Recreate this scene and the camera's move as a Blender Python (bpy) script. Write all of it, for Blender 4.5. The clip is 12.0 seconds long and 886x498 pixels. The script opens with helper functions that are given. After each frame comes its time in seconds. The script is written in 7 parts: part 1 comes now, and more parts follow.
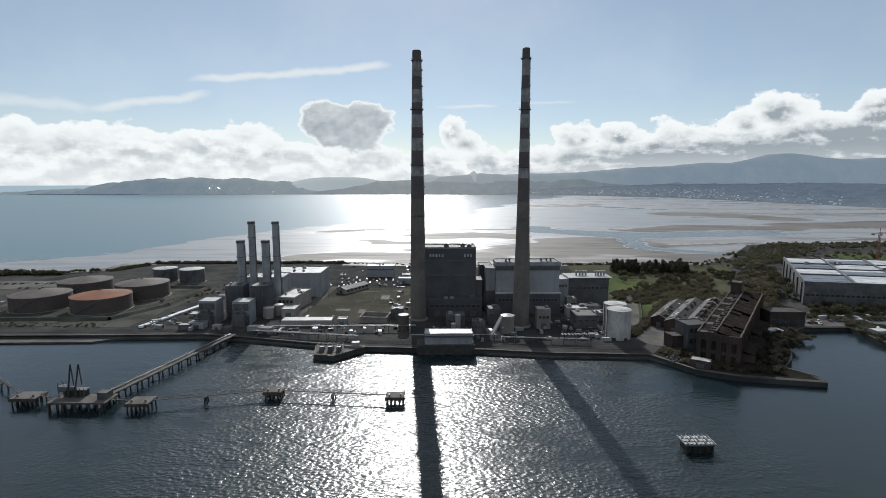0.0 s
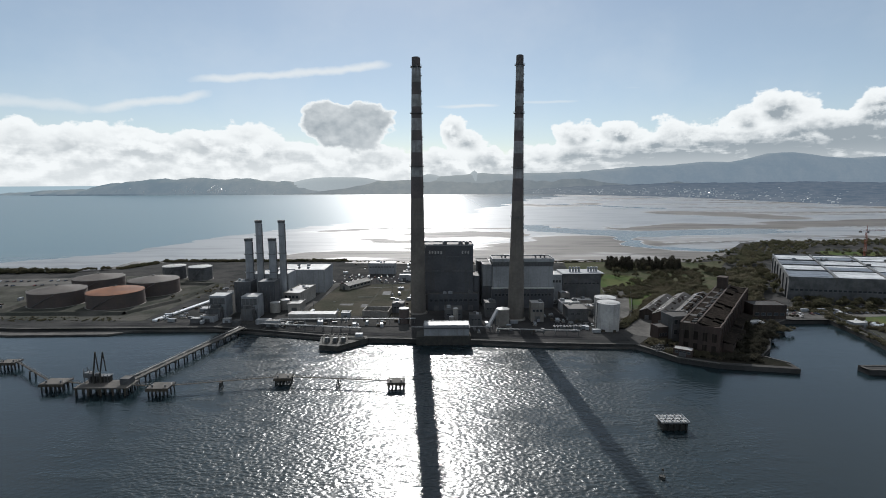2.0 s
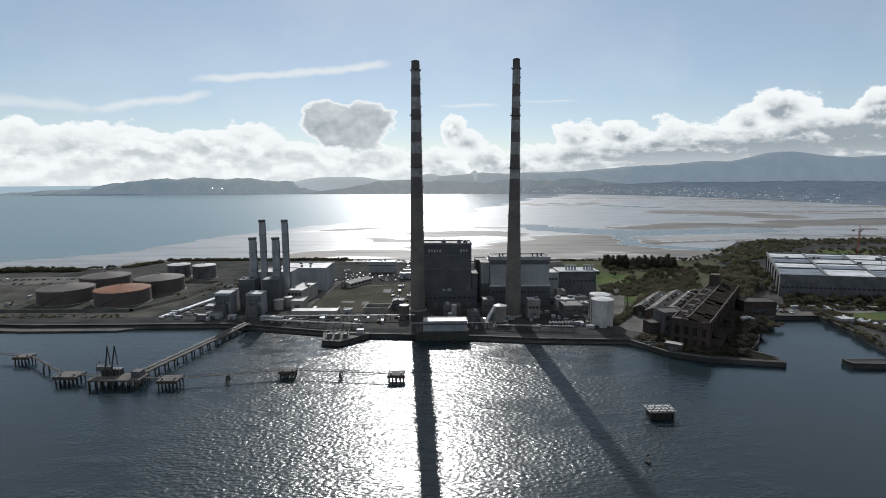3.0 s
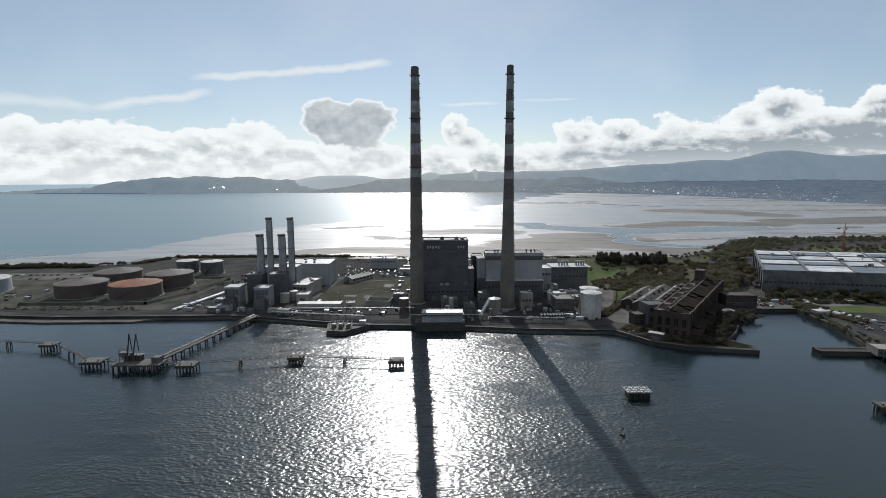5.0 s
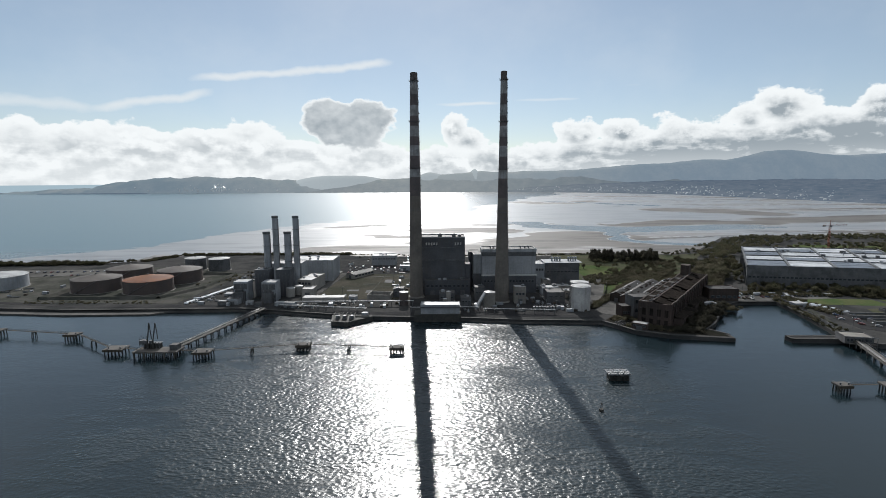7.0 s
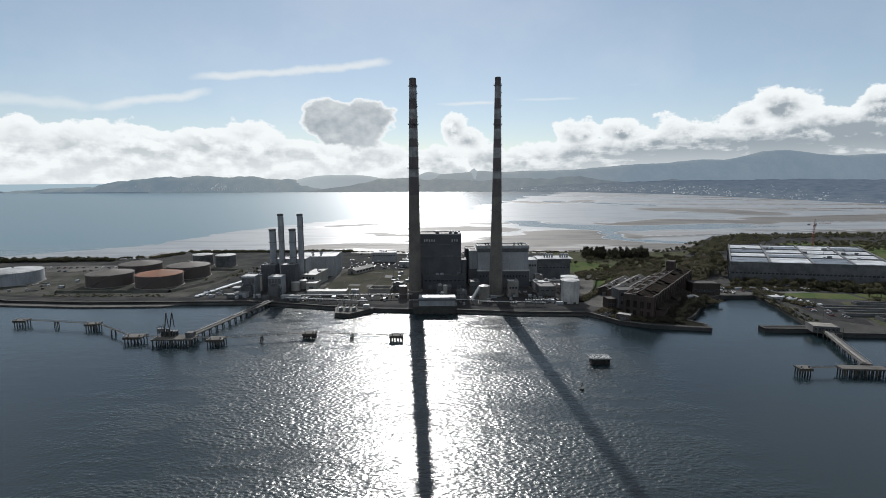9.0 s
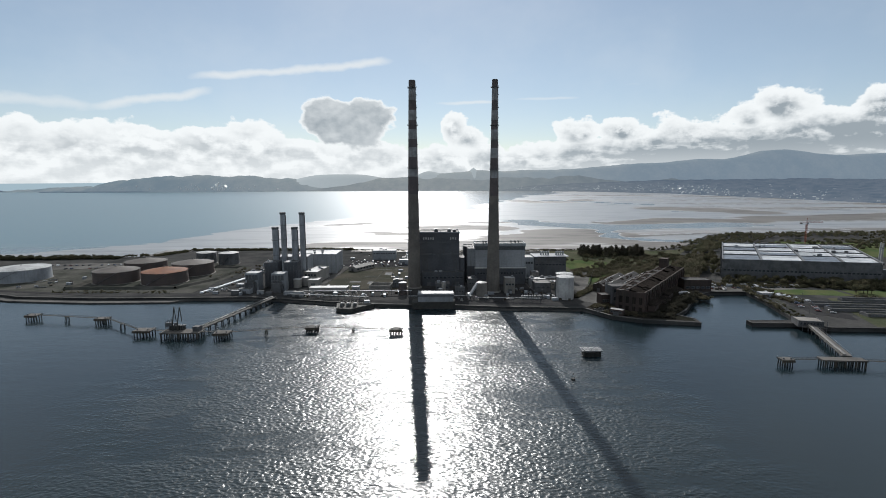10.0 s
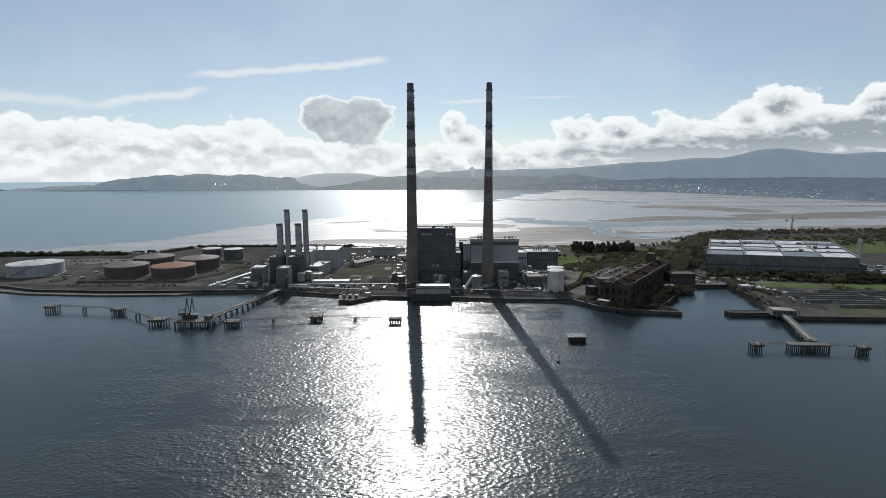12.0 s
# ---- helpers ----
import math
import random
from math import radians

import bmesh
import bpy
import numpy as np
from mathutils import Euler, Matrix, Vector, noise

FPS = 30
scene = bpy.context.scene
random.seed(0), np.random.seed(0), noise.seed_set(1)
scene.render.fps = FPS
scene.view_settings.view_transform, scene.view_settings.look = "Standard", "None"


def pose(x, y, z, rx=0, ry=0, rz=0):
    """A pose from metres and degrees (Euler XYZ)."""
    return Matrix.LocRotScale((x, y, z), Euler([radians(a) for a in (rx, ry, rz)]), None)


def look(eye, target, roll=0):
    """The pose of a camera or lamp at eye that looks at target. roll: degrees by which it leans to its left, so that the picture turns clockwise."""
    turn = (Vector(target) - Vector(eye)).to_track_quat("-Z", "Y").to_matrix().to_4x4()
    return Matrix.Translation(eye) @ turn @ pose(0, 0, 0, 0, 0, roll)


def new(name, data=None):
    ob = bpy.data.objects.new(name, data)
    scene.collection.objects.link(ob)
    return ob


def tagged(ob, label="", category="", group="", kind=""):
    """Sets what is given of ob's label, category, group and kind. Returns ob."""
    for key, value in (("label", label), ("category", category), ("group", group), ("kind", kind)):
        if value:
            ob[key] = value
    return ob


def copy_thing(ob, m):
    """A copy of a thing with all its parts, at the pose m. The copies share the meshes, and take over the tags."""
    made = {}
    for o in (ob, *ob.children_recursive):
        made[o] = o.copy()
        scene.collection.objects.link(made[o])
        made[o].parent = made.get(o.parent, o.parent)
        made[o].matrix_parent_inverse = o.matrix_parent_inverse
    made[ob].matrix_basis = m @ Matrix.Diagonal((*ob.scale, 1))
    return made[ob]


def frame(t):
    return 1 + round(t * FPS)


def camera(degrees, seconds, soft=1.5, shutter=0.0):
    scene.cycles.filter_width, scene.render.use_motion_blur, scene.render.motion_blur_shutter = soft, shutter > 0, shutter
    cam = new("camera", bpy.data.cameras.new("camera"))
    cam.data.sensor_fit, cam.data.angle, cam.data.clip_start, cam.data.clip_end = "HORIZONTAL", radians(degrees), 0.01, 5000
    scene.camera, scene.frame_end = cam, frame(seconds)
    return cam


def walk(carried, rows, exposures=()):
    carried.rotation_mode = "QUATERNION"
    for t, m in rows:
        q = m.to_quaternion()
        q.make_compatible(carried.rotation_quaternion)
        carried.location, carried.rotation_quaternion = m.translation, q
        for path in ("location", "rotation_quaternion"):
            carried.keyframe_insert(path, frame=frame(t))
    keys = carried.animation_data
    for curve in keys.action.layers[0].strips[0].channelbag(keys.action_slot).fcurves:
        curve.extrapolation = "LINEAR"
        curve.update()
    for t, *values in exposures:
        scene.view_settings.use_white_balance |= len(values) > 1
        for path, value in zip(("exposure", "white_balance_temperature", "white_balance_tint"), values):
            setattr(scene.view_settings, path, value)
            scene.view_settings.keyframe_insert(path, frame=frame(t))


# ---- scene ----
cam = camera(82.1, 12.0, soft=0.9)
SKY, EXPOSURE = 0.072, 0.10
CLOUD_LIT, CLOUD_GREY, FAR_SEA = (0.85, 0.885, 0.90, 1), (0.31, 0.36, 0.40, 1), (0.34, 0.45, 0.52, 1)
PATH = [
    (0, (13.638, -435.752, 114.25), (13.669, -433.77, 113.988), -0.0),
    (1.5, (14.92, -450.386, 114.487), (14.948, -448.403, 114.224), -0.1),
    (2.5, (16.112, -461.359, 114.976), (16.137, -459.377, 114.712), -0.2),
    (5.5, (19.268, -496.127, 116.328), (19.289, -494.146, 116.057), -0.2),
    (6.5, (20.203, -508.344, 116.24), (20.224, -506.362, 115.969), -0.3),
    (9.5, (23.255, -547.209, 116.732), (23.278, -545.228, 116.458), -0.2),
    (10.5, (24.309, -560.427, 116.809), (24.333, -558.447, 116.532), -0.2),
    (12, (25.742, -579.145, 116.398), (25.769, -577.165, 116.118), -0.2),
]
walk(cam, [(t, look(eye, aim, lean)) for t, eye, aim, lean in PATH], exposures=((0.0, EXPOSURE), (12.0, EXPOSURE)))

# ---- light: a low spring sun behind the chimneys, broken cloud along the horizon ----
SUN_FROM = Vector((-18.0, 334.0, 208.8))
sun = new("sun", bpy.data.lights.new("sun", "SUN"))
sun.data.energy, sun.data.angle, sun.data.color = 5.0, radians(0.53), (1.0, 0.98, 0.955)
sun.matrix_basis = look(SUN_FROM, (0, 0, 0))

world = bpy.data.worlds.new("sky")
scene.world = world
world.use_nodes = True
wt = world.node_tree
wt.nodes.clear()


def put(tree, socket, value):
    if isinstance(value, bpy.types.NodeSocket):
        tree.links.new(value, socket)
    else:
        socket.default_value = value


def mth(tree, op, a, b=0.0, clamp=False):
    n = tree.nodes.new("ShaderNodeMath")
    n.operation, n.use_clamp = op, clamp
    put(tree, n.inputs[0], a)
    put(tree, n.inputs[1], b)
    return n.outputs[0]


def sstep(tree, v, lo, hi, to0=0.0, to1=1.0):
    n = tree.nodes.new("ShaderNodeMapRange")
    n.interpolation_type = "SMOOTHSTEP"
    for i, x in enumerate((v, lo, hi, to0, to1)):
        put(tree, n.inputs[i], x)
    return n.outputs[0]


def noise_at(tree, vec, scale, detail=4.0, rough=0.55, kind="ShaderNodeTexNoise"):
    n = tree.nodes.new(kind)
    put(tree, n.inputs["Vector"], vec)
    n.inputs["Scale"].default_value = scale
    n.inputs["Detail"].default_value = detail
    n.inputs["Roughness"].default_value = rough
    return n.outputs[0]


def mixc(tree, f, a, b, blend="MIX"):
    n = tree.nodes.new("ShaderNodeMix")
    n.data_type, n.blend_type = "RGBA", blend
    put(tree, n.inputs[0], f)
    put(tree, n.inputs[6], a)
    put(tree, n.inputs[7], b)
    return n.outputs[2]


def make_sky(tree):
    N = tree.nodes.new
    M = lambda *a: mth(tree, *a)
    sky = N("ShaderNodeTexSky")
    sky.sky_type, sky.sun_disc = "NISHITA", False
    sky.sun_elevation, sky.sun_rotation = radians(32.0), radians(-3.1)
    sky.air_density, sky.dust_density, sky.ozone_density = 1.0, 0.15, 2.0
    xyz = N("ShaderNodeSeparateXYZ")
    tree.links.new(N("ShaderNodeTexCoord").outputs["Generated"], xyz.inputs[0])
    x, y, z = xyz.outputs
    az = M("MULTIPLY", M("ARCTAN2", x, y), 57.2958)
    el = M("MULTIPLY", M("ARCSINE", z), 57.2958)
    vec = N("ShaderNodeCombineXYZ")
    put(tree, vec.inputs[0], az)
    put(tree, vec.inputs[1], M("MULTIPLY", el, 1.35))
    v = vec.outputs[0]
    lumps = M("SUBTRACT", noise_at(tree, v, 0.36, 6.0, 0.52), 0.5)
    broad = M("SUBTRACT", noise_at(tree, v, 0.09, 2.0, 0.5), 0.5)
    flat = N("ShaderNodeCombineXYZ")
    put(tree, flat.inputs[0], M("MULTIPLY", az, 0.4))
    put(tree, flat.inputs[1], M("MULTIPLY", el, 1.9))
    layers = noise_at(tree, flat.outputs[0], 0.62, 6.0, 0.6)
    lowdown = sstep(tree, el, 5.0, 2.5)
    mottle = noise_at(tree, v, 0.8, 6.0, 0.62)
    mottle = M("ADD", M("MULTIPLY", layers, lowdown), M("MULTIPLY", mottle, M("SUBTRACT", 1.0, lowdown)))
    # the bank of cumulus: its top rises towards the west
    top = M("ADD", sstep(tree, az, 8.0, 33.0, 3.9, 6.0), sstep(tree, az, -11.0, -20.0, 0.0, 1.2))
    top = M("ADD", top, M("ADD", M("MULTIPLY", lumps, 3.6), M("MULTIPLY", broad, 2.0)))
    bank = M("SUBTRACT", top, el)

    def puff(caz, cel, w, h, ragged=3.4):
        a = M("DIVIDE", M("SUBTRACT", az, caz), w)
        b = M("DIVIDE", M("SUBTRACT", el, cel), h)
        r = M("SQRT", M("ADD", M("MULTIPLY", a, a), M("MULTIPLY", b, b)))
        return M("ADD", M("MULTIPLY", M("SUBTRACT", 1.0, r), h), M("MULTIPLY", lumps, ragged))

    big = M("MAXIMUM", puff(-11.9, 6.3, 3.1, 2.5), M("MAXIMUM", puff(-8.0, 6.3, 3.4, 2.55), M("MAXIMUM", puff(-9.8, 4.7, 3.9, 1.7), puff(-10.2, 6.3, 3.0, 2.35))))
    tower = M("MAXIMUM", puff(1.9, 5.2, 1.5, 2.3), puff(3.4, 4.0, 2.6, 1.7))
    for row in ((15.2, 4.7, 2.7, 1.9), (20.2, 4.6, 3.4, 1.8), (26.0, 4.4, 4.2, 1.9), (31.2, 5.2, 2.2, 1.9), (33.9, 6.2, 2.9, 2.2), (40.8, 5.7, 2.3, 2.3), (-31.0, 4.2, 4.0, 1.7), (-20.0, 4.6, 3.6, 1.6)):
        tower = M("MAXIMUM", tower, puff(*row))
    d = M("MAXIMUM", bank, M("MAXIMUM", big, tower))
    cover = sstep(tree, d, 0.0, 0.30)
    # silver rims and lit tops, grey bodies
    up = N("ShaderNodeVectorMath")
    put(tree, up.inputs[0], v)
    up.inputs[1].default_value = (0.25, 1.1, 0.0)
    above = M("SUBTRACT", noise_at(tree, up.outputs[0], 0.36, 6.0, 0.52), 0.5)
    relief = M("MULTIPLY", M("SUBTRACT", lumps, above), 4.0)
    body = sstep(tree, d, 0.25, 2.0)
    grey = M("MULTIPLY", body, mth(tree, "SUBTRACT", sstep(tree, mottle, 0.28, 0.70, 0.24, 0.70), relief, True))
    grey = M("MULTIPLY", grey, sstep(tree, az, -6.0, 2.0, 0.62, 1.0))
    base = M("MULTIPLY", sstep(tree, az, 2.0, 26.0), sstep(tree, d, 0.6, 3.0))
    grey = mth(tree, "ADD", grey, M("MULTIPLY", base, sstep(tree, mottle, 0.34, 0.58, 0.40, 1.0)), True)
    grey_big = M("MULTIPLY", M("MULTIPLY", sstep(tree, big, 0.12, 0.75), sstep(tree, el, 9.6, 7.6, 0.45, 1.0)), mth(tree, "SUBTRACT", 0.72, M("MULTIPLY", relief, 0.30), True))
    grey = M("MAXIMUM", grey, grey_big)
    low = sstep(tree, el, 3.6, 0.5)
    grey = M("MULTIPLY", grey, M("SUBTRACT", 1.0, M("MULTIPLY", low, 0.45)))
    colour = mixc(tree, grey, CLOUD_LIT, CLOUD_GREY)

    def streak(a0, a1, e0, slope, thick, amount):
        mid = M("ADD", M("MULTIPLY", M("SUBTRACT", az, a0), slope), e0)
        off = M("ABSOLUTE", M("SUBTRACT", el, M("ADD", mid, M("MULTIPLY", lumps, thick * 1.2))))
        along = M("MULTIPLY", sstep(tree, az, a0, a0 + 5), sstep(tree, az, a1, a1 - 3.5))
        return M("MULTIPLY", M("MULTIPLY", sstep(tree, off, thick, 0.0), along), amount)

    cirrus = streak(-27.0, -3.4, 9.6, 0.125, 0.75, 0.8)
    for row in ((-36.0, -21.5, 6.0, 0.20, 0.8, 0.75), (-46.0, -31.0, 7.2, -0.05, 1.0, 0.6), (-2.0, 8.5, 8.0, 0.02, 0.35, 0.7), (6.0, 17.0, 8.35, 0.0, 0.3, 0.5), (17.0, 23.5, 9.4, 0.0, 0.25, 0.4)):
        cirrus = M("MAXIMUM", cirrus, streak(*row))
    thin = noise_at(tree, v, 0.05, 5.0, 0.6)
    # second term: high cloud out of view, added to lift skylight and water
    veil = M("ADD", sstep(tree, thin, 0.40, 0.75, 0.18, 0.32), M("MULTIPLY", sstep(tree, el, 17.0, 34.0), sstep(tree, thin, 0.36, 0.60, 0.12, 0.50)))
    cover2 = M("MAXIMUM", cirrus, veil)

    def bg(c, strength):
        n = N("ShaderNodeBackground")
        put(tree, n.inputs[0], c)
        n.inputs[1].default_value = strength
        return n.outputs[0]

    def over(f, a, b):
        n = N("ShaderNodeMixShader")
        put(tree, n.inputs[0], f)
        tree.links.new(a, n.inputs[1])
        tree.links.new(b, n.inputs[2])
        return n.outputs[0]

    clear = bg(mixc(tree, 1.0, sky.outputs[0], mixc(tree, sstep(tree, el, 3.0, 16.0), (0.99, 1.0, 1.05, 1), (0.985, 1.0, 0.985, 1)), "MULTIPLY"), SKY)
    out = over(cover2, clear, bg(CLOUD_LIT, 0.9))
    out = over(cover, out, bg(colour, 1.0))
    out = over(sstep(tree, el, -0.30, -0.36), out, bg(FAR_SEA, 1.0))
    tree.links.new(out, N("ShaderNodeOutputWorld").inputs[0])


make_sky(wt)

# ---- materials ----


def mat(name, c1, c2, rough=0.8, metal=0.0, broad=0.06, fine=0.9, bump=0.25, streak=0.0, island=0.0, spec=0.14, stain=(0.09, 0.075, 0.06)):
    """A weathered surface: broad patches from c1 to c2, a finer grain, and rain streaks of that strength on upright faces."""
    m = bpy.data.materials.new(name)
    m.use_nodes = True
    t = m.node_tree
    b = t.nodes["Principled BSDF"]
    pos = t.nodes.new("ShaderNodeNewGeometry").outputs["Position"]
    big = noise_at(t, pos, broad, 5.0, 0.6)
    small = noise_at(t, pos, fine, 6.0, 0.65)
    col = mixc(t, sstep(t, big, 0.34, 0.68), (*c1, 1), (*c2, 1))
    shade = mixc(t, small, (0.62, 0.62, 0.62, 1), (1.35, 1.35, 1.35, 1))
    col = mixc(t, 1.0, col, shade, "MULTIPLY")
    if island:
        info = t.nodes.new("ShaderNodeObjectInfo").outputs["Random"]
        lighter = mixc(t, info, (1 - island,) * 3 + (1,), (1 + island,) * 3 + (1,))
        col = mixc(t, 1.0, col, lighter, "MULTIPLY")
    if streak:
        scl = t.nodes.new("ShaderNodeVectorMath")
        scl.operation = "MULTIPLY"
        put(t, scl.inputs[0], pos)
        scl.inputs[1].default_value = (0.55, 0.55, 0.03)
        runs = noise_at(t, scl.outputs[0], 1.0, 4.0, 0.6)
        col = mixc(t, sstep(t, runs, 0.48, 0.72, 0.0, streak), col, (*stain, 1))
    put(t, b.inputs["Base Color"], col)
    put(t, b.inputs["Roughness"], sstep(t, small, 0.3, 0.7, max(rough - 0.12, 0.03), min(rough + 0.1, 1.0)))
    b.inputs["Metallic"].default_value = metal
    b.inputs["Specular IOR Level"].default_value = spec
    if bump:
        n = t.nodes.new("ShaderNodeBump")
        n.inputs["Strength"].default_value = bump
        n.inputs["Distance"].default_value = 0.3
        put(t, n.inputs["Height"], small)
        t.links.new(n.outputs[0], b.inputs["Normal"])
    return m


def water_mat(name):
    """Wind-ruffled estuary water: wavelets of three lengths, stronger in gusts and weaker in lanes and in the lee of the land."""
    m = bpy.data.materials.new(name)
    m.use_nodes = True
    t = m.node_tree
    b = t.nodes["Principled BSDF"]
    pos = t.nodes.new("ShaderNodeNewGeometry").outputs["Position"]

    def scaled(sx, sy):
        n = t.nodes.new("ShaderNodeVectorMath")
        n.operation = "MULTIPLY"
        put(t, n.inputs[0], pos)
        n.inputs[1].default_value = (sx, sy, 1)
        return n.outputs[0]

    M = lambda *a: mth(t, *a)
    sep = t.nodes.new("ShaderNodeSeparateXYZ")
    put(t, sep.inputs[0], pos)
    x, y = sep.outputs[0], sep.outputs[1]
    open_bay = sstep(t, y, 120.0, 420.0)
    lanes = noise_at(t, scaled(0.7, 1.7), 0.013, 4.0, 0.6)
    gust = noise_at(t, scaled(1.0, 2.2), 0.045, 4.0, 0.62)
    windy = M("ADD", M("MULTIPLY", lanes, 0.6), M("MULTIPLY", gust, 0.4))
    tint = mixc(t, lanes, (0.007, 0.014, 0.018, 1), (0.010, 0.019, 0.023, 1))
    # bay: shallow blue-green water, with sky reflection put into its colour
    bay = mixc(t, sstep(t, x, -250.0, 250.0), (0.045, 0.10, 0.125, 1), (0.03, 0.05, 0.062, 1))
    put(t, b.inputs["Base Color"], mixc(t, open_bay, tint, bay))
    b.inputs["IOR"].default_value = 1.333
    lee = M("MULTIPLY", sstep(t, x, 115.0, 185.0, 1.0, LEE[0]), sstep(t, x, -75.0, -190.0, 1.0, LEE[1]))
    force = M("MULTIPLY", sstep(t, windy, 0.41, 0.57, WAVES[0], WAVES[1]), lee)
    wet = sstep(t, force, 0.15, 1.0, RIPPLE[0], RIPPLE[1])
    far = sstep(t, x, 80.0, 400.0, 0.31, 0.22)
    put(t, b.inputs["Roughness"], M("ADD", M("MULTIPLY", wet, M("SUBTRACT", 1.0, open_bay)), M("MULTIPLY", far, open_bay)))
    swell = M("MULTIPLY", noise_at(t, scaled(1.0, 1.5), 0.16, 1.0, 0.5), 0.30)
    chop = M("MULTIPLY", noise_at(t, scaled(1.0, 1.5), 0.50, 0.5, 0.5), 0.35)
    short = M("MULTIPLY", noise_at(t, scaled(1.0, 1.3), 1.6, 0.5, 0.5), 0.06)
    calm = M("SUBTRACT", 1.0, M("MULTIPLY", open_bay, sstep(t, x, 80.0, 400.0, 0.70, 0.9)))
    n = t.nodes.new("ShaderNodeBump")
    n.inputs["Strength"].default_value = 1.0
    n.inputs["Distance"].default_value = 1.0
    put(t, n.inputs["Height"], M("MULTIPLY", M("ADD", M("ADD", swell, chop), short), M("MULTIPLY", force, calm)))
    t.links.new(n.outputs[0], b.inputs["Normal"])
    return m


def haze_glow_mat(name, c1, c2, scale, air, amount):
    """Far land: woods and fields, with haze put in as emission, brighter sunward."""
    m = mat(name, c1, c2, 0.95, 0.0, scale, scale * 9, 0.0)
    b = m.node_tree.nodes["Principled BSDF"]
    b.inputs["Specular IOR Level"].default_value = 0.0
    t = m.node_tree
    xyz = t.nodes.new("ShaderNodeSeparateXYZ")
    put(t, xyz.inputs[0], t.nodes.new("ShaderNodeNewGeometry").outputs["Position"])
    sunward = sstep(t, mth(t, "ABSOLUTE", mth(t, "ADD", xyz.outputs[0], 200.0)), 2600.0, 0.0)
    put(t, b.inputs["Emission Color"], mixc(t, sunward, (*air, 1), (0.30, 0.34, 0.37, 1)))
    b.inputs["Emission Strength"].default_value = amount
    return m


WAVES, RIPPLE, LEE = (0.55, 1.28), (0.18, 0.295), (0.11, 0.14)
M_WATER = water_mat("estuary_water")
M_STRAND = mat("damp_sand", (0.12, 0.108, 0.094), (0.055, 0.052, 0.05), 0.6, 0, 0.006, 0.03, 0.03, spec=0.12)
def sand_mat(name):
    """Tidal sand: a wet shining film where it lies just over the water, dull where the banks have drained."""
    m = bpy.data.materials.new(name)
    m.use_nodes = True
    t = m.node_tree
    b = t.nodes["Principled BSDF"]
    pos = t.nodes.new("ShaderNodeNewGeometry").outputs["Position"]
    sep = t.nodes.new("ShaderNodeSeparateXYZ")
    put(t, sep.inputs[0], pos)
    scl = t.nodes.new("ShaderNodeVectorMath")
    scl.operation = "MULTIPLY"
    put(t, scl.inputs[0], pos)
    scl.inputs[1].default_value = (0.35, 1.6, 1)
    big = noise_at(t, scl.outputs[0], 0.006, 5.0, 0.6)
    fine = noise_at(t, scl.outputs[0], 0.05, 5.0, 0.65)
    over = mth(t, "SUBTRACT", sep.outputs[2], WATER)
    over = mth(t, "ADD", over, mth(t, "MULTIPLY", mth(t, "SUBTRACT", big, 0.5), 0.55))
    over = mth(t, "ADD", over, mth(t, "MULTIPLY", mth(t, "SUBTRACT", fine, 0.5), 0.22))
    wet = sstep(t, over, 0.40, 0.08)
    # low wet sand gets a paler base, some of its sheen as colour
    col = mixc(t, sstep(t, over, 0.15, 0.5), (0.165, 0.16, 0.155, 1), (0.112, 0.106, 0.099, 1))
    col = mixc(t, sstep(t, noise_at(t, scl.outputs[0], 0.017, 5.0, 0.6), 0.46, 0.62, 0.0, 0.75), col, (0.045, 0.044, 0.044, 1))
    col = mixc(t, 1.0, col, mixc(t, fine, (0.65, 0.65, 0.65, 1), (1.35, 1.35, 1.35, 1)), "MULTIPLY")
    put(t, b.inputs["Base Color"], col)
    put(t, b.inputs["Roughness"], mth(t, "ADD", sstep(t, wet, 0.0, 1.0, 0.62, 0.27), mth(t, "MULTIPLY", fine, 0.08)))
    put(t, b.inputs["Specular IOR Level"], sstep(t, wet, 0.0, 1.0, 0.08, 0.75))
    return m


WATER = 1.6  # the tide's level
M_SAND = sand_mat("tidal_sand")
M_EARTH = mat("yard_ground", (0.062, 0.061, 0.06), (0.034, 0.036, 0.036), 0.95, 0, 0.03, 0.35, 0.3, spec=0.0)
M_ASPHALT = mat("asphalt", (0.032, 0.032, 0.034), (0.05, 0.05, 0.05), 0.9, 0, 0.04, 0.8, 0.2, spec=0.0)
M_ROADPALE = mat("pale_concrete_road", (0.12, 0.117, 0.112), (0.07, 0.069, 0.067), 0.9, 0, 0.05, 0.5, 0.2, spec=0.0)
M_FIELD = mat("rough_grass_field", (0.07, 0.065, 0.055), (0.046, 0.048, 0.038), 0.95, 0, 0.03, 0.4, 0.5, spec=0.0)
# very dark: the shadow of the old works is put into this colour
M_SHADOW_EARTH = mat("sooty_ground", (0.026, 0.024, 0.021), (0.014, 0.015, 0.012), 0.95, 0, 0.05, 0.5, 0.5, spec=0.0)
M_GRASS = mat("green_grass", (0.05, 0.075, 0.032), (0.08, 0.088, 0.044), 0.95, 0, 0.04, 0.5, 0.5, spec=0.0)
M_SCRUB = mat("scrubby_ground", (0.044, 0.047, 0.041), (0.08, 0.078, 0.072), 0.95, 0, 0.05, 0.5, 0.6, spec=0.0)
M_QUAY = mat("quay_stone", (0.085, 0.083, 0.08), (0.05, 0.05, 0.05), 0.9, 0, 0.08, 0.8, 0.5, 0.5)
M_CONC = mat("concrete", (0.24, 0.23, 0.21), (0.16, 0.152, 0.14), 0.88, 0, 0.08, 0.8, 0.25, 0.35)
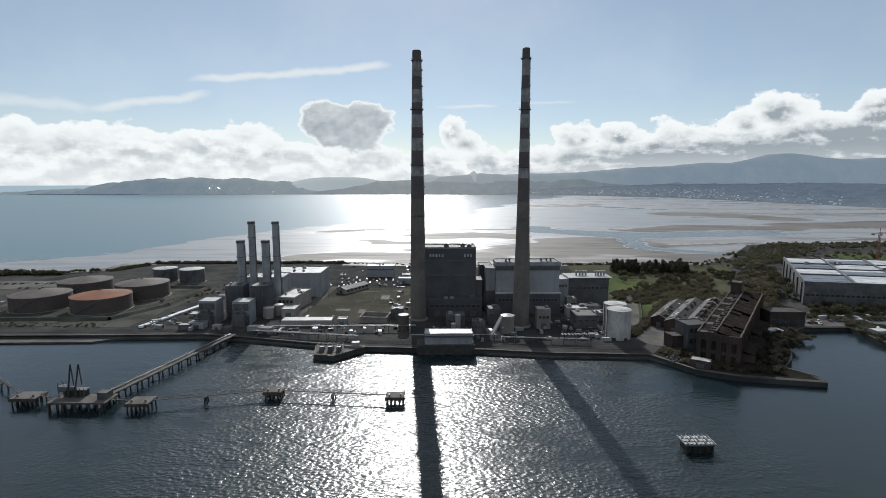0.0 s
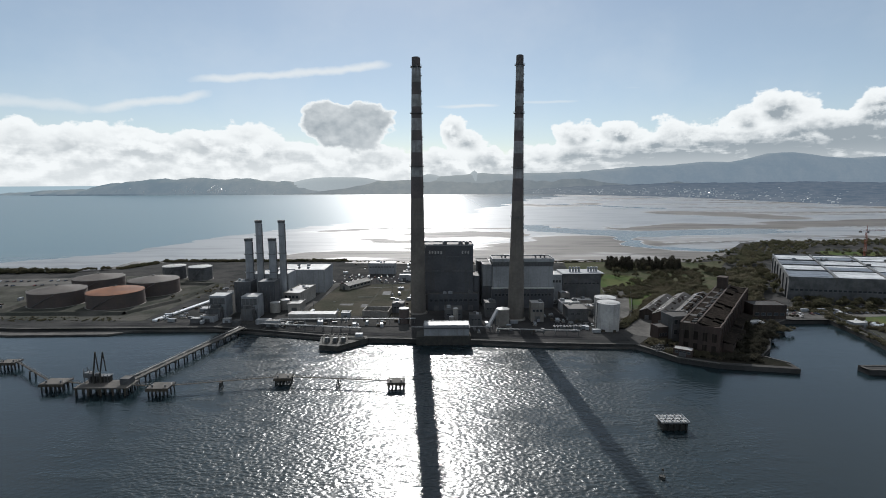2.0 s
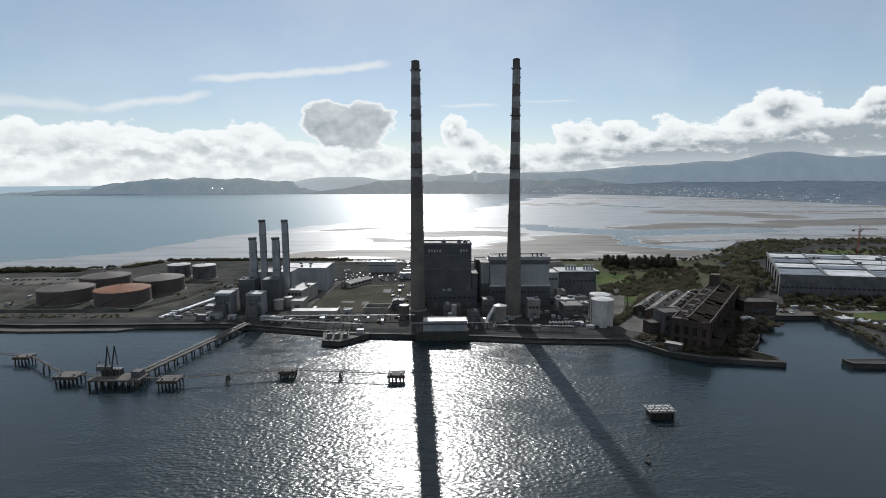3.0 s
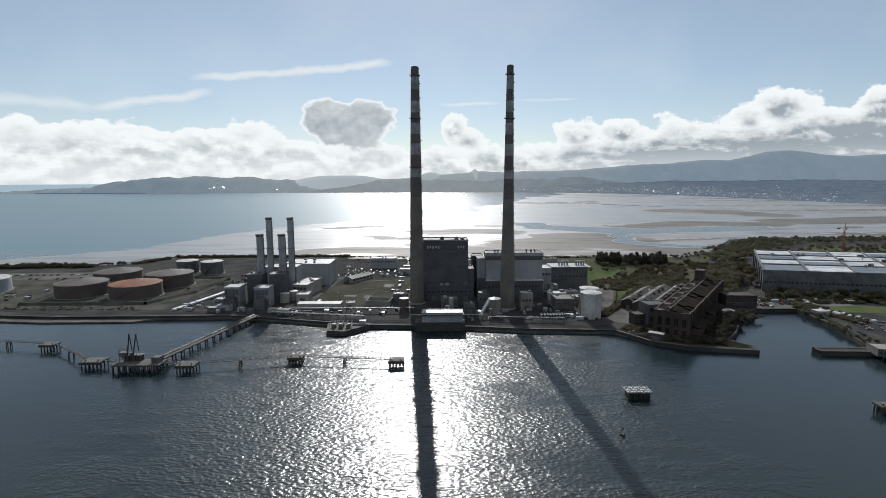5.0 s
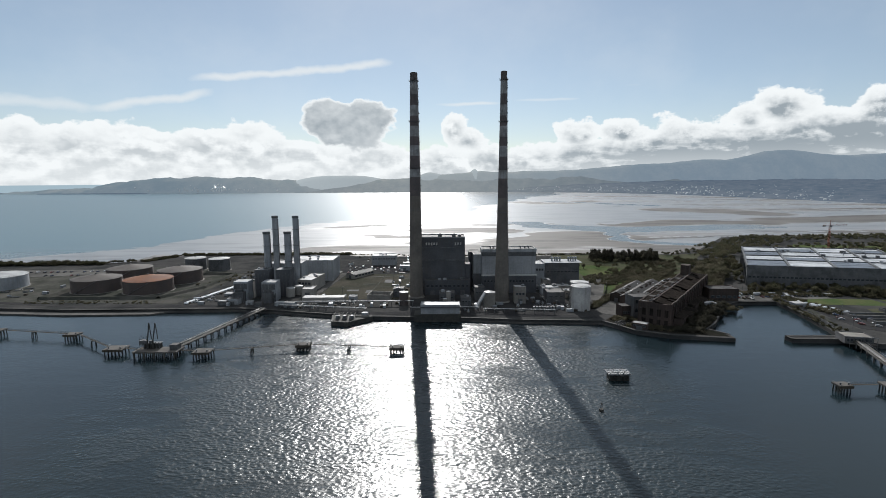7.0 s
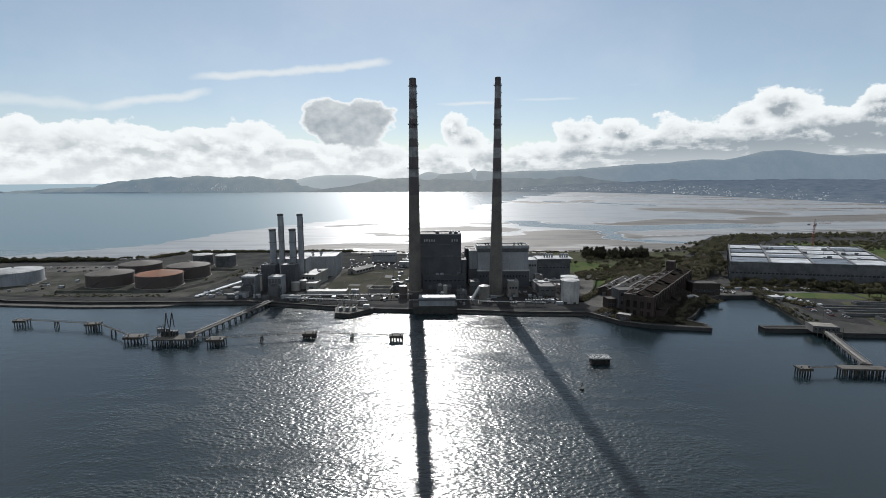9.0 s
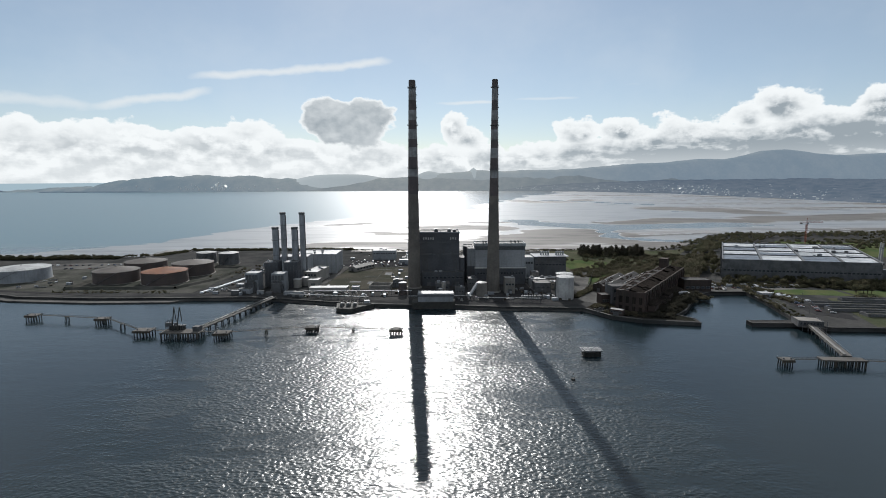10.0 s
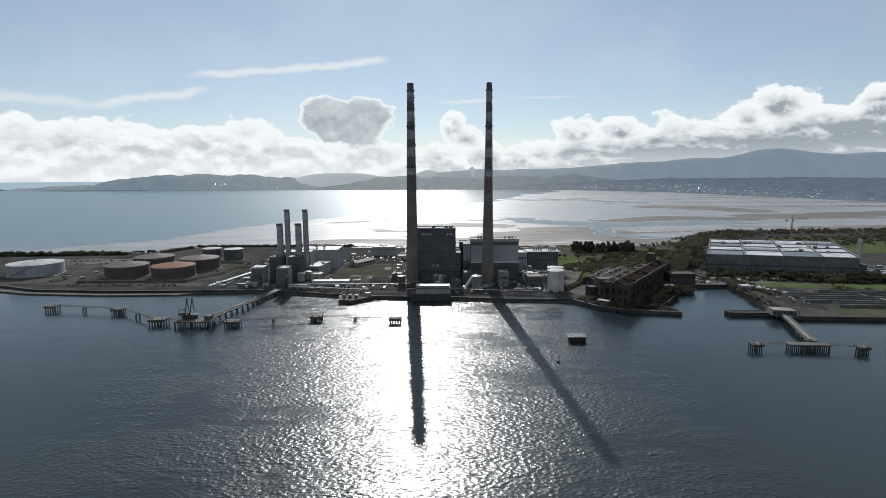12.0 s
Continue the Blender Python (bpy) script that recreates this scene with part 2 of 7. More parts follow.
M_DECK = mat("weathered_deck_concrete", (0.105, 0.1, 0.093), (0.066, 0.063, 0.06), 0.88, 0, 0.1, 0.9, 0.25, 0.3)
M_DARKCONC = mat("dark_concrete", (0.11, 0.112, 0.116), (0.072, 0.075, 0.079), 0.9, 0, 0.1, 0.9, 0.3, 0.4)
M_CHIM = mat("chimney_concrete", (0.155, 0.142, 0.127), (0.108, 0.1, 0.092), 0.9, 0, 0.06, 0.5, 0.2, 0.3)
M_RED = mat("faded_red_paint", (0.115, 0.098, 0.098), (0.085, 0.078, 0.078), 0.75, 0, 0.12, 0.7, 0.15, 0.3)
M_WHITE = mat("weathered_white_paint", (0.28, 0.285, 0.29), (0.15, 0.15, 0.15), 0.7, 0, 0.12, 0.6, 0.15, 0.45)
M_HALL = mat("dark_cladding", (0.088, 0.092, 0.1), (0.066, 0.07, 0.079), 0.6, 0, 0.06, 0.7, 0.15, 0.35)
M_CLAD = mat("pale_cladding", (0.27, 0.285, 0.3), (0.21, 0.222, 0.235), 0.55, 0, 0.05, 0.6, 0.1, 0.3)
M_BUFF = mat("buff_cladding", (0.3, 0.29, 0.268), (0.23, 0.222, 0.207), 0.6, 0, 0.05, 0.6, 0.1, 0.25)
M_STEEL = mat("painted_steel", (0.13, 0.135, 0.14), (0.08, 0.083, 0.086), 0.5, 0.3, 0.15, 1.0, 0.1, 0.2)
M_STACK = mat("grey_steel_stack", (0.3, 0.32, 0.34), (0.23, 0.245, 0.265), 0.5, 0.2, 0.1, 0.8, 0.1, 0.3)
M_ROOFLT = mat("pale_roof", (0.38, 0.385, 0.385), (0.22, 0.222, 0.22), 0.5, 0, 0.08, 0.6, 0.15)
M_ROOFDK = mat("bitumen_roof", (0.06, 0.06, 0.06), (0.09, 0.088, 0.085), 0.7, 0, 0.08, 0.7, 0.2)
M_RUST = mat("rusted_steel_roof", (0.18, 0.078, 0.042), (0.115, 0.06, 0.042), 0.8, 0, 0.07, 0.6, 0.2)
M_TANKDK = mat("dark_tank_plate", (0.078, 0.068, 0.066), (0.098, 0.078, 0.072), 0.7, 0, 0.08, 0.7, 0.15, 0.5)
M_TANKROOF = mat("tarnished_tank_roof", (0.085, 0.076, 0.07), (0.055, 0.048, 0.044), 0.7, 0, 0.06, 0.6, 0.15)
M_TANKWH = mat("white_tank_plate", (0.42, 0.42, 0.41), (0.30, 0.30, 0.30), 0.55, 0, 0.08, 0.7, 0.1, 0.3)
M_BRICK = mat("sooty_brick", (0.062, 0.046, 0.041), (0.036, 0.031, 0.029), 0.92, 0, 0.07, 0.8, 0.35, 0.3)
M_OLDROOF = mat("dark_rotten_roof", (0.026, 0.022, 0.02), (0.015, 0.0138, 0.0128), 0.95, 0, 0.1, 0.8, 0.4, 0.3, spec=0.0)
M_SLATE = mat("broken_slate", (0.048, 0.046, 0.045), (0.028, 0.027, 0.027), 0.75, 0, 0.1, 0.8, 0.4)
M_TIMBER = mat("weathered_timber", (0.07, 0.06, 0.048), (0.045, 0.04, 0.034), 0.9, 0, 0.2, 1.2, 0.4, 0.3)
M_WEED = mat("tide_stained_pile", (0.04, 0.041, 0.04), (0.06, 0.058, 0.052), 0.8, 0, 0.3, 1.2, 0.4)
M_SLIME = mat("slimy_dark_concrete", (0.022, 0.023, 0.022), (0.036, 0.035, 0.032), 0.6, 0, 0.3, 1.2, 0.4)
M_WASTE = mat("rough_green_waste_ground", (0.05, 0.058, 0.036), (0.074, 0.072, 0.052), 0.95, 0, 0.05, 0.4, 0.6, spec=0.0)
M_SHEEN = mat("bright_white_sheet_steel", (0.62, 0.63, 0.64), (0.5, 0.51, 0.52), 0.34, 0.3, 0.1, 0.8, 0.05, spec=0.5)
M_GLASS = mat("dark_window_glass", (0.03, 0.035, 0.04), (0.05, 0.055, 0.06), 0.12, 0, 0.2, 0.6, 0.0, spec=0.6)
M_ROOFSHEET = mat("weathered_white_roof_sheet", (0.46, 0.475, 0.49), (0.26, 0.275, 0.29), 0.5, 0, 0.07, 0.4, 0.15)
M_BLUE = mat("blue_grey_roof_sheet", (0.13, 0.155, 0.19), (0.08, 0.098, 0.12), 0.65, 0.0, 0.06, 0.6, 0.1)
M_CRANE = mat("red_crane_paint", (0.22, 0.07, 0.045), (0.16, 0.06, 0.04), 0.5, 0, 0.3, 1.0, 0.1)
def leaf_mat(*a, **k):
    """Leaves that let the light behind them through."""
    m = mat(*a, **k)
    t = m.node_tree
    b = t.nodes["Principled BSDF"]
    tr = t.nodes.new("ShaderNodeBsdfTranslucent")
    t.links.new(b.inputs["Base Color"].links[0].from_socket, tr.inputs[0])
    mix = t.nodes.new("ShaderNodeMixShader")
    mix.inputs[0].default_value = 0.42
    t.links.new(b.outputs[0], mix.inputs[1])
    t.links.new(tr.outputs[0], mix.inputs[2])
    t.links.new(mix.outputs[0], t.nodes["Material Output"].inputs[0])
    return m


M_LEAF = leaf_mat("leaves", (0.066, 0.068, 0.043), (0.096, 0.088, 0.059), 0.85, 0, 0.05, 0.5, 0.0, island=0.35, spec=0.0)
M_PINE = leaf_mat("dark_needles", (0.046, 0.045, 0.036), (0.06, 0.056, 0.043), 0.9, 0, 0.05, 0.5, 0.0, island=0.3, spec=0.0)
M_BARE = leaf_mat("brown_scrub_twigs", (0.112, 0.1, 0.072), (0.088, 0.087, 0.058), 0.9, 0, 0.05, 0.5, 0.0, island=0.3, spec=0.0)
M_BARK = mat("bark", (0.09, 0.07, 0.05), (0.06, 0.05, 0.04), 0.95, 0, 0.4, 2.0, 0.3)
M_RUBBER = mat("tyre_rubber", (0.02, 0.02, 0.02), (0.03, 0.03, 0.03), 0.9, 0, 1, 3, 0)
M_CARS = [mat("car_paint_" + n, c, tuple(v * 0.9 for v in c), 0.35, 0.0, 0.5, 2, 0, spec=0.3) for n, c in
          (("white", (0.55, 0.55, 0.55)), ("silver", (0.34, 0.35, 0.36)), ("black", (0.03, 0.03, 0.035)), ("blue", (0.05, 0.07, 0.12)), ("red", (0.14, 0.035, 0.03)))]
# far land: the haze is part of each material's glow
M_COAST = haze_glow_mat("far_suburbs_and_woods", (0.012, 0.015, 0.015), (0.05, 0.049, 0.047), 0.014, (0.105, 0.15, 0.215), 0.70)
M_HILLS = haze_glow_mat("far_hills", (0.04, 0.048, 0.04), (0.10, 0.092, 0.07), 0.005, (0.185, 0.245, 0.315), 0.86)
M_HEADLAND = haze_glow_mat("far_headland", (0.03, 0.04, 0.034), (0.10, 0.092, 0.07), 0.006, (0.175, 0.235, 0.295), 0.80)
M_FOOT = haze_glow_mat("far_foothills", (0.025, 0.033, 0.028), (0.09, 0.084, 0.066), 0.009, (0.155, 0.20, 0.25), 0.72)
M_FARTHEST = haze_glow_mat("farthest_ridge", (0.09, 0.10, 0.09), (0.11, 0.11, 0.10), 0.004, (0.40, 0.46, 0.50), 0.98)
# houses: unlit walls and roofs, but haze colour is emitted here too
M_HOUSES = haze_glow_mat("far_pale_houses", (0.34, 0.34, 0.33), (0.22, 0.22, 0.21), 0.05, (0.15, 0.19, 0.23), 0.6)
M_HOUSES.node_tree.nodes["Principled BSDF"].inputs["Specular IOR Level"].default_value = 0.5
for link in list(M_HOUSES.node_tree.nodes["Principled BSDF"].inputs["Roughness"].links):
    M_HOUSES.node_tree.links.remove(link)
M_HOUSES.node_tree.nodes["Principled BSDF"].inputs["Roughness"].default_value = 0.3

# ---- mesh tools ----
from mathutils.geometry import tessellate_polygon


def B():
    return bmesh.new()


def mesh(name, bm, material):
    me = bpy.data.meshes.new(name)
    bm.to_mesh(me)
    bm.free()
    me.materials.append(material)
    return me


def part(name, bm, material, parent, label=""):
    ob = new(name, mesh(name, bm, material))
    ob.parent = parent
    return tagged(ob, label)


def thing(name, x, y, z, label, category, group="", rz=0.0, kind=""):
    ob = new(name)
    ob.empty_display_size = 2.0
    ob.matrix_basis = pose(x, y, z, 0, 0, rz)
    return tagged(ob, label, category, group, kind)


def box(bm, x0, x1, y0, y1, z0, z1, top=None):
    """A block; top narrows its upper face to that share."""
    k = 1.0 if top is None else top
    cx, cy, hx, hy = (x0 + x1) / 2, (y0 + y1) / 2, (x1 - x0) / 2, (y1 - y0) / 2
    lo = [bm.verts.new((cx + a * hx, cy + b * hy, z0)) for a, b in ((-1, -1), (1, -1), (1, 1), (-1, 1))]
    hi = [bm.verts.new((cx + a * hx * k, cy + b * hy * k, z1)) for a, b in ((-1, -1), (1, -1), (1, 1), (-1, 1))]
    bm.faces.new(lo[::-1])
    bm.faces.new(hi)
    for i in range(4):
        j = (i + 1) % 4
        bm.faces.new((lo[i], lo[j], hi[j], hi[i]))
    return bm


def prism(bm, pts, z0, z1):
    """An upright prism on an outline that runs anticlockwise."""
    lo = [bm.verts.new((x, y, z0)) for x, y in pts]
    hi = [bm.verts.new((x, y, z1)) for x, y in pts]
    if len(pts) > 4:
        for a, b, c in tessellate_polygon([[Vector((x, y, 0)) for x, y in pts]]):
            up = (Vector(pts[b]) - Vector(pts[a])).cross(Vector(pts[c]) - Vector(pts[a])) > 0
            bm.faces.new((hi[a], hi[b], hi[c]) if up else (hi[a], hi[c], hi[b]))
    else:
        bm.faces.new(lo[::-1])
        bm.faces.new(hi)
    for i in range(len(pts)):
        j = (i + 1) % len(pts)
        bm.faces.new((lo[i], lo[j], hi[j], hi[i]))
    return bm


def cyl(bm, x, y, z0, z1, r0, r1=None, n=16, cone=0.0):
    """An upright, tapering cylinder with an optional low cone on top."""
    r1 = r0 if r1 is None else r1
    ring = [(math.cos(2 * math.pi * i / n), math.sin(2 * math.pi * i / n)) for i in range(n)]
    lo = [bm.verts.new((x + r0 * a, y + r0 * b, z0)) for a, b in ring]
    hi = [bm.verts.new((x + r1 * a, y + r1 * b, z1)) for a, b in ring]
    for i in range(n):
        j = (i + 1) % n
        bm.faces.new((lo[i], lo[j], hi[j], hi[i])).smooth = n > 8
    bm.faces.new([bm.verts.new(v.co) for v in lo[::-1]])
    rim = [bm.verts.new(v.co) for v in hi]
    if cone:
        tip = bm.verts.new((x, y, z1 + cone))
        for i in range(n):
            bm.faces.new((rim[i], rim[(i + 1) % n], tip))
    else:
        bm.faces.new(rim)
    return bm


def rod(bm, p, q, r, n=6):
    """A round bar from p to q."""
    p, q = Vector(p), Vector(q)
    d = (q - p).normalized()
    side = d.orthogonal().normalized()
    other = d.cross(side)
    rings = []
    for c in (p, q):
        rings.append([bm.verts.new(c + r * (side * math.cos(2 * math.pi * i / n) + other * math.sin(2 * math.pi * i / n))) for i in range(n)])
    a, b = rings
    bm.faces.new([bm.verts.new(v.co) for v in a[::-1]])
    bm.faces.new([bm.verts.new(v.co) for v in b])
    for i in range(n):
        j = (i + 1) % n
        bm.faces.new((a[i], a[j], b[j], b[i])).smooth = True
    return bm


def beam(bm, p, q, w, h):
    """A square bar from p to q, h high, on its lower face's middle line."""
    p, q = Vector(p), Vector(q)
    d = q - p
    s = Vector((-d.y, d.x, 0)).normalized() * w / 2
    lo = [bm.verts.new(v) for v in (p - s, q - s, q + s, p + s)]
    hi = [bm.verts.new(v + Vector((0, 0, h))) for v in (p - s, q - s, q + s, p + s)]
    bm.faces.new(lo[::-1])
    bm.faces.new(hi)
    for i in range(4):
        j = (i + 1) % 4
        bm.faces.new((lo[i], lo[j], hi[j], hi[i]))
    return bm


def setting(name, bm, material, label, category):
    return tagged(new(name, mesh(name, bm, material)), label, category, "", "structure")


# ---- sea, flats, land ----
G = 4.5  # the level of the made ground over low water
bm = B()
STEPS_X = [-6500, -3000, -1500, -700, -200, 200, 700, 1500, 3000, 6500]
STEPS_Y = [-3000, -1200, -600, -300, 0, 300, 900, 2000, 4400]
grid = [[bm.verts.new((x, y, WATER)) for x in STEPS_X] for y in STEPS_Y]
for j in range(len(STEPS_Y) - 1):
    for i in range(len(STEPS_X) - 1):
        bm.faces.new((grid[j][i], grid[j][i + 1], grid[j + 1][i + 1], grid[j + 1][i]))
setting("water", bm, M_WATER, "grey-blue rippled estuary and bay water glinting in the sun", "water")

# banks and channels of the flats: line, half-width, height over the water
TIDE_LINES = [
    (((383, 1600), (471, 1347), (544, 1180), (575, 1000)), 210, 0.05),
    (((80, 1000), (250, 900), (420, 880)), 90, 0.05),
    (((868, 1341), (977, 1250), (1060, 1120)), 90, 0.42),
    (((439, 2035), (500, 1868), (616, 1900), (792, 2100)), 70, 0.36),
    (((507, 765), (674, 815), (830, 783)), 62, 0.62),
    (((960, 860), (1200, 900), (1500, 1000)), 70, 0.45),
    (((-230, 716), (-159, 755), (-94, 766), (100, 755), (330, 790)), 15, 0.42),
    (((20, 625), (98, 640), (178, 612)), 52, 0.50),
    (((-110, 540), (-70, 505), (-30, 500)), 18, 0.42),
    (((-190, 318), (-134, 340), (-25, 337), (90, 330)), 36, 0.45),
    (((200, 410), (255, 480), (323, 500), (340, 430)), 74, 0.60),
    (((300, 375), (369, 331), (450, 290)), 32, 0.50),
    (((430, 405), (520, 430), (620, 420)), 30, 0.16),
    (((236, 807), (308, 715), (390, 652), (440, 622), (541, 650), (680, 664), (800, 690)), 44, -0.35),
    (((400, 600), (385, 520), (372, 462), (388, 402), (440, 372), (510, 350)), 15, -0.20),
    (((40, 428), (89, 452), (164, 507), (219, 575), (233, 625), (215, 655)), 11, 0.04),
    (((472, 790), (526, 833), (621, 960), (740, 1130)), 22, 0.02),
    (((600, 2050), (773, 1900), (823, 1780), (940, 1660)), 34, -0.1),
    (((800, 690), (1000, 700), (1300, 760)), 24, 0.06),
]


def line_gap(x, y, line):
    """How far a point lies from a line of several legs."""
    best = 1e9
    for (ax, ay), (bx, by) in zip(line, line[1:]):
        dx, dy = bx - ax, by - ay
        k = max(0.0, min(1.0, ((x - ax) * dx + (y - ay) * dy) / (dx * dx + dy * dy)))
        best = min(best, math.hypot(x - ax - dx * k, y - ay - dy * k))
    return best


SEA_EDGE = [(-1500, 150), (-640, 240), (-616, 301), (-563, 363), (-486, 483), (-420, 681), (-342, 847), (-158, 1000), (120, 1350), (340, 1900), (560, 2600), (1100, 3700), (1400, 5200)]


def sea_edge_x(y):
    for (ax, ay), (bx, by) in zip(SEA_EDGE, SEA_EDGE[1:]):
        if y <= by:
            return ax + (bx - ax) * max(0.0, (y - ay)) / (by - ay)
    return SEA_EDGE[-1][0]


def flats_height(x, y):
    """Sand that falls to the open sea on the east, with drained banks and shallow channels."""
    reach = min(1.0, y / 900.0 + 0.2)
    wx = x + 30 * reach * noise.fractal((x / 130.0, y / 70.0, 1.7), 0.9, 2.1, 3)
    wy = y + 22 * reach * noise.fractal((x / 150.0, y / 60.0, 6.1), 0.9, 2.1, 4)
    rise = max(-1.0, min(1.0, (wx - sea_edge_x(y)) / 130.0))
    west = max(0.0, min(1.0, (x - 350) / 700.0))
    wide = noise.fractal((x / 900.0 + 3.1, y / 170.0, 0.3), 0.8, 2.1, 5)
    inshore = max(0.0, min(1.0, (640 - y) / 160.0)) * max(0.0, min(1.0, (x + 150) / 120.0))
    h = 0.13 * rise - 0.03 + 0.07 * west + 0.18 * inshore + (0.05 + 0.22 * west) * wide * (rise > -0.9)
    if rise > 0.2:
        run = 1 - abs(noise.noise((wx / 230.0, wy / 95.0, 2.2))) / 0.06
        run = max(run, 1 - abs(noise.noise((wx / 520.0, wy / 150.0, 7.4))) / 0.035)
        h += (0.02 - h) * max(0.0, run) * 0.9
    if rise > -0.5:
        for line, half, level in TIDE_LINES:
            gap = line_gap(wx, wy, line)
            if gap < half * 1.45:
                k = max(0.0, min(1.0, (1.45 * half - gap) / (0.7 * half)))
                h += (level - h) * k * k * (3 - 2 * k)
    beach = max(0.0, 1 - (y - 190) / 110.0) * (x > -420)
    return WATER + h + 0.5 * beach


bm = B()
rings = []
for j in range(190):
    d = 640 * (4950 / 640) ** (j / 189)
    row = []
    for i in range(391):
        a = radians(-46 + 98 * i / 390)
        x, y = 20 + d * math.sin(a), -500 + d * math.cos(a)
        row.append(bm.verts.new((x, y, flats_height(x, y))))
    rings.append(row)
for j in range(189):
    for i in range(390):
        bm.faces.new((rings[j][i], rings[j][i + 1], rings[j + 1][i + 1], rings[j + 1][i])).smooth = True
setting("sand_flats", bm, M_SAND, "wet tidal sand flats with shallow channels in the bay", "sand")

NORTH_EDGE = [(-1500, -40), (-436, -47), (-383, -68), (-300, -77), (-232, -77), (-154, -76), (-123, -83), (-68, -98), (-35, -106), (47, -113),
              (90, -120), (150, -124), (158, -136), (167, -151), (187, -162), (230, -171), (231, -161), (222, -148), (236, -134), (274, -79), (293, -66),
              (328, -66), (323, -102), (312, -150), (306, -167), (268, -166), (268, -174), (304, -176), (320, -187), (384, -192), (1500, -290)]
SOUTH_EDGE = [(2600, 400), (2100, 620), (1300, 500), (963, 463), (841, 470), (600, 452), (560, 440), (490, 350), (440, 285), (368, 228), (262, 250), (190, 246),
              (80, 228), (-24, 250), (-118, 258), (-272, 260), (-345, 262), (-375, 226), (-395, 196), (-430, 184), (-500, 172), (-615, 166), (-1500, 150)]
bm = B()
prism(bm, NORTH_EDGE + SOUTH_EDGE, -4.0, G)
setting("ground", bm, M_EARTH, "flat made ground of the port peninsula, earth and worn paving", "ground")


def patch(name, pts, material, label, category, lift=0.08, thick=0.3):
    bm = B()
    prism(bm, pts, G - thick, G + lift)
    return setting(name, bm, material, label, category)


# ---- the far shore ----


def shore(u):
    """The far shoreline from the pierhead in the east (u = 0) to the near suburbs in the west (u = 1)."""
    pts = [(-4300, 4330), (-2500, 4340), (-1100, 4350), (200, 4330), (1114, 3875), (1715, 3116), (1868, 2194), (1960, 1650), (2300, 1100), (2900, 700)]
    f = u * (len(pts) - 1)
    i = min(int(f), len(pts) - 2)
    k = f - i
    return tuple(a + (b - a) * k for a, b in zip(pts[i], pts[i + 1]))


bm = B()
rows = []
for i in range(241):
    u = i / 240
    x, y = shore(u)
    away = (math.sin(math.atan2(x - 20, y + 500)), math.cos(math.atan2(x - 20, y + 500)))
    far = min(4860 / max(away[1], 0.62) , 5600)
    near = math.hypot(x - 20, y + 500)
    row = []
    for j in range(15):
        k = j / 14
        d = near + (max(far, near + 60) - near) * k ** 1.3
        px, py = 20 + d * away[0], -500 + d * away[1]
        low = 0.35 + 0.65 * min(1, max(0, (u - 0.25) / 0.3)) if u > 0.04 else 0.1
        z = (1.0 + 102 * low * k ** 0.8 + (noise.noise((px / 90, py / 90, 1.7)) * 9 + noise.noise((px / 28, py / 28, 9.7)) * 5) * min(1, k * 6 + 0.25)) if j else -2.0
        row.append(bm.verts.new((px, py, z)))
    rows.append(row)
for a, b in zip(rows, rows[1:]):
    for j in range(14):
        bm.faces.new((a[j], b[j], b[j + 1], a[j + 1]))
setting("backdrop_coast", bm, M_COAST, "far low coast, suburbs and woods with haze as glow", "far coast")


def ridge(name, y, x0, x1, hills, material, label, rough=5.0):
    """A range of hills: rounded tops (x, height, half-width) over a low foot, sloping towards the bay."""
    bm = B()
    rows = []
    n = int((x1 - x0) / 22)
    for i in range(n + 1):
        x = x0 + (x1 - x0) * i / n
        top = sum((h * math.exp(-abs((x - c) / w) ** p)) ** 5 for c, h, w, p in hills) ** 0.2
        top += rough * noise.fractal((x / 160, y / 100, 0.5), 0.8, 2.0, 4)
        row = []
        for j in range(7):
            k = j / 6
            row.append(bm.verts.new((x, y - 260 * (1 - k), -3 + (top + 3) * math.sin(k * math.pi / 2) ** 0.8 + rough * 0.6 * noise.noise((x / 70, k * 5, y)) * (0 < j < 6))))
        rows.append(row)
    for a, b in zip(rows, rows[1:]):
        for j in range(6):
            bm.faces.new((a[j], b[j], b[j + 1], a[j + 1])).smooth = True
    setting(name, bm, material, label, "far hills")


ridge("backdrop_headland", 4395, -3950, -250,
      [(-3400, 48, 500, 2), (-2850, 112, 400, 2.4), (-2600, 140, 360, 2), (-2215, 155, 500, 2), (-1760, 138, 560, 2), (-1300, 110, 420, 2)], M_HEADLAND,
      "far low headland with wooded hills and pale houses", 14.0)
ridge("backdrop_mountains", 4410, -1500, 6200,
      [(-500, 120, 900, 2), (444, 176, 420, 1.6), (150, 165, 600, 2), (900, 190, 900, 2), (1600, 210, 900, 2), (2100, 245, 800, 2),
       (2600, 285, 700, 2), (3345, 375, 800, 2.2), (4302, 340, 1400, 2), (5600, 300, 1800, 2)], M_HILLS, "far blue mountains with haze as glow", 6.0)
ridge("backdrop_far_ridge", 4425, -2600, 1200, [(-900, 158, 620, 3.0), (-60, 172, 200, 2), (150, 160, 600, 2), (380, 214, 120, 1.4)], M_FARTHEST, "pale farthest ridge with haze as glow", 2.0)
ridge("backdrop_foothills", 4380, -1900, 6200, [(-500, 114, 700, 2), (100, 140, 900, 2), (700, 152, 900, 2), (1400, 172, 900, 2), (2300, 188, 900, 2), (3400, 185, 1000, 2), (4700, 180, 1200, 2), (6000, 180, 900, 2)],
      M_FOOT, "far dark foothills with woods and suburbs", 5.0)

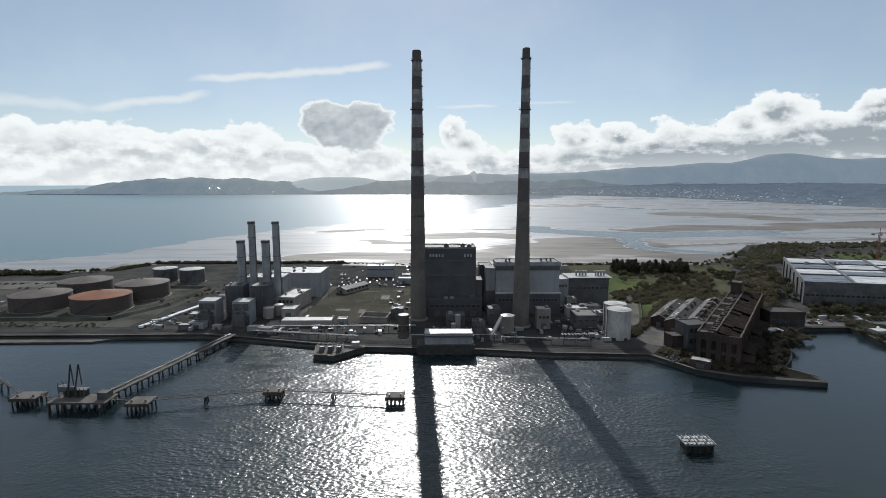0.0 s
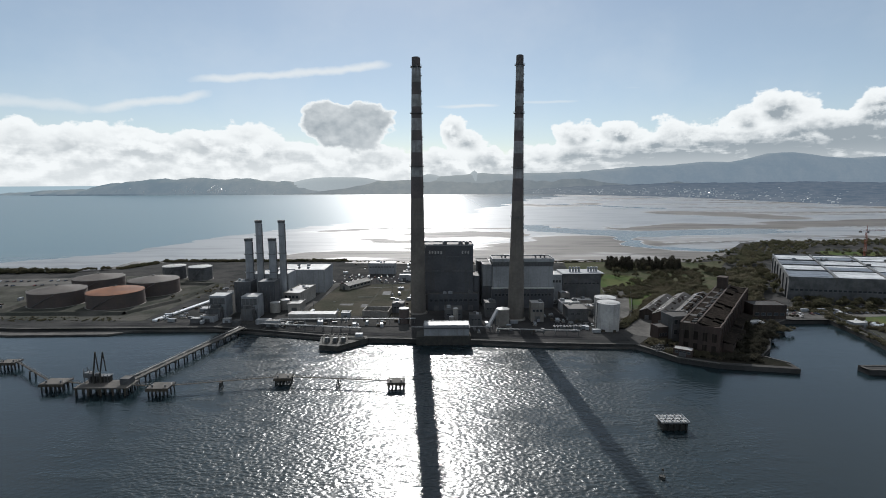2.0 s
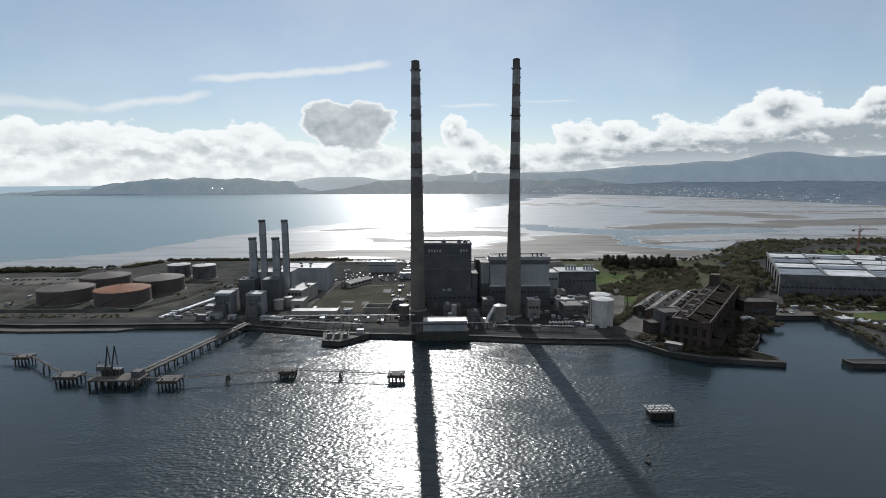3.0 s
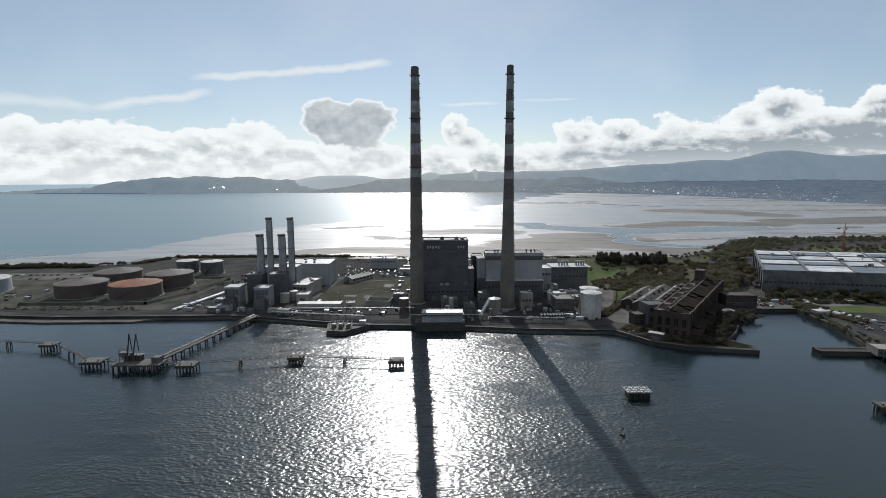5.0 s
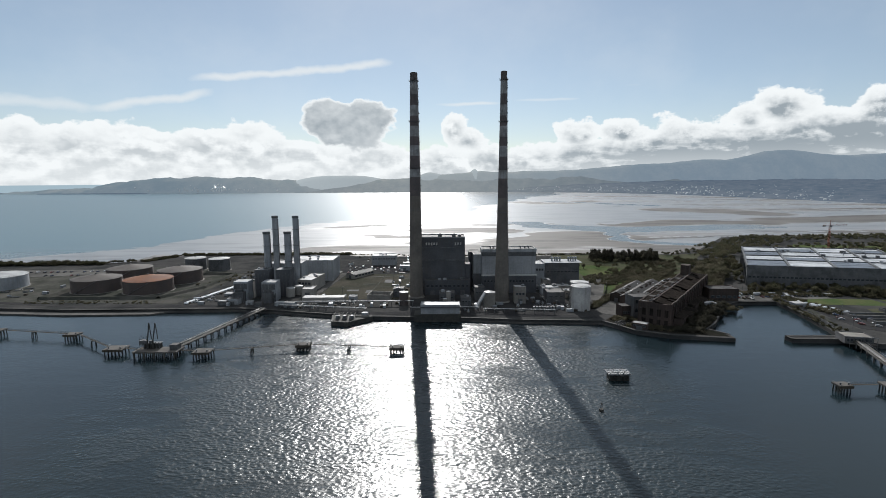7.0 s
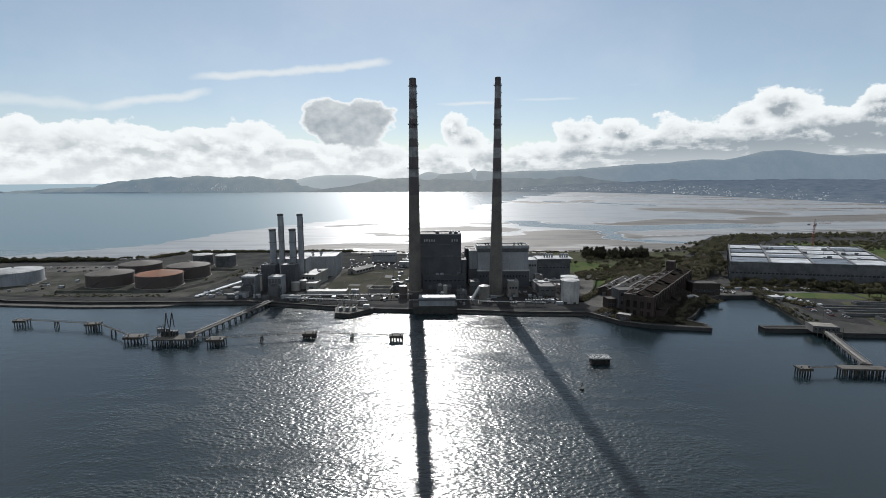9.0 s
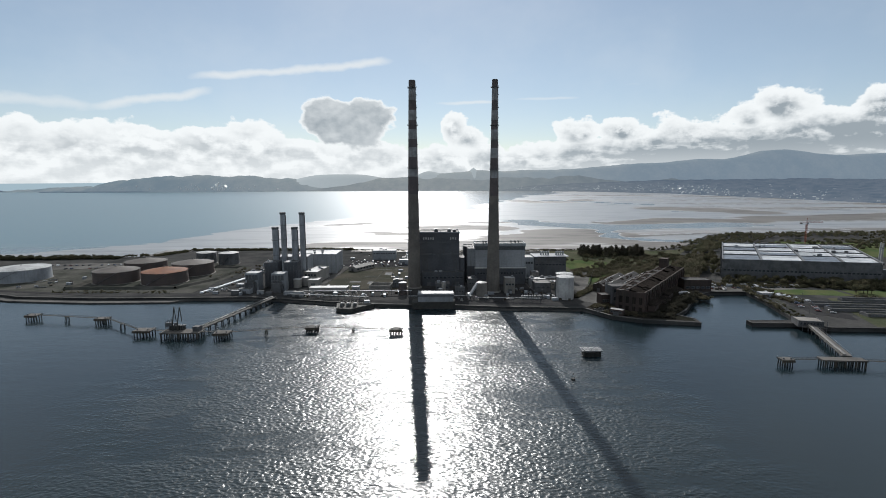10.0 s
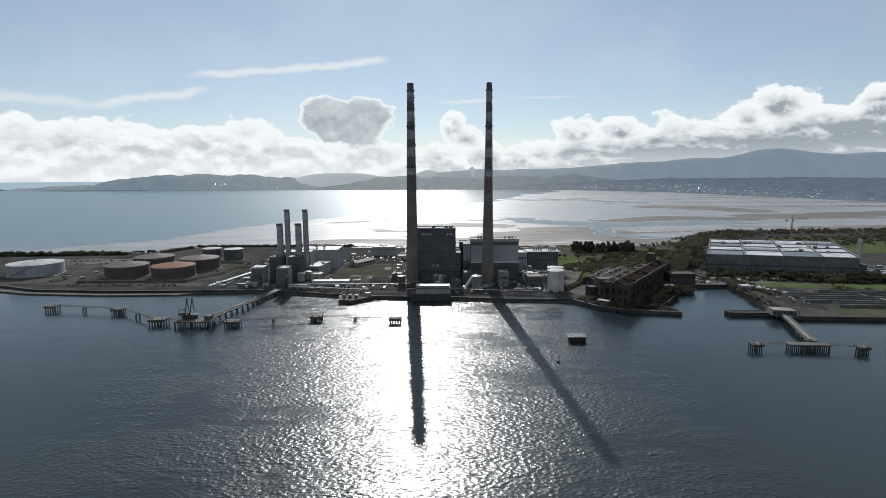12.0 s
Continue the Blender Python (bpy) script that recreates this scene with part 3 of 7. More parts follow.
# ---- the two great chimneys ----
BANDS = [(5.0, 101.0, "c"), (101.0, 118.5, "r"), (118.5, 126.0, "w"), (126.0, 138.0, "r"), (138.0, 147.5, "w"), (147.5, 155.5, "r"),
         (155.5, 165.0, "w"), (165.0, 174.0, "r"), (174.0, 183.5, "w"), (183.5, 193.0, "r"), (193.0, 205.0, "w"), (205.0, 212.0, "r")]


def chimney_radius(z, sizes):
    """The shaft's radius: sizes at the foot, half-way and at the top."""
    k = (z - G) / 207.5
    foot, half, top = sizes
    return foot * (1 - k) * (1 - 2 * k) + 4 * half * k * (1 - k) + top * k * (2 * k - 1)


def great_chimney(x, y, label, sizes, share=1.0):
    c = thing("chimney", x, y, G, label, "chimney", "great chimneys")
    c.scale.z = share
    for z0, z1, kind in BANDS:
        bm = B()
        steps = max(1, int((z1 - z0) / 12))
        loft = []
        for i in range(steps + 1):
            z = z0 + (z1 - z0) * i / steps
            r = chimney_radius(z, sizes) + (0.03 if kind == "w" else 0.0)
            loft.append([bm.verts.new((r * math.cos(k * math.pi / 20), r * math.sin(k * math.pi / 20), z - G)) for k in range(40)])
        for a, b in zip(loft, loft[1:]):
            for k in range(40):
                bm.faces.new((a[k], a[(k + 1) % 40], b[(k + 1) % 40], b[k])).smooth = True
        for ring, flip in ((loft[0], True), (loft[-1], False)):
            cap = [bm.verts.new(v.co) for v in ring]
            bm.faces.new(cap[::-1] if flip else cap)
        part({"c": "shaft", "r": "red_band", "w": "white_band"}[kind], bm, {"c": M_CHIM, "r": M_RED, "w": M_WHITE}[kind], c,
             {"c": "bare brown-grey concrete shaft", "r": "faded dark red painted band", "w": "flaking white painted band"}[kind])
    for z in (88.2, 127.0, 169.0, 205.0):
        r = chimney_radius(z, sizes)
        bm = B()
        cyl(bm, 0, 0, z - G - 0.25, z - G, r + 1.1, None, 28)
        for i in range(16):
            a = 2 * math.pi * i / 16
            rod(bm, ((r + 1.05) * math.cos(a), (r + 1.05) * math.sin(a), z - G), ((r + 1.05) * math.cos(a), (r + 1.05) * math.sin(a), z - G + 1.1), 0.05, 4)
            b = 2 * math.pi * (i + 1) / 16
            rod(bm, ((r + 1.05) * math.cos(a), (r + 1.05) * math.sin(a), z - G + 1.1), ((r + 1.05) * math.cos(b), (r + 1.05) * math.sin(b), z - G + 1.1), 0.05, 4)
        part("gallery", bm, M_STEEL, c, "steel gallery with a railing round the shaft")
    bm = B()
    for side in (-0.35, 0.35):
        for a, b in zip(range(6, 205, 20), range(26, 226, 20)):
            b = min(b, 208)
            rod(bm, (chimney_radius(a, sizes) + 0.25, side, a - G), (chimney_radius(b, sizes) + 0.25, side, b - G), 0.09, 4)
    for z in range(8, 206, 4):
        r = chimney_radius(z, sizes)
        box(bm, r - 0.1, r + 0.5, -0.45, 0.45, z - G, z - G + 0.12)
    part("ladder", bm, M_STEEL, c, "caged steel ladder up the shaft")
    for z in (176, 198, 186, 150, 110, 60):
        bm = B()
        r = chimney_radius(z, sizes)
        box(bm, r - 0.1, r + 0.9, 0.8, 1.5, z - G, z - G + 0.9)
        part("warning_light", bm, M_STEEL, c)
    bm = B()
    cyl(bm, 0, 0, 207.5, 207.9, sizes[2] - 0.5, None, 24)
    part("flue_cap", bm, M_ROOFDK, c)
    bm = B()
    cyl(bm, 0, 0, -0.4, 1.2, 8.2, 7.6, 32)
    part("plinth", bm, M_CONC, c)
    return c


great_chimney(0.0, -35.5, "tall concrete chimney with faded red and white bands", (6.4, 5.05, 3.35))
great_chimney(79.4, -56.0, "tall concrete chimney, faded red and white bands, by turbine hall", (6.8, 4.25, 2.75), 0.985)

# ---- buildings ----


def windows_row(parent, face, a0, a1, z0, z1, count, at, gap=0.35, depth=0.25):
    """A row of framed panes on a face: 's' faces -y, 'e' faces +x, 'w' faces -x."""
    step = (a1 - a0) / count
    for i in range(count):
        l, r = a0 + step * (i + gap / 2), a0 + step * (i + 1 - gap / 2)
        bm = B()
        fr = B()
        if face == "s":
            box(bm, l, r, at - depth * 0.4, at + 0.1, z0, z1)
            for q in ((l - 0.15, r + 0.15, z0 - 0.2, z0), (l - 0.15, r + 0.15, z1, z1 + 0.2), (l - 0.15, l, z0, z1), (r, r + 0.15, z0, z1)):
                box(fr, q[0], q[1], at - depth, at + 0.05, q[2], q[3])
        else:
            s = 1 if face == "e" else -1
            box(bm, *sorted((at - 0.1 * s, at + depth * 0.4 * s)), l, r, z0, z1)
            for q in ((l - 0.15, r + 0.15, z0 - 0.2, z0), (l - 0.15, r + 0.15, z1, z1 + 0.2), (l - 0.15, l, z0, z1), (r, r + 0.15, z0, z1)):
                box(fr, *sorted((at - 0.05 * s, at + depth * s)), q[0], q[1], q[2], q[3])
        w = part("window", fr, M_STEEL, parent)
        part("pane", bm, M_GLASS, w)


def block(name, x0, x1, y0, y1, h, wall, roof, label, category="building", group="", z=G, parapet=0.8, ribs=0.0, door=0, windows=(), plant=0, rz=0.0):
    """A flat-roofed building: walls with cladding ribs, parapet, roof, doors, window rows (floor height, top, count) and roof plant."""
    w, d = x1 - x0, y1 - y0
    t = thing(name, (x0 + x1) / 2, (y0 + y1) / 2, z, label, category, group, rz)
    X, Y = w / 2, d / 2
    bm = B()
    box(bm, -X, X, -Y, Y, -0.3, h - 0.02)
    part("wall", bm, wall, t)
    if ribs:
        rib = mesh("rib", box(B(), -0.09, 0.09, -0.12, 0.02, 0.1, h - 0.3), wall)
        spots = [(-X + w * i / int(w / ribs), -Y, 0) for i in range(1, int(w / ribs))]
        for i in range(1, int(d / ribs)):
            spots += [(X, -Y + d * i / int(d / ribs), 90), (-X, -Y + d * i / int(d / ribs), -90)]
        for x, y, turn in spots:
            ob = new("cladding_rib", rib)
            ob.parent = t
            ob.matrix_basis = pose(x, y, 0, 0, 0, turn)
    bm = B()
    box(bm, -X + 0.3, X - 0.3, -Y + 0.3, Y - 0.3, h - 0.02, h + 0.12)
    part("roof", bm, roof, t)
    if parapet:
        bm = B()
        k = 0.32
        box(bm, -X - 0.1, X + 0.1, -Y - 0.1, -Y + k, h - 0.02, h + parapet)
        box(bm, -X - 0.1, X + 0.1, Y - k, Y + 0.1, h - 0.02, h + parapet)
        box(bm, -X - 0.1, -X + k, -Y + k, Y - k, h - 0.02, h + parapet)
        box(bm, X - k, X + 0.1, -Y + k, Y - k, h - 0.02, h + parapet)
        part("parapet", bm, wall, t)
    for i in range(door):
        bm = B()
        x = -X + w * (i + 0.5) / door
        box(bm, x - min(2.2, w * 0.2), x + min(2.2, w * 0.2), -Y - 0.15, -Y + 0.1, -0.2, min(4.5, h * 0.6))
        part("door", bm, M_STEEL, t, "grey roller door")
    for z0, z1, n in windows:
        windows_row(t, "s", -X + 0.8, X - 0.8, z0, z1, n, -Y)
    rnd = random.Random(int(x0 * 7 + y0 * 13))
    for i in range(plant):
        bm = B()
        px, py = rnd.uniform(-X * 0.75, X * 0.75), rnd.uniform(-Y * 0.7, Y * 0.7)
        a, b, c = rnd.uniform(0.8, 2.2), rnd.uniform(0.8, 2.0), rnd.uniform(0.9, 2.2)
        box(bm, px - a, px + a, py - b, py + b, h + 0.1, h + c, 0.94)
        cyl(bm, px, py, h + c, h + c + 0.4, 0.5 * min(a, b), None, 10)
        part("roof_unit", bm, M_STEEL if i % 2 else M_CLAD, t)
    return t


# boiler house: the dark tall block
hall = block("boiler_house", 4.5, 47.5, -19, 6, 55.2, M_HALL, M_ROOFDK, "tall dark-clad boiler house with open roof frame", "power house", ribs=3.6, parapet=1.0)
for name, x0, x1, y0, y1, h in (("roof_unit", -5, -1, -9, -2, 3.2), ("roof_unit", 9, 12.5, -8, -1, 3.0), ("roof_unit", 14.5, 18, -9, -3, 2.6)):
    bm = B()
    box(bm, x0, x1, y0, y1, 55.2, 55.2 + h)
    box(bm, x0 + 1, x1 - 1, y0 + 1, y1 - 1, 55.2 + h, 55.7 + h)
    part(name, bm, M_STEEL, hall)
for a0, a1, n in ((-17.5, -5, 5), (11, 18.5, 3)):
    windows_row(hall, "s", a0, a1, 47.4, 50.6, n, -12.5, 0.3)
    # white panels stand in for daylight seen through the top windows
    for k in range(n):
        x = a0 + (a1 - a0) * (k + 0.5) / n
        part("pale_panel", box(B(), x - 0.7, x + 0.7, -12.64, -12.6, 47.8 + 0.3 * (k % 2), 50.4), M_TANKWH, hall, "pale panel for daylight through the window")
part("roof_edge", box(B(), -21.9, 21.9, -12.95, -12.62, 55.1, 55.8), M_CLAD, hall, "pale roof edge")
bm = B()
for z in (12, 32.0, 33.0, 45):
    box(bm, -21.7, 21.7, -12.75, -12.45, z, z + 0.5)
part("cladding_trim", bm, M_STEEL, hall)
low = block("boiler_house_annex", 47.9, 53, -17, 4, 27.5, M_HALL, M_ROOFDK, "dark low annex against the boiler house", "power house", ribs=3.0)
block("link_building", 53.2, 63.9, 6, 24, 36.5, M_HALL, M_ROOFDK, "dark link block between two power halls", "power house", ribs=3.0)
stair = block("stair_block", 56.6, 64.4, -12, 5.6, 37.0, M_CLAD, M_ROOFDK, "pale-clad stair block against the turbine hall", "power house", ribs=3.9, parapet=0.4)
part("foot", box(B(), -4.1, 4.1, -9.3, -8.82, -0.3, 18.0), M_HALL, stair, "dark lower wall")
block("boiler_front_bay", 8.0, 52, -29, -20.2, 14, M_HALL, M_ROOFDK, "low dark bay in front of the boiler house", "power house", ribs=4.0, door=3, plant=4, windows=((8, 10, 10),))

# turbine hall: pale cladding between a dark top and a dark foot
hall2 = block("turbine_hall", 64.6, 117.2, -20, 0, 43.0, M_CLAD, M_ROOFDK, "pale-clad turbine hall with a dark top storey", "power house", ribs=5.2, parapet=0.0)
part("top_storey", box(B(), -26.5, 26.5, -10.3, 10.3, 36.8, 40.8), M_HALL, hall2, "dark louvred top storey")
for q in ((-27, 27, -10.8, -10.2), (-27, 27, 10.2, 10.8), (-27, -26.4, -10.2, 10.2), (26.4, 27, -10.2, 10.2)):
    part("parapet", box(B(), *q, 40.8, 43.8), M_CLAD, hall2, "pale parapet round the roof")
for i in range(20):
    x = -25.5 + 51 * i / 19
    part("louvre", box(B(), x - 0.95, x + 0.95, -10.5, -10.25, 37.3, 40.4), M_STEEL, hall2)
for x in (-17.5, -14.5, 12.5, 17, 20.5):
    bm = B()
    box(bm, x - 0.6, x + 0.6, -1.6, -0.4, 43.1, 45.0)
    cyl(bm, x, -1, 45.0, 45.8, 1.5, 1.2, 10)
    part("roof_fan", bm, M_STEEL, hall2, "squat roof fan on a stem")
bm = B()
box(bm, -27.4, 27.4, -12.4, -10.02, 17.2, 18.2)
part("ledge", bm, M_TANKWH, hall2, "white painted ledge")
bm = B()
box(bm, -27.0, 27.0, -12.0, -10.02, -0.3, 17.2)
part("foot", bm, M_HALL, hall2, "dark lower storey")
windows_row(hall2, "s", -25, 25, 11, 13.0, 16, -12.0, 0.4)

# vent building west of the halls, with eight roof cowls
vent = block("switch_house", 133, 168.5, 8, 30, 24.0, M_DARKCONC, M_ROOFDK, "grey concrete switch house with a row of roof cowls", "building", ribs=5.5, windows=((15, 16.5, 9),))
for x in (-9, -6, -3.4, -0.6, 8.5, 11.0, 13.6, 16.0):
    bm = B()
    cyl(bm, x, -2, 24.0, 28.6, 0.9, None, 12)
    cyl(bm, x, -2, 28.6, 29.8, 1.5, 1.1, 12)
    part("roof_cowl", bm, M_CLAD, vent, "pale steel roof cowl")
part("canopy", box(B(), -18.6, 20.5, -12.4, 11.4, 24.8, 25.3), M_CLAD, vent, "pale overhanging roof edge")
block("west_annex", 118, 131, 2, 26, 24.5, M_CLAD, M_ROOFLT, "pale low annex beside the turbine hall", ribs=3.0, windows=((18, 20, 4),))

# pump house on the quay's edge
pump = block("pump_house", 6.6, 38.2, -111.5, -99.5, 10.4, M_CLAD, M_ROOFLT, "pale cooling-water pump house on the quay edge", "building", ribs=4.6, parapet=0.5)
bm = B()
box(bm, -16.4, 16.4, -6.5, 6.3, 8.2, 9.3)
part("eaves_band", bm, M_HALL, pump, "dark band under the roof edge")
bm = B()
box(bm, -21.0, 17.0, -8.0, 6.4, -4.5, 3.4)
part("intake_wall", bm, M_WEED, pump, "dark stained concrete intake wall")
for i in range(7):
    bm = B()
    x = -17 + i * 5.4
    box(bm, x - 0.35, x + 0.35, -8.5, -7.9, -4.5, 3.2)
    part("fender", bm, M_WEED, pump)

# gas-turbine station: four stacks, boilers, machine hall
def stack(x, y, top, r, label):
    s = thing("steel_stack", x, y, G, label, "stack", "gas turbine stacks")
    bm = B()
    cyl(bm, 0, 0, -0.3, top - G - 2.2, r, r * 0.97, 24)
    part("shaft", bm, M_STACK, s)
    bm = B()
    cyl(bm, 0, 0, top - G - 2.2, top - G, r + 0.35, None, 24)
    part("cap", bm, M_STEEL, s, "darker steel cap")
    bm = B()
    cyl(bm, 0, 0, top - G, top - G + 0.12, r - 0.3, None, 24)
    part("flue", bm, M_ROOFDK, s)
    for z in (top - G - 14, top - G - 30):
        bm = B()
        cyl(bm, 0, 0, z, z + 0.3, r + 0.9, None, 20)
        for i in range(12):
            a = 2 * math.pi * i / 12
            rod(bm, ((r + 0.85) * math.cos(a), (r + 0.85) * math.sin(a), z), ((r + 0.85) * math.cos(a), (r + 0.85) * math.sin(a), z + 1.2), 0.06, 4)
        part("gallery", bm, M_STEEL, s)
    bm = B()
    box(bm, r - 0.05, r + 0.45, -0.4, 0.4, 4, top - G - 3)
    part("ladder", bm, M_STEEL, s)
    return s


stack(-149.1, -10.7, 65.7, 3.3, "grey steel stack, shorter, in front of a taller one")
stack(-128.8, -9.8, 65.7, 3.3, "grey steel stack, shorter, in front of a taller one")
stack(-144.6, 3.5, 80.5, 2.9, "tall slim grey steel stack behind a shorter one")
stack(-123.6, 2.2, 80.5, 2.9, "tall slim grey steel stack behind a shorter one")
for x, g in ((-149, 30), (-128.8, 30)):
    u = block("heat_boiler", x - 7, x + 7, -30, -15.5, g - 4, M_HALL, M_STEEL, "dark heat recovery boiler casing in front of a stack", "plant unit", "heat boilers", ribs=2.4, parapet=0.3, plant=2)
    part("flue_duct", box(B(), -3.4, 3.4, 7.0, 9.0, 10, g - 5), M_HALL, u)
    for i in range(5):
        part("pipe", rod(B(), (-6 + i * 3, -7.6, 0), (-6 + i * 3, -7.6, g - 7 - i % 3), 0.3, 8), M_STEEL, u)
block("boiler_block", -154, -120, 6, 30, 26, M_CLAD, M_ROOFLT, "pale-clad heat recovery boiler block among steel stacks", "power house", ribs=4.0, plant=3)
block("machine_hall", -146, -96, 46, 86, 22.5, M_CLAD, M_ROOFLT, "large pale-clad machine hall with a flat roof", "power house", ribs=5.0, parapet=1.0, plant=4)
for x, y, g in ((-163, -42, 18), (-136, -45, 18)):
    u = block("air_intake_house", x - 6.5, x + 6.5, y - 6, y + 8, g, M_STACK, M_ROOFLT, "grey intake house on a steel frame with a pale roof", "plant unit", "intake houses", ribs=2.2, parapet=0.3)
    for i in range(4):
        bm = B()
        box(bm, -6.0 + i * 3.1, -3.4 + i * 3.1, -7.6, -6.9, 11.5, 16.5)
        part("intake_hood", bm, M_STEEL, u)
    bm = B()
    box(bm, -4.5, 4.5, -14, -7.0, -0.3, 9.5)
    box(bm, -3.0, 3.0, -12.5, -8.5, 9.5, 12.0)
    part("duct", bm, M_DARKCONC, u, "dark turbine enclosure with duct")
    rnd = random.Random(int(-x))
    for i in range(7):
        bm = B()
        px = rnd.uniform(-6.5, 8)
        rod(bm, (px, rnd.uniform(-15, -8), 0), (px + rnd.uniform(-1, 1), rnd.uniform(-14, -8), rnd.uniform(7, 14)), 0.35, 8)
        part("pipe", bm, M_STEEL, u)
block("control_building", -118, -103, -12, 26, 12, M_BUFF, M_ROOFLT, "buff control building with a pale roof", ribs=4.0, windows=((4, 6, 4), (8, 10, 4)), plant=3, rz=-8)
block("gas_compound", -111, -100, -32, -16, 7, M_BUFF, M_ROOFLT, "low buff compressor house beside the stacks", ribs=3.0, door=1)
for x, y in ((-122.0, -30.0), (-116.5, -21.0)):
    t = thing("water_tank", x, y, G, "small buff water tank with a pale domed roof", "tank", "small water tanks")
    part("shell", cyl(B(), 0, 0, -0.2, 8.5, 4.2, None, 24), M_BUFF, t)
    part("roof", cyl(B(), 0, 0, 8.5, 8.9, 4.4, 4.0, 24, 0.7), M_ROOFLT, t)


# ---- storage tanks ----
def oil_tank(x, y, r, h, shell, roof, label, cone, group="oil tanks"):
    t = thing("storage_tank", x, y, G, label, "tank", group)
    n = 56
    bm = B()
    cyl(bm, 0, 0, -0.3, h, r + 0.12, r, n)
    part("shell", bm, shell, t)
    for i in range(1, 6):
        part("plate_seam", cyl(B(), 0, 0, h * i / 6 - 0.09, h * i / 6 + 0.09, r + 0.2, None, n), shell, t)
    bm = B()
    cyl(bm, 0, 0, h, h + 0.25, r + 0.3, r + 0.1, n, cone)
    part("roof", bm, roof, t)
    bm = B()
    for i in range(n):
        a, b = 2 * math.pi * i / n, 2 * math.pi * (i + 1) / n
        if i % 2 == 0:
            rod(bm, (r * math.cos(a), r * math.sin(a), h + 0.1), (r * math.cos(a), r * math.sin(a), h + 1.2), 0.05, 4)
        rod(bm, (r * math.cos(a), r * math.sin(a), h + 1.2), (r * math.cos(b), r * math.sin(b), h + 1.2), 0.05, 4)
    part("railing", bm, M_STEEL, t)
    bm = B()
    for i in range(22):
        a = -2.0 + i * 0.045
        box(bm, (r + 0.7) * math.cos(a) - 0.5, (r + 0.7) * math.cos(a) + 0.5, (r + 0.7) * math.sin(a) - 0.5, (r + 0.7) * math.sin(a) + 0.5, h * i / 22, h * i / 22 + 0.25)
    part("stair", bm, M_STEEL, t, "spiral steel stair")
    bm = B()
    cyl(bm, 0, 0, -0.35, 0.25, r + 1.5, r + 1.2, n)
    part("base_ring", bm, M_CONC, t)
    bm = B()
    cyl(bm, 0, 0, h + cone * 0.93, h + cone + 0.9, 0.9, None, 12)
    part("roof_vent", bm, M_STEEL, t)
    return t


oil_tank(-276.5, 2, 23.0, 12.6, M_TANKDK, M_RUST, "dark oil tank with a rust-orange conical roof", 4.2)
oil_tank(-333, 8, 22.8, 12.6, M_TANKDK, M_TANKROOF, "dark oil tank with a tarnished brown-grey roof", 4.0)
oil_tank(-269, 52, 23.0, 13.4, M_TANKDK, M_TANKROOF, "dark oil tank with a tarnished brown-grey roof, behind the rusty one", 4.0)
oil_tank(-333, 66, 23.2, 13.2, M_TANKDK, M_TANKROOF, "dark oil tank with a tarnished brown-grey roof, beyond the others", 4.0)
oil_tank(-287, 128, 12.4, 14.6, M_STEEL, M_TANKWH, "pale grey medium tank with a domed roof", 1.6, "pale tanks")
oil_tank(-254.5, 122, 12.6, 14.6, M_STEEL, M_TANKWH, "pale grey medium tank with a domed roof", 1.6, "pale tanks")
oil_tank(-449, 22, 27.5, 13.2, M_STACK, M_ROOFLT, "large grey-white oil tank with a low pale roof", 2.6)

for x, y, r, h in ((143.5, -87, 8.4, 20.5), (147.5, -68, 8.2, 20.0)):
    t = thing("process_tank", x, y, G, "white upright process tank with a flat pale top", "tank", "white process tanks")
    part("shell", cyl(B(), 0, 0, -0.3, h, r, None, 36), M_TANKWH, t)
    part("roof", cyl(B(), 0, 0, h, h + 0.3, r + 0.2, r, 36, 0.8), M_ROOFLT, t)
    bm = B()
    for i in range(36):
        a, b = 2 * math.pi * i / 36, 2 * math.pi * (i + 1) / 36
        rod(bm, (r * math.cos(a), r * math.sin(a), h + 1.2), (r * math.cos(b), r * math.sin(b), h + 1.2), 0.06, 4)
        if i % 3 == 0:
            rod(bm, (r * math.cos(a), r * math.sin(a), h), (r * math.cos(a), r * math.sin(a), h + 1.2), 0.05, 4)
    part("railing", bm, M_STEEL, t)
    part("pipe", rod(B(), (-r - 0.4, -2, 0), (-r - 0.4, -2, h + 0.5), 0.3, 8), M_STEEL, t)


# ---- jetties and dolphins ----
DECK = 6.0


def pile_bents(t, pts, r=0.38, top=DECK - 0.9, rake=0.0):
    for x, y in pts:
        part("leg", rod(B(), (x + rake * (1 if x > 0 else -1), y, -5.0), (x, y, top), r, 8), M_WEED, t)


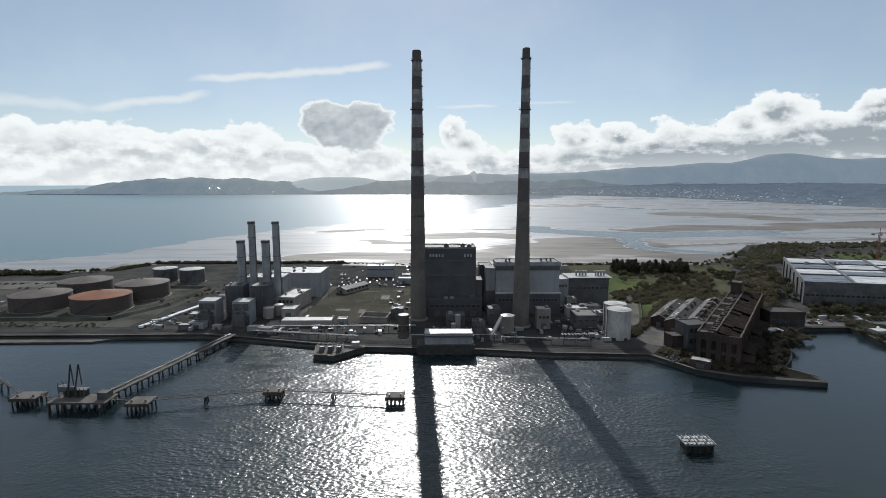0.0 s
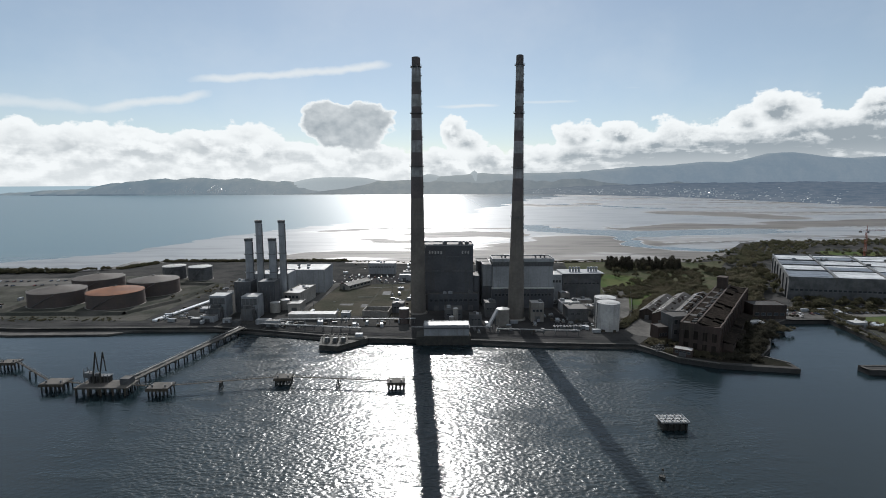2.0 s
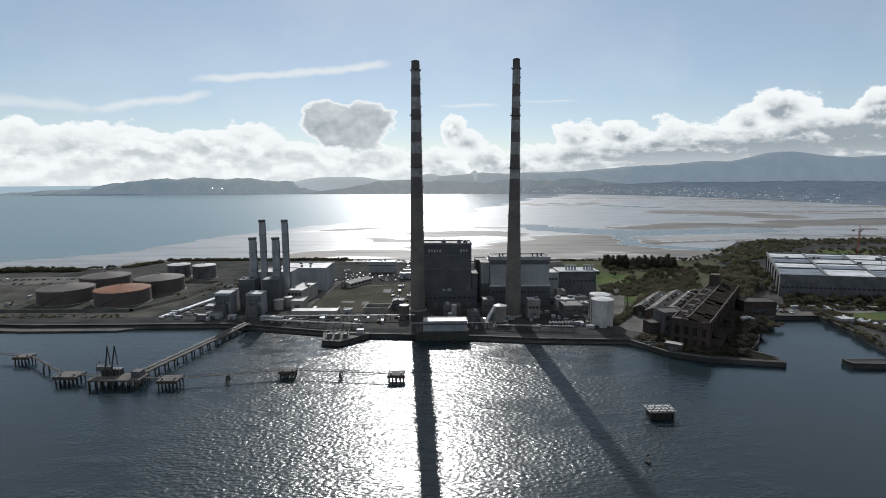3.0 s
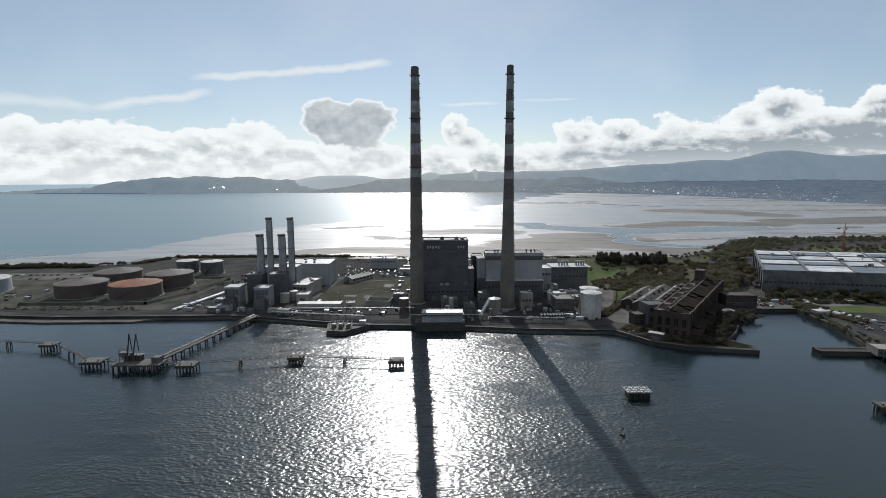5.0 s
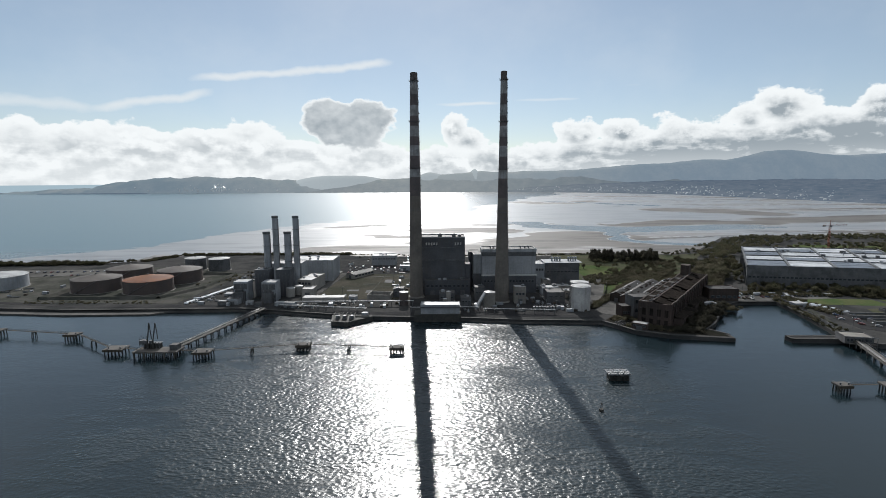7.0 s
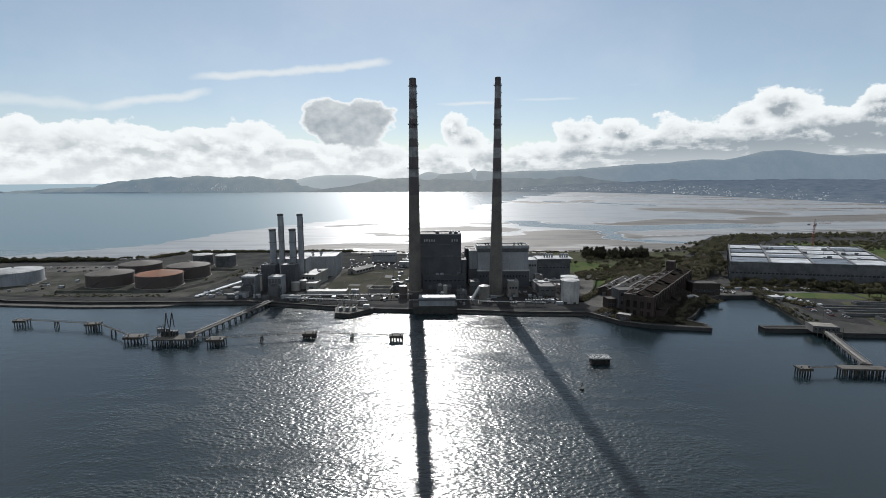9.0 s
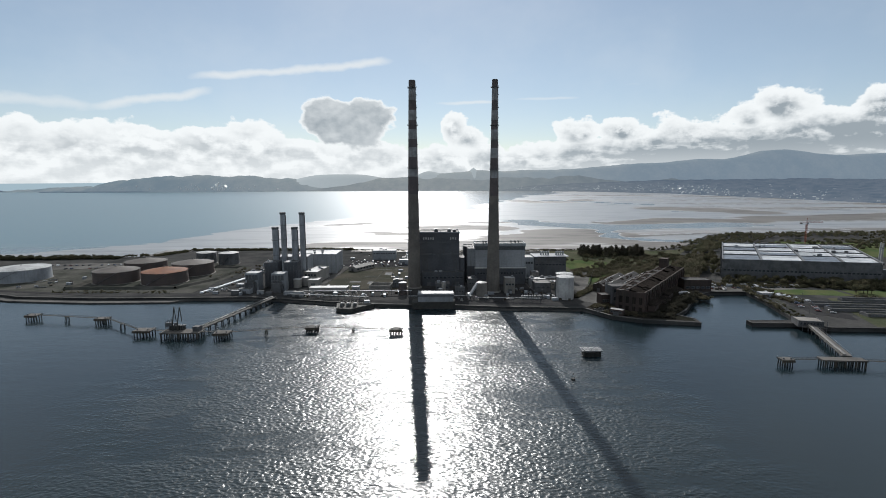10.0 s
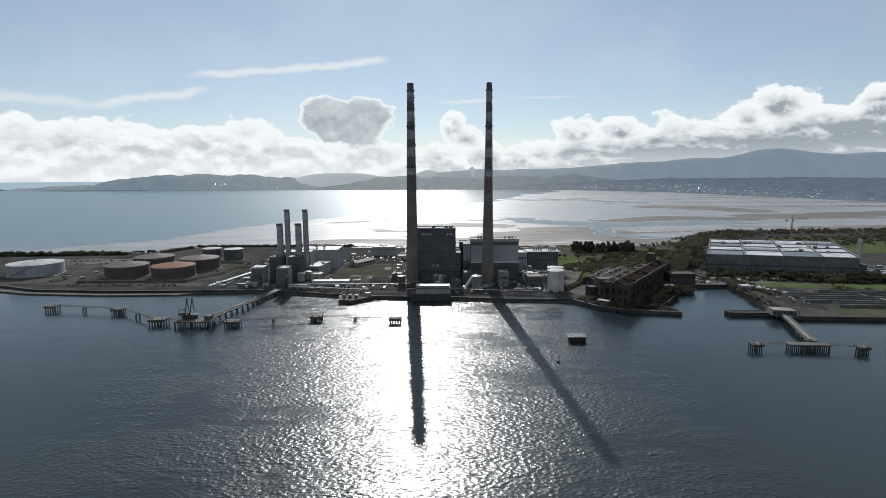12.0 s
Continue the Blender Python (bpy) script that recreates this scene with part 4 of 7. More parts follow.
def dolphin(x, y, w, d, label, cols=5, rows=3, top=DECK, rz=0.0, group="mooring dolphins"):
    t = thing("mooring_dolphin", x, y, 0, label, "mooring platform", group, rz)
    bm = B()
    box(bm, -w / 2, w / 2, -d / 2, d / 2, top - 0.9, top)
    part("deck", bm, M_DECK, t)
    bm = B()
    box(bm, -w / 2 - 0.25, w / 2 + 0.25, -d / 2 - 0.25, -d / 2 - 0.02, top - 1.6, top - 0.2)
    part("fender_beam", bm, M_TIMBER, t)
    pile_bents(t, [(-w / 2 + 0.9 + (w - 1.8) * i / (cols - 1), -d / 2 + 0.9 + (d - 1.8) * j / (rows - 1)) for i in range(cols) for j in range(rows)], 0.36, top - 0.9, 0.9)
    for sx in (-1, 1):
        bm = B()
        cyl(bm, sx * w * 0.3, -d * 0.25, top, top + 0.9, 0.45, 0.35, 10)
        cyl(bm, sx * w * 0.3, -d * 0.25, top + 0.9, top + 1.15, 0.6, None, 10)
        part("bollard", bm, M_STEEL, t)
    bm = B()
    for sx in (-1, 1):
        for k in range(5):
            yy = -d / 2 + 0.2 + (d - 0.4) * k / 4
            rod(bm, (sx * (w / 2 - 0.15), yy, top), (sx * (w / 2 - 0.15), yy, top + 1.1), 0.05, 4)
        rod(bm, (sx * (w / 2 - 0.15), -d / 2, top + 1.1), (sx * (w / 2 - 0.15), d / 2, top + 1.1), 0.05, 4)
    part("railing", bm, M_STEEL, t)
    return t


dolphin(-194.5, -184, 13, 9, "concrete mooring dolphin on splayed piles beside an oil jetty", 6, 3)
dolphin(-133.5, -191, 11.5, 9, "concrete mooring dolphin on splayed piles beside an oil jetty", 6, 3)
dolphin(-70.9, -179, 9.5, 7, "lone concrete mooring dolphin on piles", 5, 3)
dolphin(-6.9, -186.5, 9.5, 7, "lone concrete mooring dolphin on piles in the sun glint", 5, 3)
dolphin(-246.5, -151, 10, 7, "concrete mooring dolphin with a catwalk on both sides", 5, 3)
dolphin(-311, -139.5, 10, 7, "concrete mooring dolphin at the end of a catwalk", 5, 3)
dolphin(238.5, -255, 7.5, 6, "concrete mooring dolphin on timber piles", 5, 3)
dolphin(304, -263, 6.6, 5.5, "concrete mooring dolphin on timber piles", 5, 3)


def catwalk(a, b, trestles=(), z=DECK):
    dx, dy = b[0] - a[0], b[1] - a[1]
    L = math.hypot(dx, dy)
    t = thing("catwalk", a[0], a[1], 0, "narrow steel catwalk between mooring platforms", "catwalk", "catwalks", math.degrees(math.atan2(dy, dx)))
    bm = B()
    box(bm, 0, L, -0.5, 0.5, z - 0.45, z - 0.25)
    part("walkway", bm, M_TIMBER, t)
    for s in (-0.48, 0.48):
        bm = B()
        rod(bm, (0, s, z + 0.9), (L, s, z + 0.9), 0.06, 4)
        rod(bm, (0, s, z + 0.35), (L, s, z + 0.35), 0.04, 4)
        n = int(L / 2.5)
        for i in range(n + 1):
            rod(bm, (L * i / n, s, z - 0.3), (L * i / n, s, z + 0.9), 0.05, 4)
        part("handrail", bm, M_STEEL, t)
    for k in trestles:
        x = L * k
        bm = B()
        box(bm, x - 0.5, x + 0.5, -1.6, 1.6, z - 1.0, z - 0.45)
        part("crosshead", bm, M_DECK, t)
        for s in (-1, 1):
            for e in (-1, 1):
                part("leg", rod(B(), (x + e * 1.6, s * 2.0, -5), (x + e * 0.4, s * 1.2, z - 1.0), 0.3, 8), M_WEED, t)
    return t


catwalk((-306, -139.7), (-251.5, -150.2), (0.48,))
catwalk((-241.6, -152), (-201, -181.5), (0.5,))
catwalk((-188, -184.5), (-178.5, -187))
catwalk((-150, -189.5), (-139.3, -190.5))
catwalk((-127.7, -190.3), (-75.7, -179.6), (0.46,))
catwalk((-66.1, -179.5), (-11.7, -186), (0.49,))
catwalk((242, -255.3), (257.2, -255.8))
catwalk((284, -258.5), (299.6, -262.3))


def jetty_trestle(a, b, w, label, bents, rails=True):
    dx, dy = b[0] - a[0], b[1] - a[1]
    L = math.hypot(dx, dy)
    t = thing("jetty_trestle", a[0], a[1], 0, label, "jetty", "", math.degrees(math.atan2(dy, dx)))
    bm = B()
    box(bm, 0, L, -w / 2, w / 2, DECK - 0.7, DECK)
    part("deck", bm, M_DECK, t)
    for i in range(bents):
        x = 2 + (L - 4) * i / (bents - 1)
        bm = B()
        box(bm, x - 0.5, x + 0.5, -w / 2 - 0.3, w / 2 + 0.3, DECK - 1.6, DECK - 0.7)
        part("crosshead", bm, M_DECK, t)
        for s in (-1, 1):
            part("leg", rod(B(), (x, s * w * 0.42, -5), (x, s * w * 0.4, DECK - 1.6), 0.40, 8), M_WEED, t)
    for k, (s, r) in enumerate(((-w * 0.3, 0.28), (-w * 0.18, 0.22), (-w * 0.08, 0.18))):
        bm = B()
        rod(bm, (0.5, s, DECK + 0.6), (L - 0.5, s, DECK + 0.6), r, 8)
        for i in range(int(L / 6)):
            box(bm, 3 + i * 6 - 0.12, 3 + i * 6 + 0.12, s - 0.2, s + 0.2, DECK, DECK + 0.5)
        part("pipe", bm, M_STEEL if k else M_CONC, t)
    for s in (-w / 2 + 0.1, w / 2 - 0.1):
        bm = B()
        n = int(L / 3)
        for i in range(n + 1):
            rod(bm, (L * i / n, s, DECK), (L * i / n, s, DECK + 1.1), 0.05, 4)
        rod(bm, (0, s, DECK + 1.1), (L, s, DECK + 1.1), 0.06, 4)
        part("railing", bm, M_STEEL, t)
    return t


jetty_trestle((-131.5, -80), (-155.5, -184), 5.5, "long concrete oil jetty trestle with pipes on piles", 14)
jetty_trestle((309, -176), (280, -251), 5.5, "concrete jetty approach on piles with a railing", 9)


def jetty_head(x, y, w, d, label, rz=0.0):
    t = thing("loading_platform", x, y, 0, label, "jetty", "", rz)
    bm = B()
    box(bm, -w / 2, w / 2, -d / 2, d / 2, DECK - 0.9, DECK + 0.004)
    part("deck", bm, M_DECK, t)
    nx = int(w / 4)
    pile_bents(t, [(-w / 2 + 1 + (w - 2) * i / nx, -d / 2 + 1 + (d - 2) * j / 2) for i in range(nx + 1) for j in range(3)], 0.4)
    bm = B()
    for i in range(int(w / 2.4)):
        xx = -w / 2 + 0.2 + i * 2.4
        rod(bm, (xx, d / 2 - 0.2, DECK), (xx, d / 2 - 0.2, DECK + 1.1), 0.05, 4)
    rod(bm, (-w / 2, d / 2 - 0.2, DECK + 1.1), (w / 2, d / 2 - 0.2, DECK + 1.1), 0.05, 4)
    part("railing", bm, M_STEEL, t)
    for i in range(5):
        xx = -w / 2 + 1.5 + (w - 3) * i / 4
        part("fender", box(B(), xx - 0.4, xx + 0.4, -d / 2 - 0.6, -d / 2 - 0.02, 0.5, DECK - 0.3), M_TIMBER, t)
    return t


jh = jetty_head(-164, -188.5, 29, 11, "concrete oil jetty head on piles with loading gear")
jetty_head(272.5, -256.5, 26, 6.4, "concrete jetty head on closely set timber piles", -6)
for x, lean in ((-171.5, 1.6), (-168.0, 2.2)):
    t = thing("marine_loader", x, -187.5, DECK, "dark steel marine loading arm, folded upright", "loading arm", "loading arms")
    part("pedestal", cyl(B(), 0, 0, 0, 5.5, 0.6, 0.45, 12), M_WEED, t)
    part("inner_arm", rod(B(), (0, 0, 5.2), (lean, 0.4, 17.5), 0.38, 8), M_WEED, t)
    part("outer_arm", rod(B(), (lean, 0.4, 17.5), (lean + 1.5, -0.4, 7.0), 0.3, 8), M_WEED, t)
    part("counterweight", box(B(), -1.9 - 0.4, -0.4, -0.7, 0.7, 4.2, 5.8), M_DARKCONC, t)
t = thing("jetty_plant", -169.5, -185.3, DECK, "dark steel manifold housing on the loading platform", "plant unit")
part("housing", box(B(), -5.5, 5.5, -1.2, 1.8, 0, 3.4), M_WEED, t)
part("upper_deck", box(B(), -6, 6, -1.6, 2.2, 3.4, 3.7), M_STEEL, t)
for i in range(6):
    part("pipe", rod(B(), (-5 + i * 2, -1.5, 0), (-5 + i * 2, -1.5, 4.6), 0.22, 8), M_STEEL, t)
t = thing("gangway_tower", -175.5, -185.5, DECK, "dark steel gangway tower on the jetty head", "tower")
bm = B()
for sx in (-1.6, 1.6):
    for sy in (-1.6, 1.6):
        rod(bm, (sx, sy, 0), (sx, sy, 8), 0.15, 5)
for k in range(4):
    for s in (-1.6, 1.6):
        rod(bm, (-1.6, s, k * 2), (1.6, s, k * 2 + 2), 0.09, 4)
        rod(bm, (s, -1.6, k * 2), (s, 1.6, k * 2 + 2), 0.09, 4)
part("frame", bm, M_STEEL, t)
part("cabin", box(B(), -1.8, 1.8, -1.8, 1.8, 3.0, 5.6), M_STEEL, t)
block("jetty_shed", -156, -151, -190, -185, 3.2, M_DARKCONC, M_ROOFDK, "small dark shed on the jetty head", "shed", z=DECK, parapet=0.2, door=1)

# the lone caisson with a slatted top
t = thing("mooring_caisson", 124, -234.5, 0, "dark concrete mooring caisson with a pale slatted deck", "mooring platform")
part("caisson", box(B(), -5.2, 5.2, -3.2, 3.0, -4.0, 4.4), M_SLIME, t, "dark slimy concrete caisson")
for x in (-5.35, -2.7, 0.0, 2.7, 5.35):
    part("fender_pile", box(B(), x - 0.3, x + 0.3, -3.75, -3.2, -4.0, 5.2), M_SLIME, t)
for y in (-3.9, -1.3, 1.3, 3.9):
    part("deck_frame", box(B(), -6.6, 6.6, y - 0.16, y + 0.16, 5.2, 5.75), M_STEEL, t)
for i in range(8):
    x = -6.4 + 12.8 * i / 7
    part("deck_beam", box(B(), x - 0.16, x + 0.16, -4.2, 4.2, 5.75, 6.1), M_CLAD, t)
for i in range(7):
    for j in range(3):
        x, y = -5.49 + 12.8 * (i + (0.12 if (i + j) % 2 else -0.12)) / 7, -2.6 + 2.6 * j
        part("deck_plate", box(B(), x - 0.52, x + 0.52, y - 0.62, y + 0.62, 5.78, 5.9), M_TANKWH, t, "white deck plate")
for sx in (-4.6, 4.6):
    for sy in (-2.6, 2.5):
        part("post", box(B(), sx - 0.4, sx + 0.4, sy - 0.4, sy + 0.4, 4.4, 5.2), M_SLIME, t)

t = thing("buoy", 101.8, -275, WATER, "small dark navigation buoy with a topmark", "buoy")
part("float", cyl(B(), 0, 0, -0.5, 0.9, 1.3, 1.1, 16), M_WEED, t)
bm = B()
for i in range(3):
    a = 2 * math.pi * i / 3
    rod(bm, (0.8 * math.cos(a), 0.8 * math.sin(a), 0.9), (0.15 * math.cos(a), 0.15 * math.sin(a), 3.4), 0.07, 5)
part("cage", bm, M_STEEL, t)
part("topmark", cyl(B(), 0, 0, 3.3, 4.0, 0.5, 0.3, 12), M_WEED, t)

# ---- ground surfaces ----
patch("field", [(-97, -44), (-40, -44), (-6, -48), (-2, 84), (-86, 86), (-92, 30)], M_FIELD, "brown rough grass field between the power halls", "grass")
patch("field_road", [(-106, -44), (-98, -44), (-93, 30), (-87, 92), (-95, 94), (-101, 30)], M_ROADPALE, "pale worn concrete road along the field", "road", 0.12)
patch("field_track", [(-86, 60), (-20, 72), (-20, 75), (-86, 64)], M_ROADPALE, "narrow pale track across the field", "road", 0.11)
for k, (x, y, w, d) in enumerate(((-60, 20, 14, 9), (-38, 34, 8, 16), (-24, 6, 10, 7), (-72, -8, 12, 6), (-20, 52, 9, 8), (-52, -16, 6, 12))):
    patch("foundation_slab", [(x, y), (x + w, y - 1), (x + w, y + d), (x, y + d)], M_DARKCONC if k % 2 else M_SCRUB, "old broken foundation slab in the field", "slab", 0.11)
for k, (x0, y0, x1, y1) in enumerate(((-48, -40, -40, 84), (-84, 8, -6, 14), (-14, -30, -12, 84))):
    L = math.hypot(x1 - x0, y1 - y0)
    n = Vector((-(y1 - y0), x1 - x0)) / L * 0.7
    patch("drain_strip", [(x0 - n.x, y0 - n.y), (x0 + n.x, y0 + n.y), (x1 + n.x, y1 + n.y), (x1 - n.x, y1 - n.y)][::-1], M_SCRUB, "narrow overgrown drain strip in the field", "drain", 0.14)
patch("waste_ground", [(178, -34), (200, -22), (255, -10), (300, 14), (345, 130), (420, 240), (368, 222), (262, 236), (190, 234), (172, 120), (170, 40)], M_WASTE, "rough green waste ground with scrub", "ground", 0.06)
patch("green_lawn", [(190, 64), (232, 64), (250, 112), (236, 134), (206, 138), (186, 110)], M_GRASS, "green grass with scrub behind the yards", "grass")
patch("verge", [(184, -8), (200, -16), (240, 42), (230, 60), (212, 48)], M_GRASS, "green verge beside a fenced track", "grass")
patch("track", [(154, -92), (160, -104), (172, -109), (184, -82), (194, -66), (214, -41), (202, -25), (179, -55)], M_ROADPALE, "pale worn concrete yard track at the old works", "road", 0.12)
patch("back_road", [(298, 18), (306, 16), (332, 70), (362, 140), (354, 144), (324, 76)], M_ROADPALE, "pale concrete road among trees", "road", 0.12)
patch("west_road", [(160, -52), (170, -58), (182, -30), (209, 46), (216, 60), (186, 60), (170, -24)], M_ROADPALE, "pale worn road beside a fence", "road", 0.12)
patch("quay_road", [(-430, -36), (-300, -62), (-154, -62), (-100, -72), (-30, -92), (50, -97), (150, -108), (150, -115), (50, -106), (-30, -99), (-100, -80), (-154, -69), (-300, -69), (-430, -42)],
      M_ASPHALT, "worn dark service road along the quay", "road", 0.12)
patch("car_park", [(-96, 98), (-4, 98), (-4, 142), (-100, 150)], M_ASPHALT, "asphalt car park behind the field", "car park", 0.12)
patch("power_yard", [(-8, -98), (150, -104), (150, -30), (120, 2), (-2, -18)], M_ASPHALT, "dark asphalt yard round the power halls", "yard", 0.07)
patch("tank_yard", [(-480, -40), (-220, -56), (-212, 90), (-300, 150), (-480, 120)], M_SCRUB, "bare scrubby ground in the tank farm", "ground", 0.07)
patch("east_yard", [(-520, 72), (-360, 96), (-345, 130), (-520, 128)], M_ROADPALE, "pale gravel yard with parked vehicles", "yard", 0.12)
patch("basin_yard", [(291, -62), (332, -62), (420, -52), (410, -28), (332, -20), (300, -34)], M_ROADPALE, "pale gravel yard with parked vans beside the basin", "yard", 0.12)
patch("basin_car_park", [(336, -150), (356, -168), (376, -120), (352, -84), (338, -98)], M_ASPHALT, "asphalt car park on the basin side", "car park", 0.12)
patch("basin_bank", [(331, -66), (337, -66), (340, -96), (330, -128), (318, -160), (309, -164), (317, -130), (325, -102)], M_SCRUB, "rough grassy bank beside the basin", "grass", 0.13)
patch("works_lawn", [(352, -76), (420, -86), (420, -62), (362, -52)], M_GRASS, "green lawn at the treatment works", "grass", 0.09)
patch("works_ground", [(356, -186), (384, -189), (900, -236), (900, -132), (424, -92), (388, -94), (378, -120)], M_WASTE, "rough dark ground between settling tanks", "ground", 0.06)
patch("far_lawn", [(424, -88), (720, -120), (720, -84), (426, -62)], M_GRASS, "green lawn at the treatment works", "grass", 0.09)
patch("park", [(508, 170), (800, 120), (900, 260), (620, 330)], M_GRASS, "green slope among woods", "grass", 0.09)
patch("south_strand", [(-110, 232), (80, 214), (260, 232), (262, 245), (80, 224), (-24, 246), (-110, 252)], M_STRAND, "pale sandy strand along the bay", "sand", 0.06)
# spur ground, darkened by colour where the old works' shadow lies
patch("spur", [(154, -122), (164, -142), (188, -158), (228, -167), (228, -160), (220, -148), (234, -133), (271, -80), (262, -60), (200, -110), (166, -108)], M_SHADOW_EARTH, "broken ground before the old works, shadow put in its colour", "ground", 0.07)


def edge_strip(name, pts, width, z0, z1, material, label, category):
    """A strip of that width along a line, on its left side."""
    t = tagged(new(name), label, category, "", "structure")
    for a, b in zip(pts, pts[1:]):
        d = Vector((b[0] - a[0], b[1] - a[1]))
        n = Vector((-d.y, d.x)).normalized() * width
        bm = B()
        prism(bm, [a, b, (b[0] + n.x, b[1] + n.y), (a[0] + n.x, a[1] + n.y)], z0, z1)
        part("kerb_length", bm, material, t)
    return t


edge_strip("quay_coping", NORTH_EDGE[1:15], 1.6, G - 0.6, G + 0.42, M_QUAY, "worn grey concrete coping along the quay", "quay edge")
edge_strip("basin_coping", NORTH_EDGE[16:23] , 1.2, G - 0.6, G + 0.4, M_QUAY, "worn stone coping round the basin", "quay edge")
edge_strip("pier_coping", NORTH_EDGE[24:30], 1.2, G - 0.6, G + 0.4, M_QUAY, "worn stone coping of the western quay", "quay edge")
for z, name in ((2.7, "lower_berth"),):
    bm = B()
    prism(bm, [(-430, -62), (-384, -77), (-300, -87), (-228, -86), (-214, -77.5), (-300, -78), (-383, -69), (-434, -49)], -4, z)
    setting(name, bm, M_QUAY, "low dark stone berth at the foot of the quay", "quay")
edge_strip("revetment", [(-228, -78.5), (-154, -77.5), (-123, -84.5), (-68, -99.5), (-35, -107.5)], 1.3, -4, 3.1, M_QUAY, "dark stone quay footing with weed", "quay")
edge_strip("sea_wall", [(47, -114.4), (90, -121.4), (150, -125.4), (159, -137)], 1.3, -4, 2.8, M_QUAY, "dark stone quay footing with weed", "quay")


# ---- small buildings, yards ----
def shed(name, x, y, w, d, h, rise, wall, roof, label, rz=0.0, group="", z=G, category="shed", windows=0):
    """A pitched-roof shed whose ridge runs along its length d."""
    t = thing(name, x, y, z, label, category, group, rz)
    X, Y = w / 2, d / 2
    bm = B()
    lo = [bm.verts.new(p) for p in ((-X, -Y, -0.3), (X, -Y, -0.3), (X, Y, -0.3), (-X, Y, -0.3))]
    hi = [bm.verts.new(p) for p in ((-X, -Y, h), (X, -Y, h), (X, Y, h), (-X, Y, h))]
    g0, g1 = bm.verts.new((0, -Y, h + rise)), bm.verts.new((0, Y, h + rise))
    bm.faces.new((lo[0], lo[1], hi[1], g0, hi[0]))
    bm.faces.new((lo[2], lo[3], hi[3], g1, hi[2]))
    bm.faces.new((lo[1], lo[2], hi[2], hi[1]))
    bm.faces.new((lo[3], lo[0], hi[0], hi[3]))
    part("wall", bm, wall, t)
    for s in (-1, 1):
        bm = B()
        e, k = X + 0.4, 0.25
        p = [(s * e, -Y - 0.3, h - 0.4 * rise / X), (s * e, Y + 0.3, h - 0.4 * rise / X), (0, Y + 0.3, h + rise), (0, -Y - 0.3, h + rise)]
        a = [bm.verts.new((q[0], q[1], q[2] + 0.03)) for q in p]
        b = [bm.verts.new((q[0], q[1], q[2] + k)) for q in p]
        bm.faces.new(a if s > 0 else a[::-1])
        bm.faces.new(b[::-1] if s > 0 else b)
        for i in range(4):
            j = (i + 1) % 4
            bm.faces.new((a[i], a[j], b[j], b[i]) if s < 0 else (a[j], a[i], b[i], b[j]))
        bmesh.ops.recalc_face_normals(bm, faces=bm.faces)
        part("roof_slope", bm, roof, t)
    part("door", box(B(), -min(1.6, X * 0.4), min(1.6, X * 0.4), -Y - 0.1, -Y + 0.1, -0.2, min(3.6, h * 0.8)), M_STEEL, t)
    if windows:
        windows_row(t, "e", -Y + 1, Y - 1, h * 0.45, h * 0.8, windows, X)
        windows_row(t, "w", -Y + 1, Y - 1, h * 0.45, h * 0.8, windows, -X)
    return t


block("office_block", -66, -34, 148, 166, 12.5, M_CLAD, M_ROOFLT, "pale flat-roofed office block by the car park", "building", ribs=3.2, parapet=0.6, windows=((8, 9, 9),), plant=3)
block("gate_house", -24, -6, 132, 142, 5, M_BUFF, M_ROOFLT, "low buff gate house at the car park", windows=((1.2, 2.8, 5),))
block("stores_building", -26, -4, 104, 116, 6, M_CLAD, M_ROOFLT, "low pale stores building beside parked cars", door=2)
shed("workshop", -70, 74, 12, 36, 4.5, 2.2, M_BUFF, M_ROOFDK, "long low workshop with a pitched dark roof", -32, windows=6)
block("canteen", -104, -66, -56, -46, 4.6, M_BUFF, M_ROOFLT, "long low building with a bright pale roof", parapet=0.2)
block("valve_house", -62, -55, -52, -45, 4, M_CLAD, M_ROOFLT, "small pale valve house on the field's edge", door=1)
for x0, x1, y0, y1, h, m, r, lab in (
        (121, 137, -36, -24, 8, M_CLAD, M_ROOFLT, "low pale switch room with a bright roof"),
        (120, 136, -64, -46, 9.5, M_DARKCONC, M_ROOFDK, "dark concrete plant room in the yard"),
        (140, 151, -46, -36, 7, M_CONC, M_ROOFLT, "small concrete plant room with a pale roof"),
        (126, 134, -14, -4, 11, M_CONC, M_ROOFLT, "small concrete tower block with a pale roof"),
        (138, 152, -22, -12, 6.5, M_CONC, M_ROOFLT, "small concrete plant room with a pale roof"),
        (146, 160, -58, -50, 5, M_DARKCONC, M_ROOFDK, "low dark store near the white tanks"),
        (90, 100, -66, -56, 15, M_CONC, M_ROOFLT, "concrete flue block at the chimney's foot"),
        (55, 64, -52, -40, 12, M_DARKCONC, M_ROOFDK, "dark duct house between the chimneys"),
        (22, 36, -62, -48, 9, M_DARKCONC, M_ROOFDK, "dark low ash-handling house"),
        (-22, -12, -36, -24, 8, M_DARKCONC, M_ROOFDK, "dark low store beside the great chimney"),
        (41, 50, -76, -66, 8, M_DARKCONC, M_ROOFDK, "dark low plant room in the yard")):
    block("plant_room", x0, x1, y0, y1, h, m, r, lab, "building", "yard plant rooms", parapet=0.4, door=1, windows=((h * 0.55, h * 0.66, 3),), plant=2)
for i in range(4):
    block("container_office", 119, 124, -8 + i * 7.5, -3.4 + i * 7.5, 3.4, M_CLAD, M_ROOFLT, "pale container office in a row by the hall", "container", "container offices", parapet=0.15, windows=((1.1, 2.3, 2),))
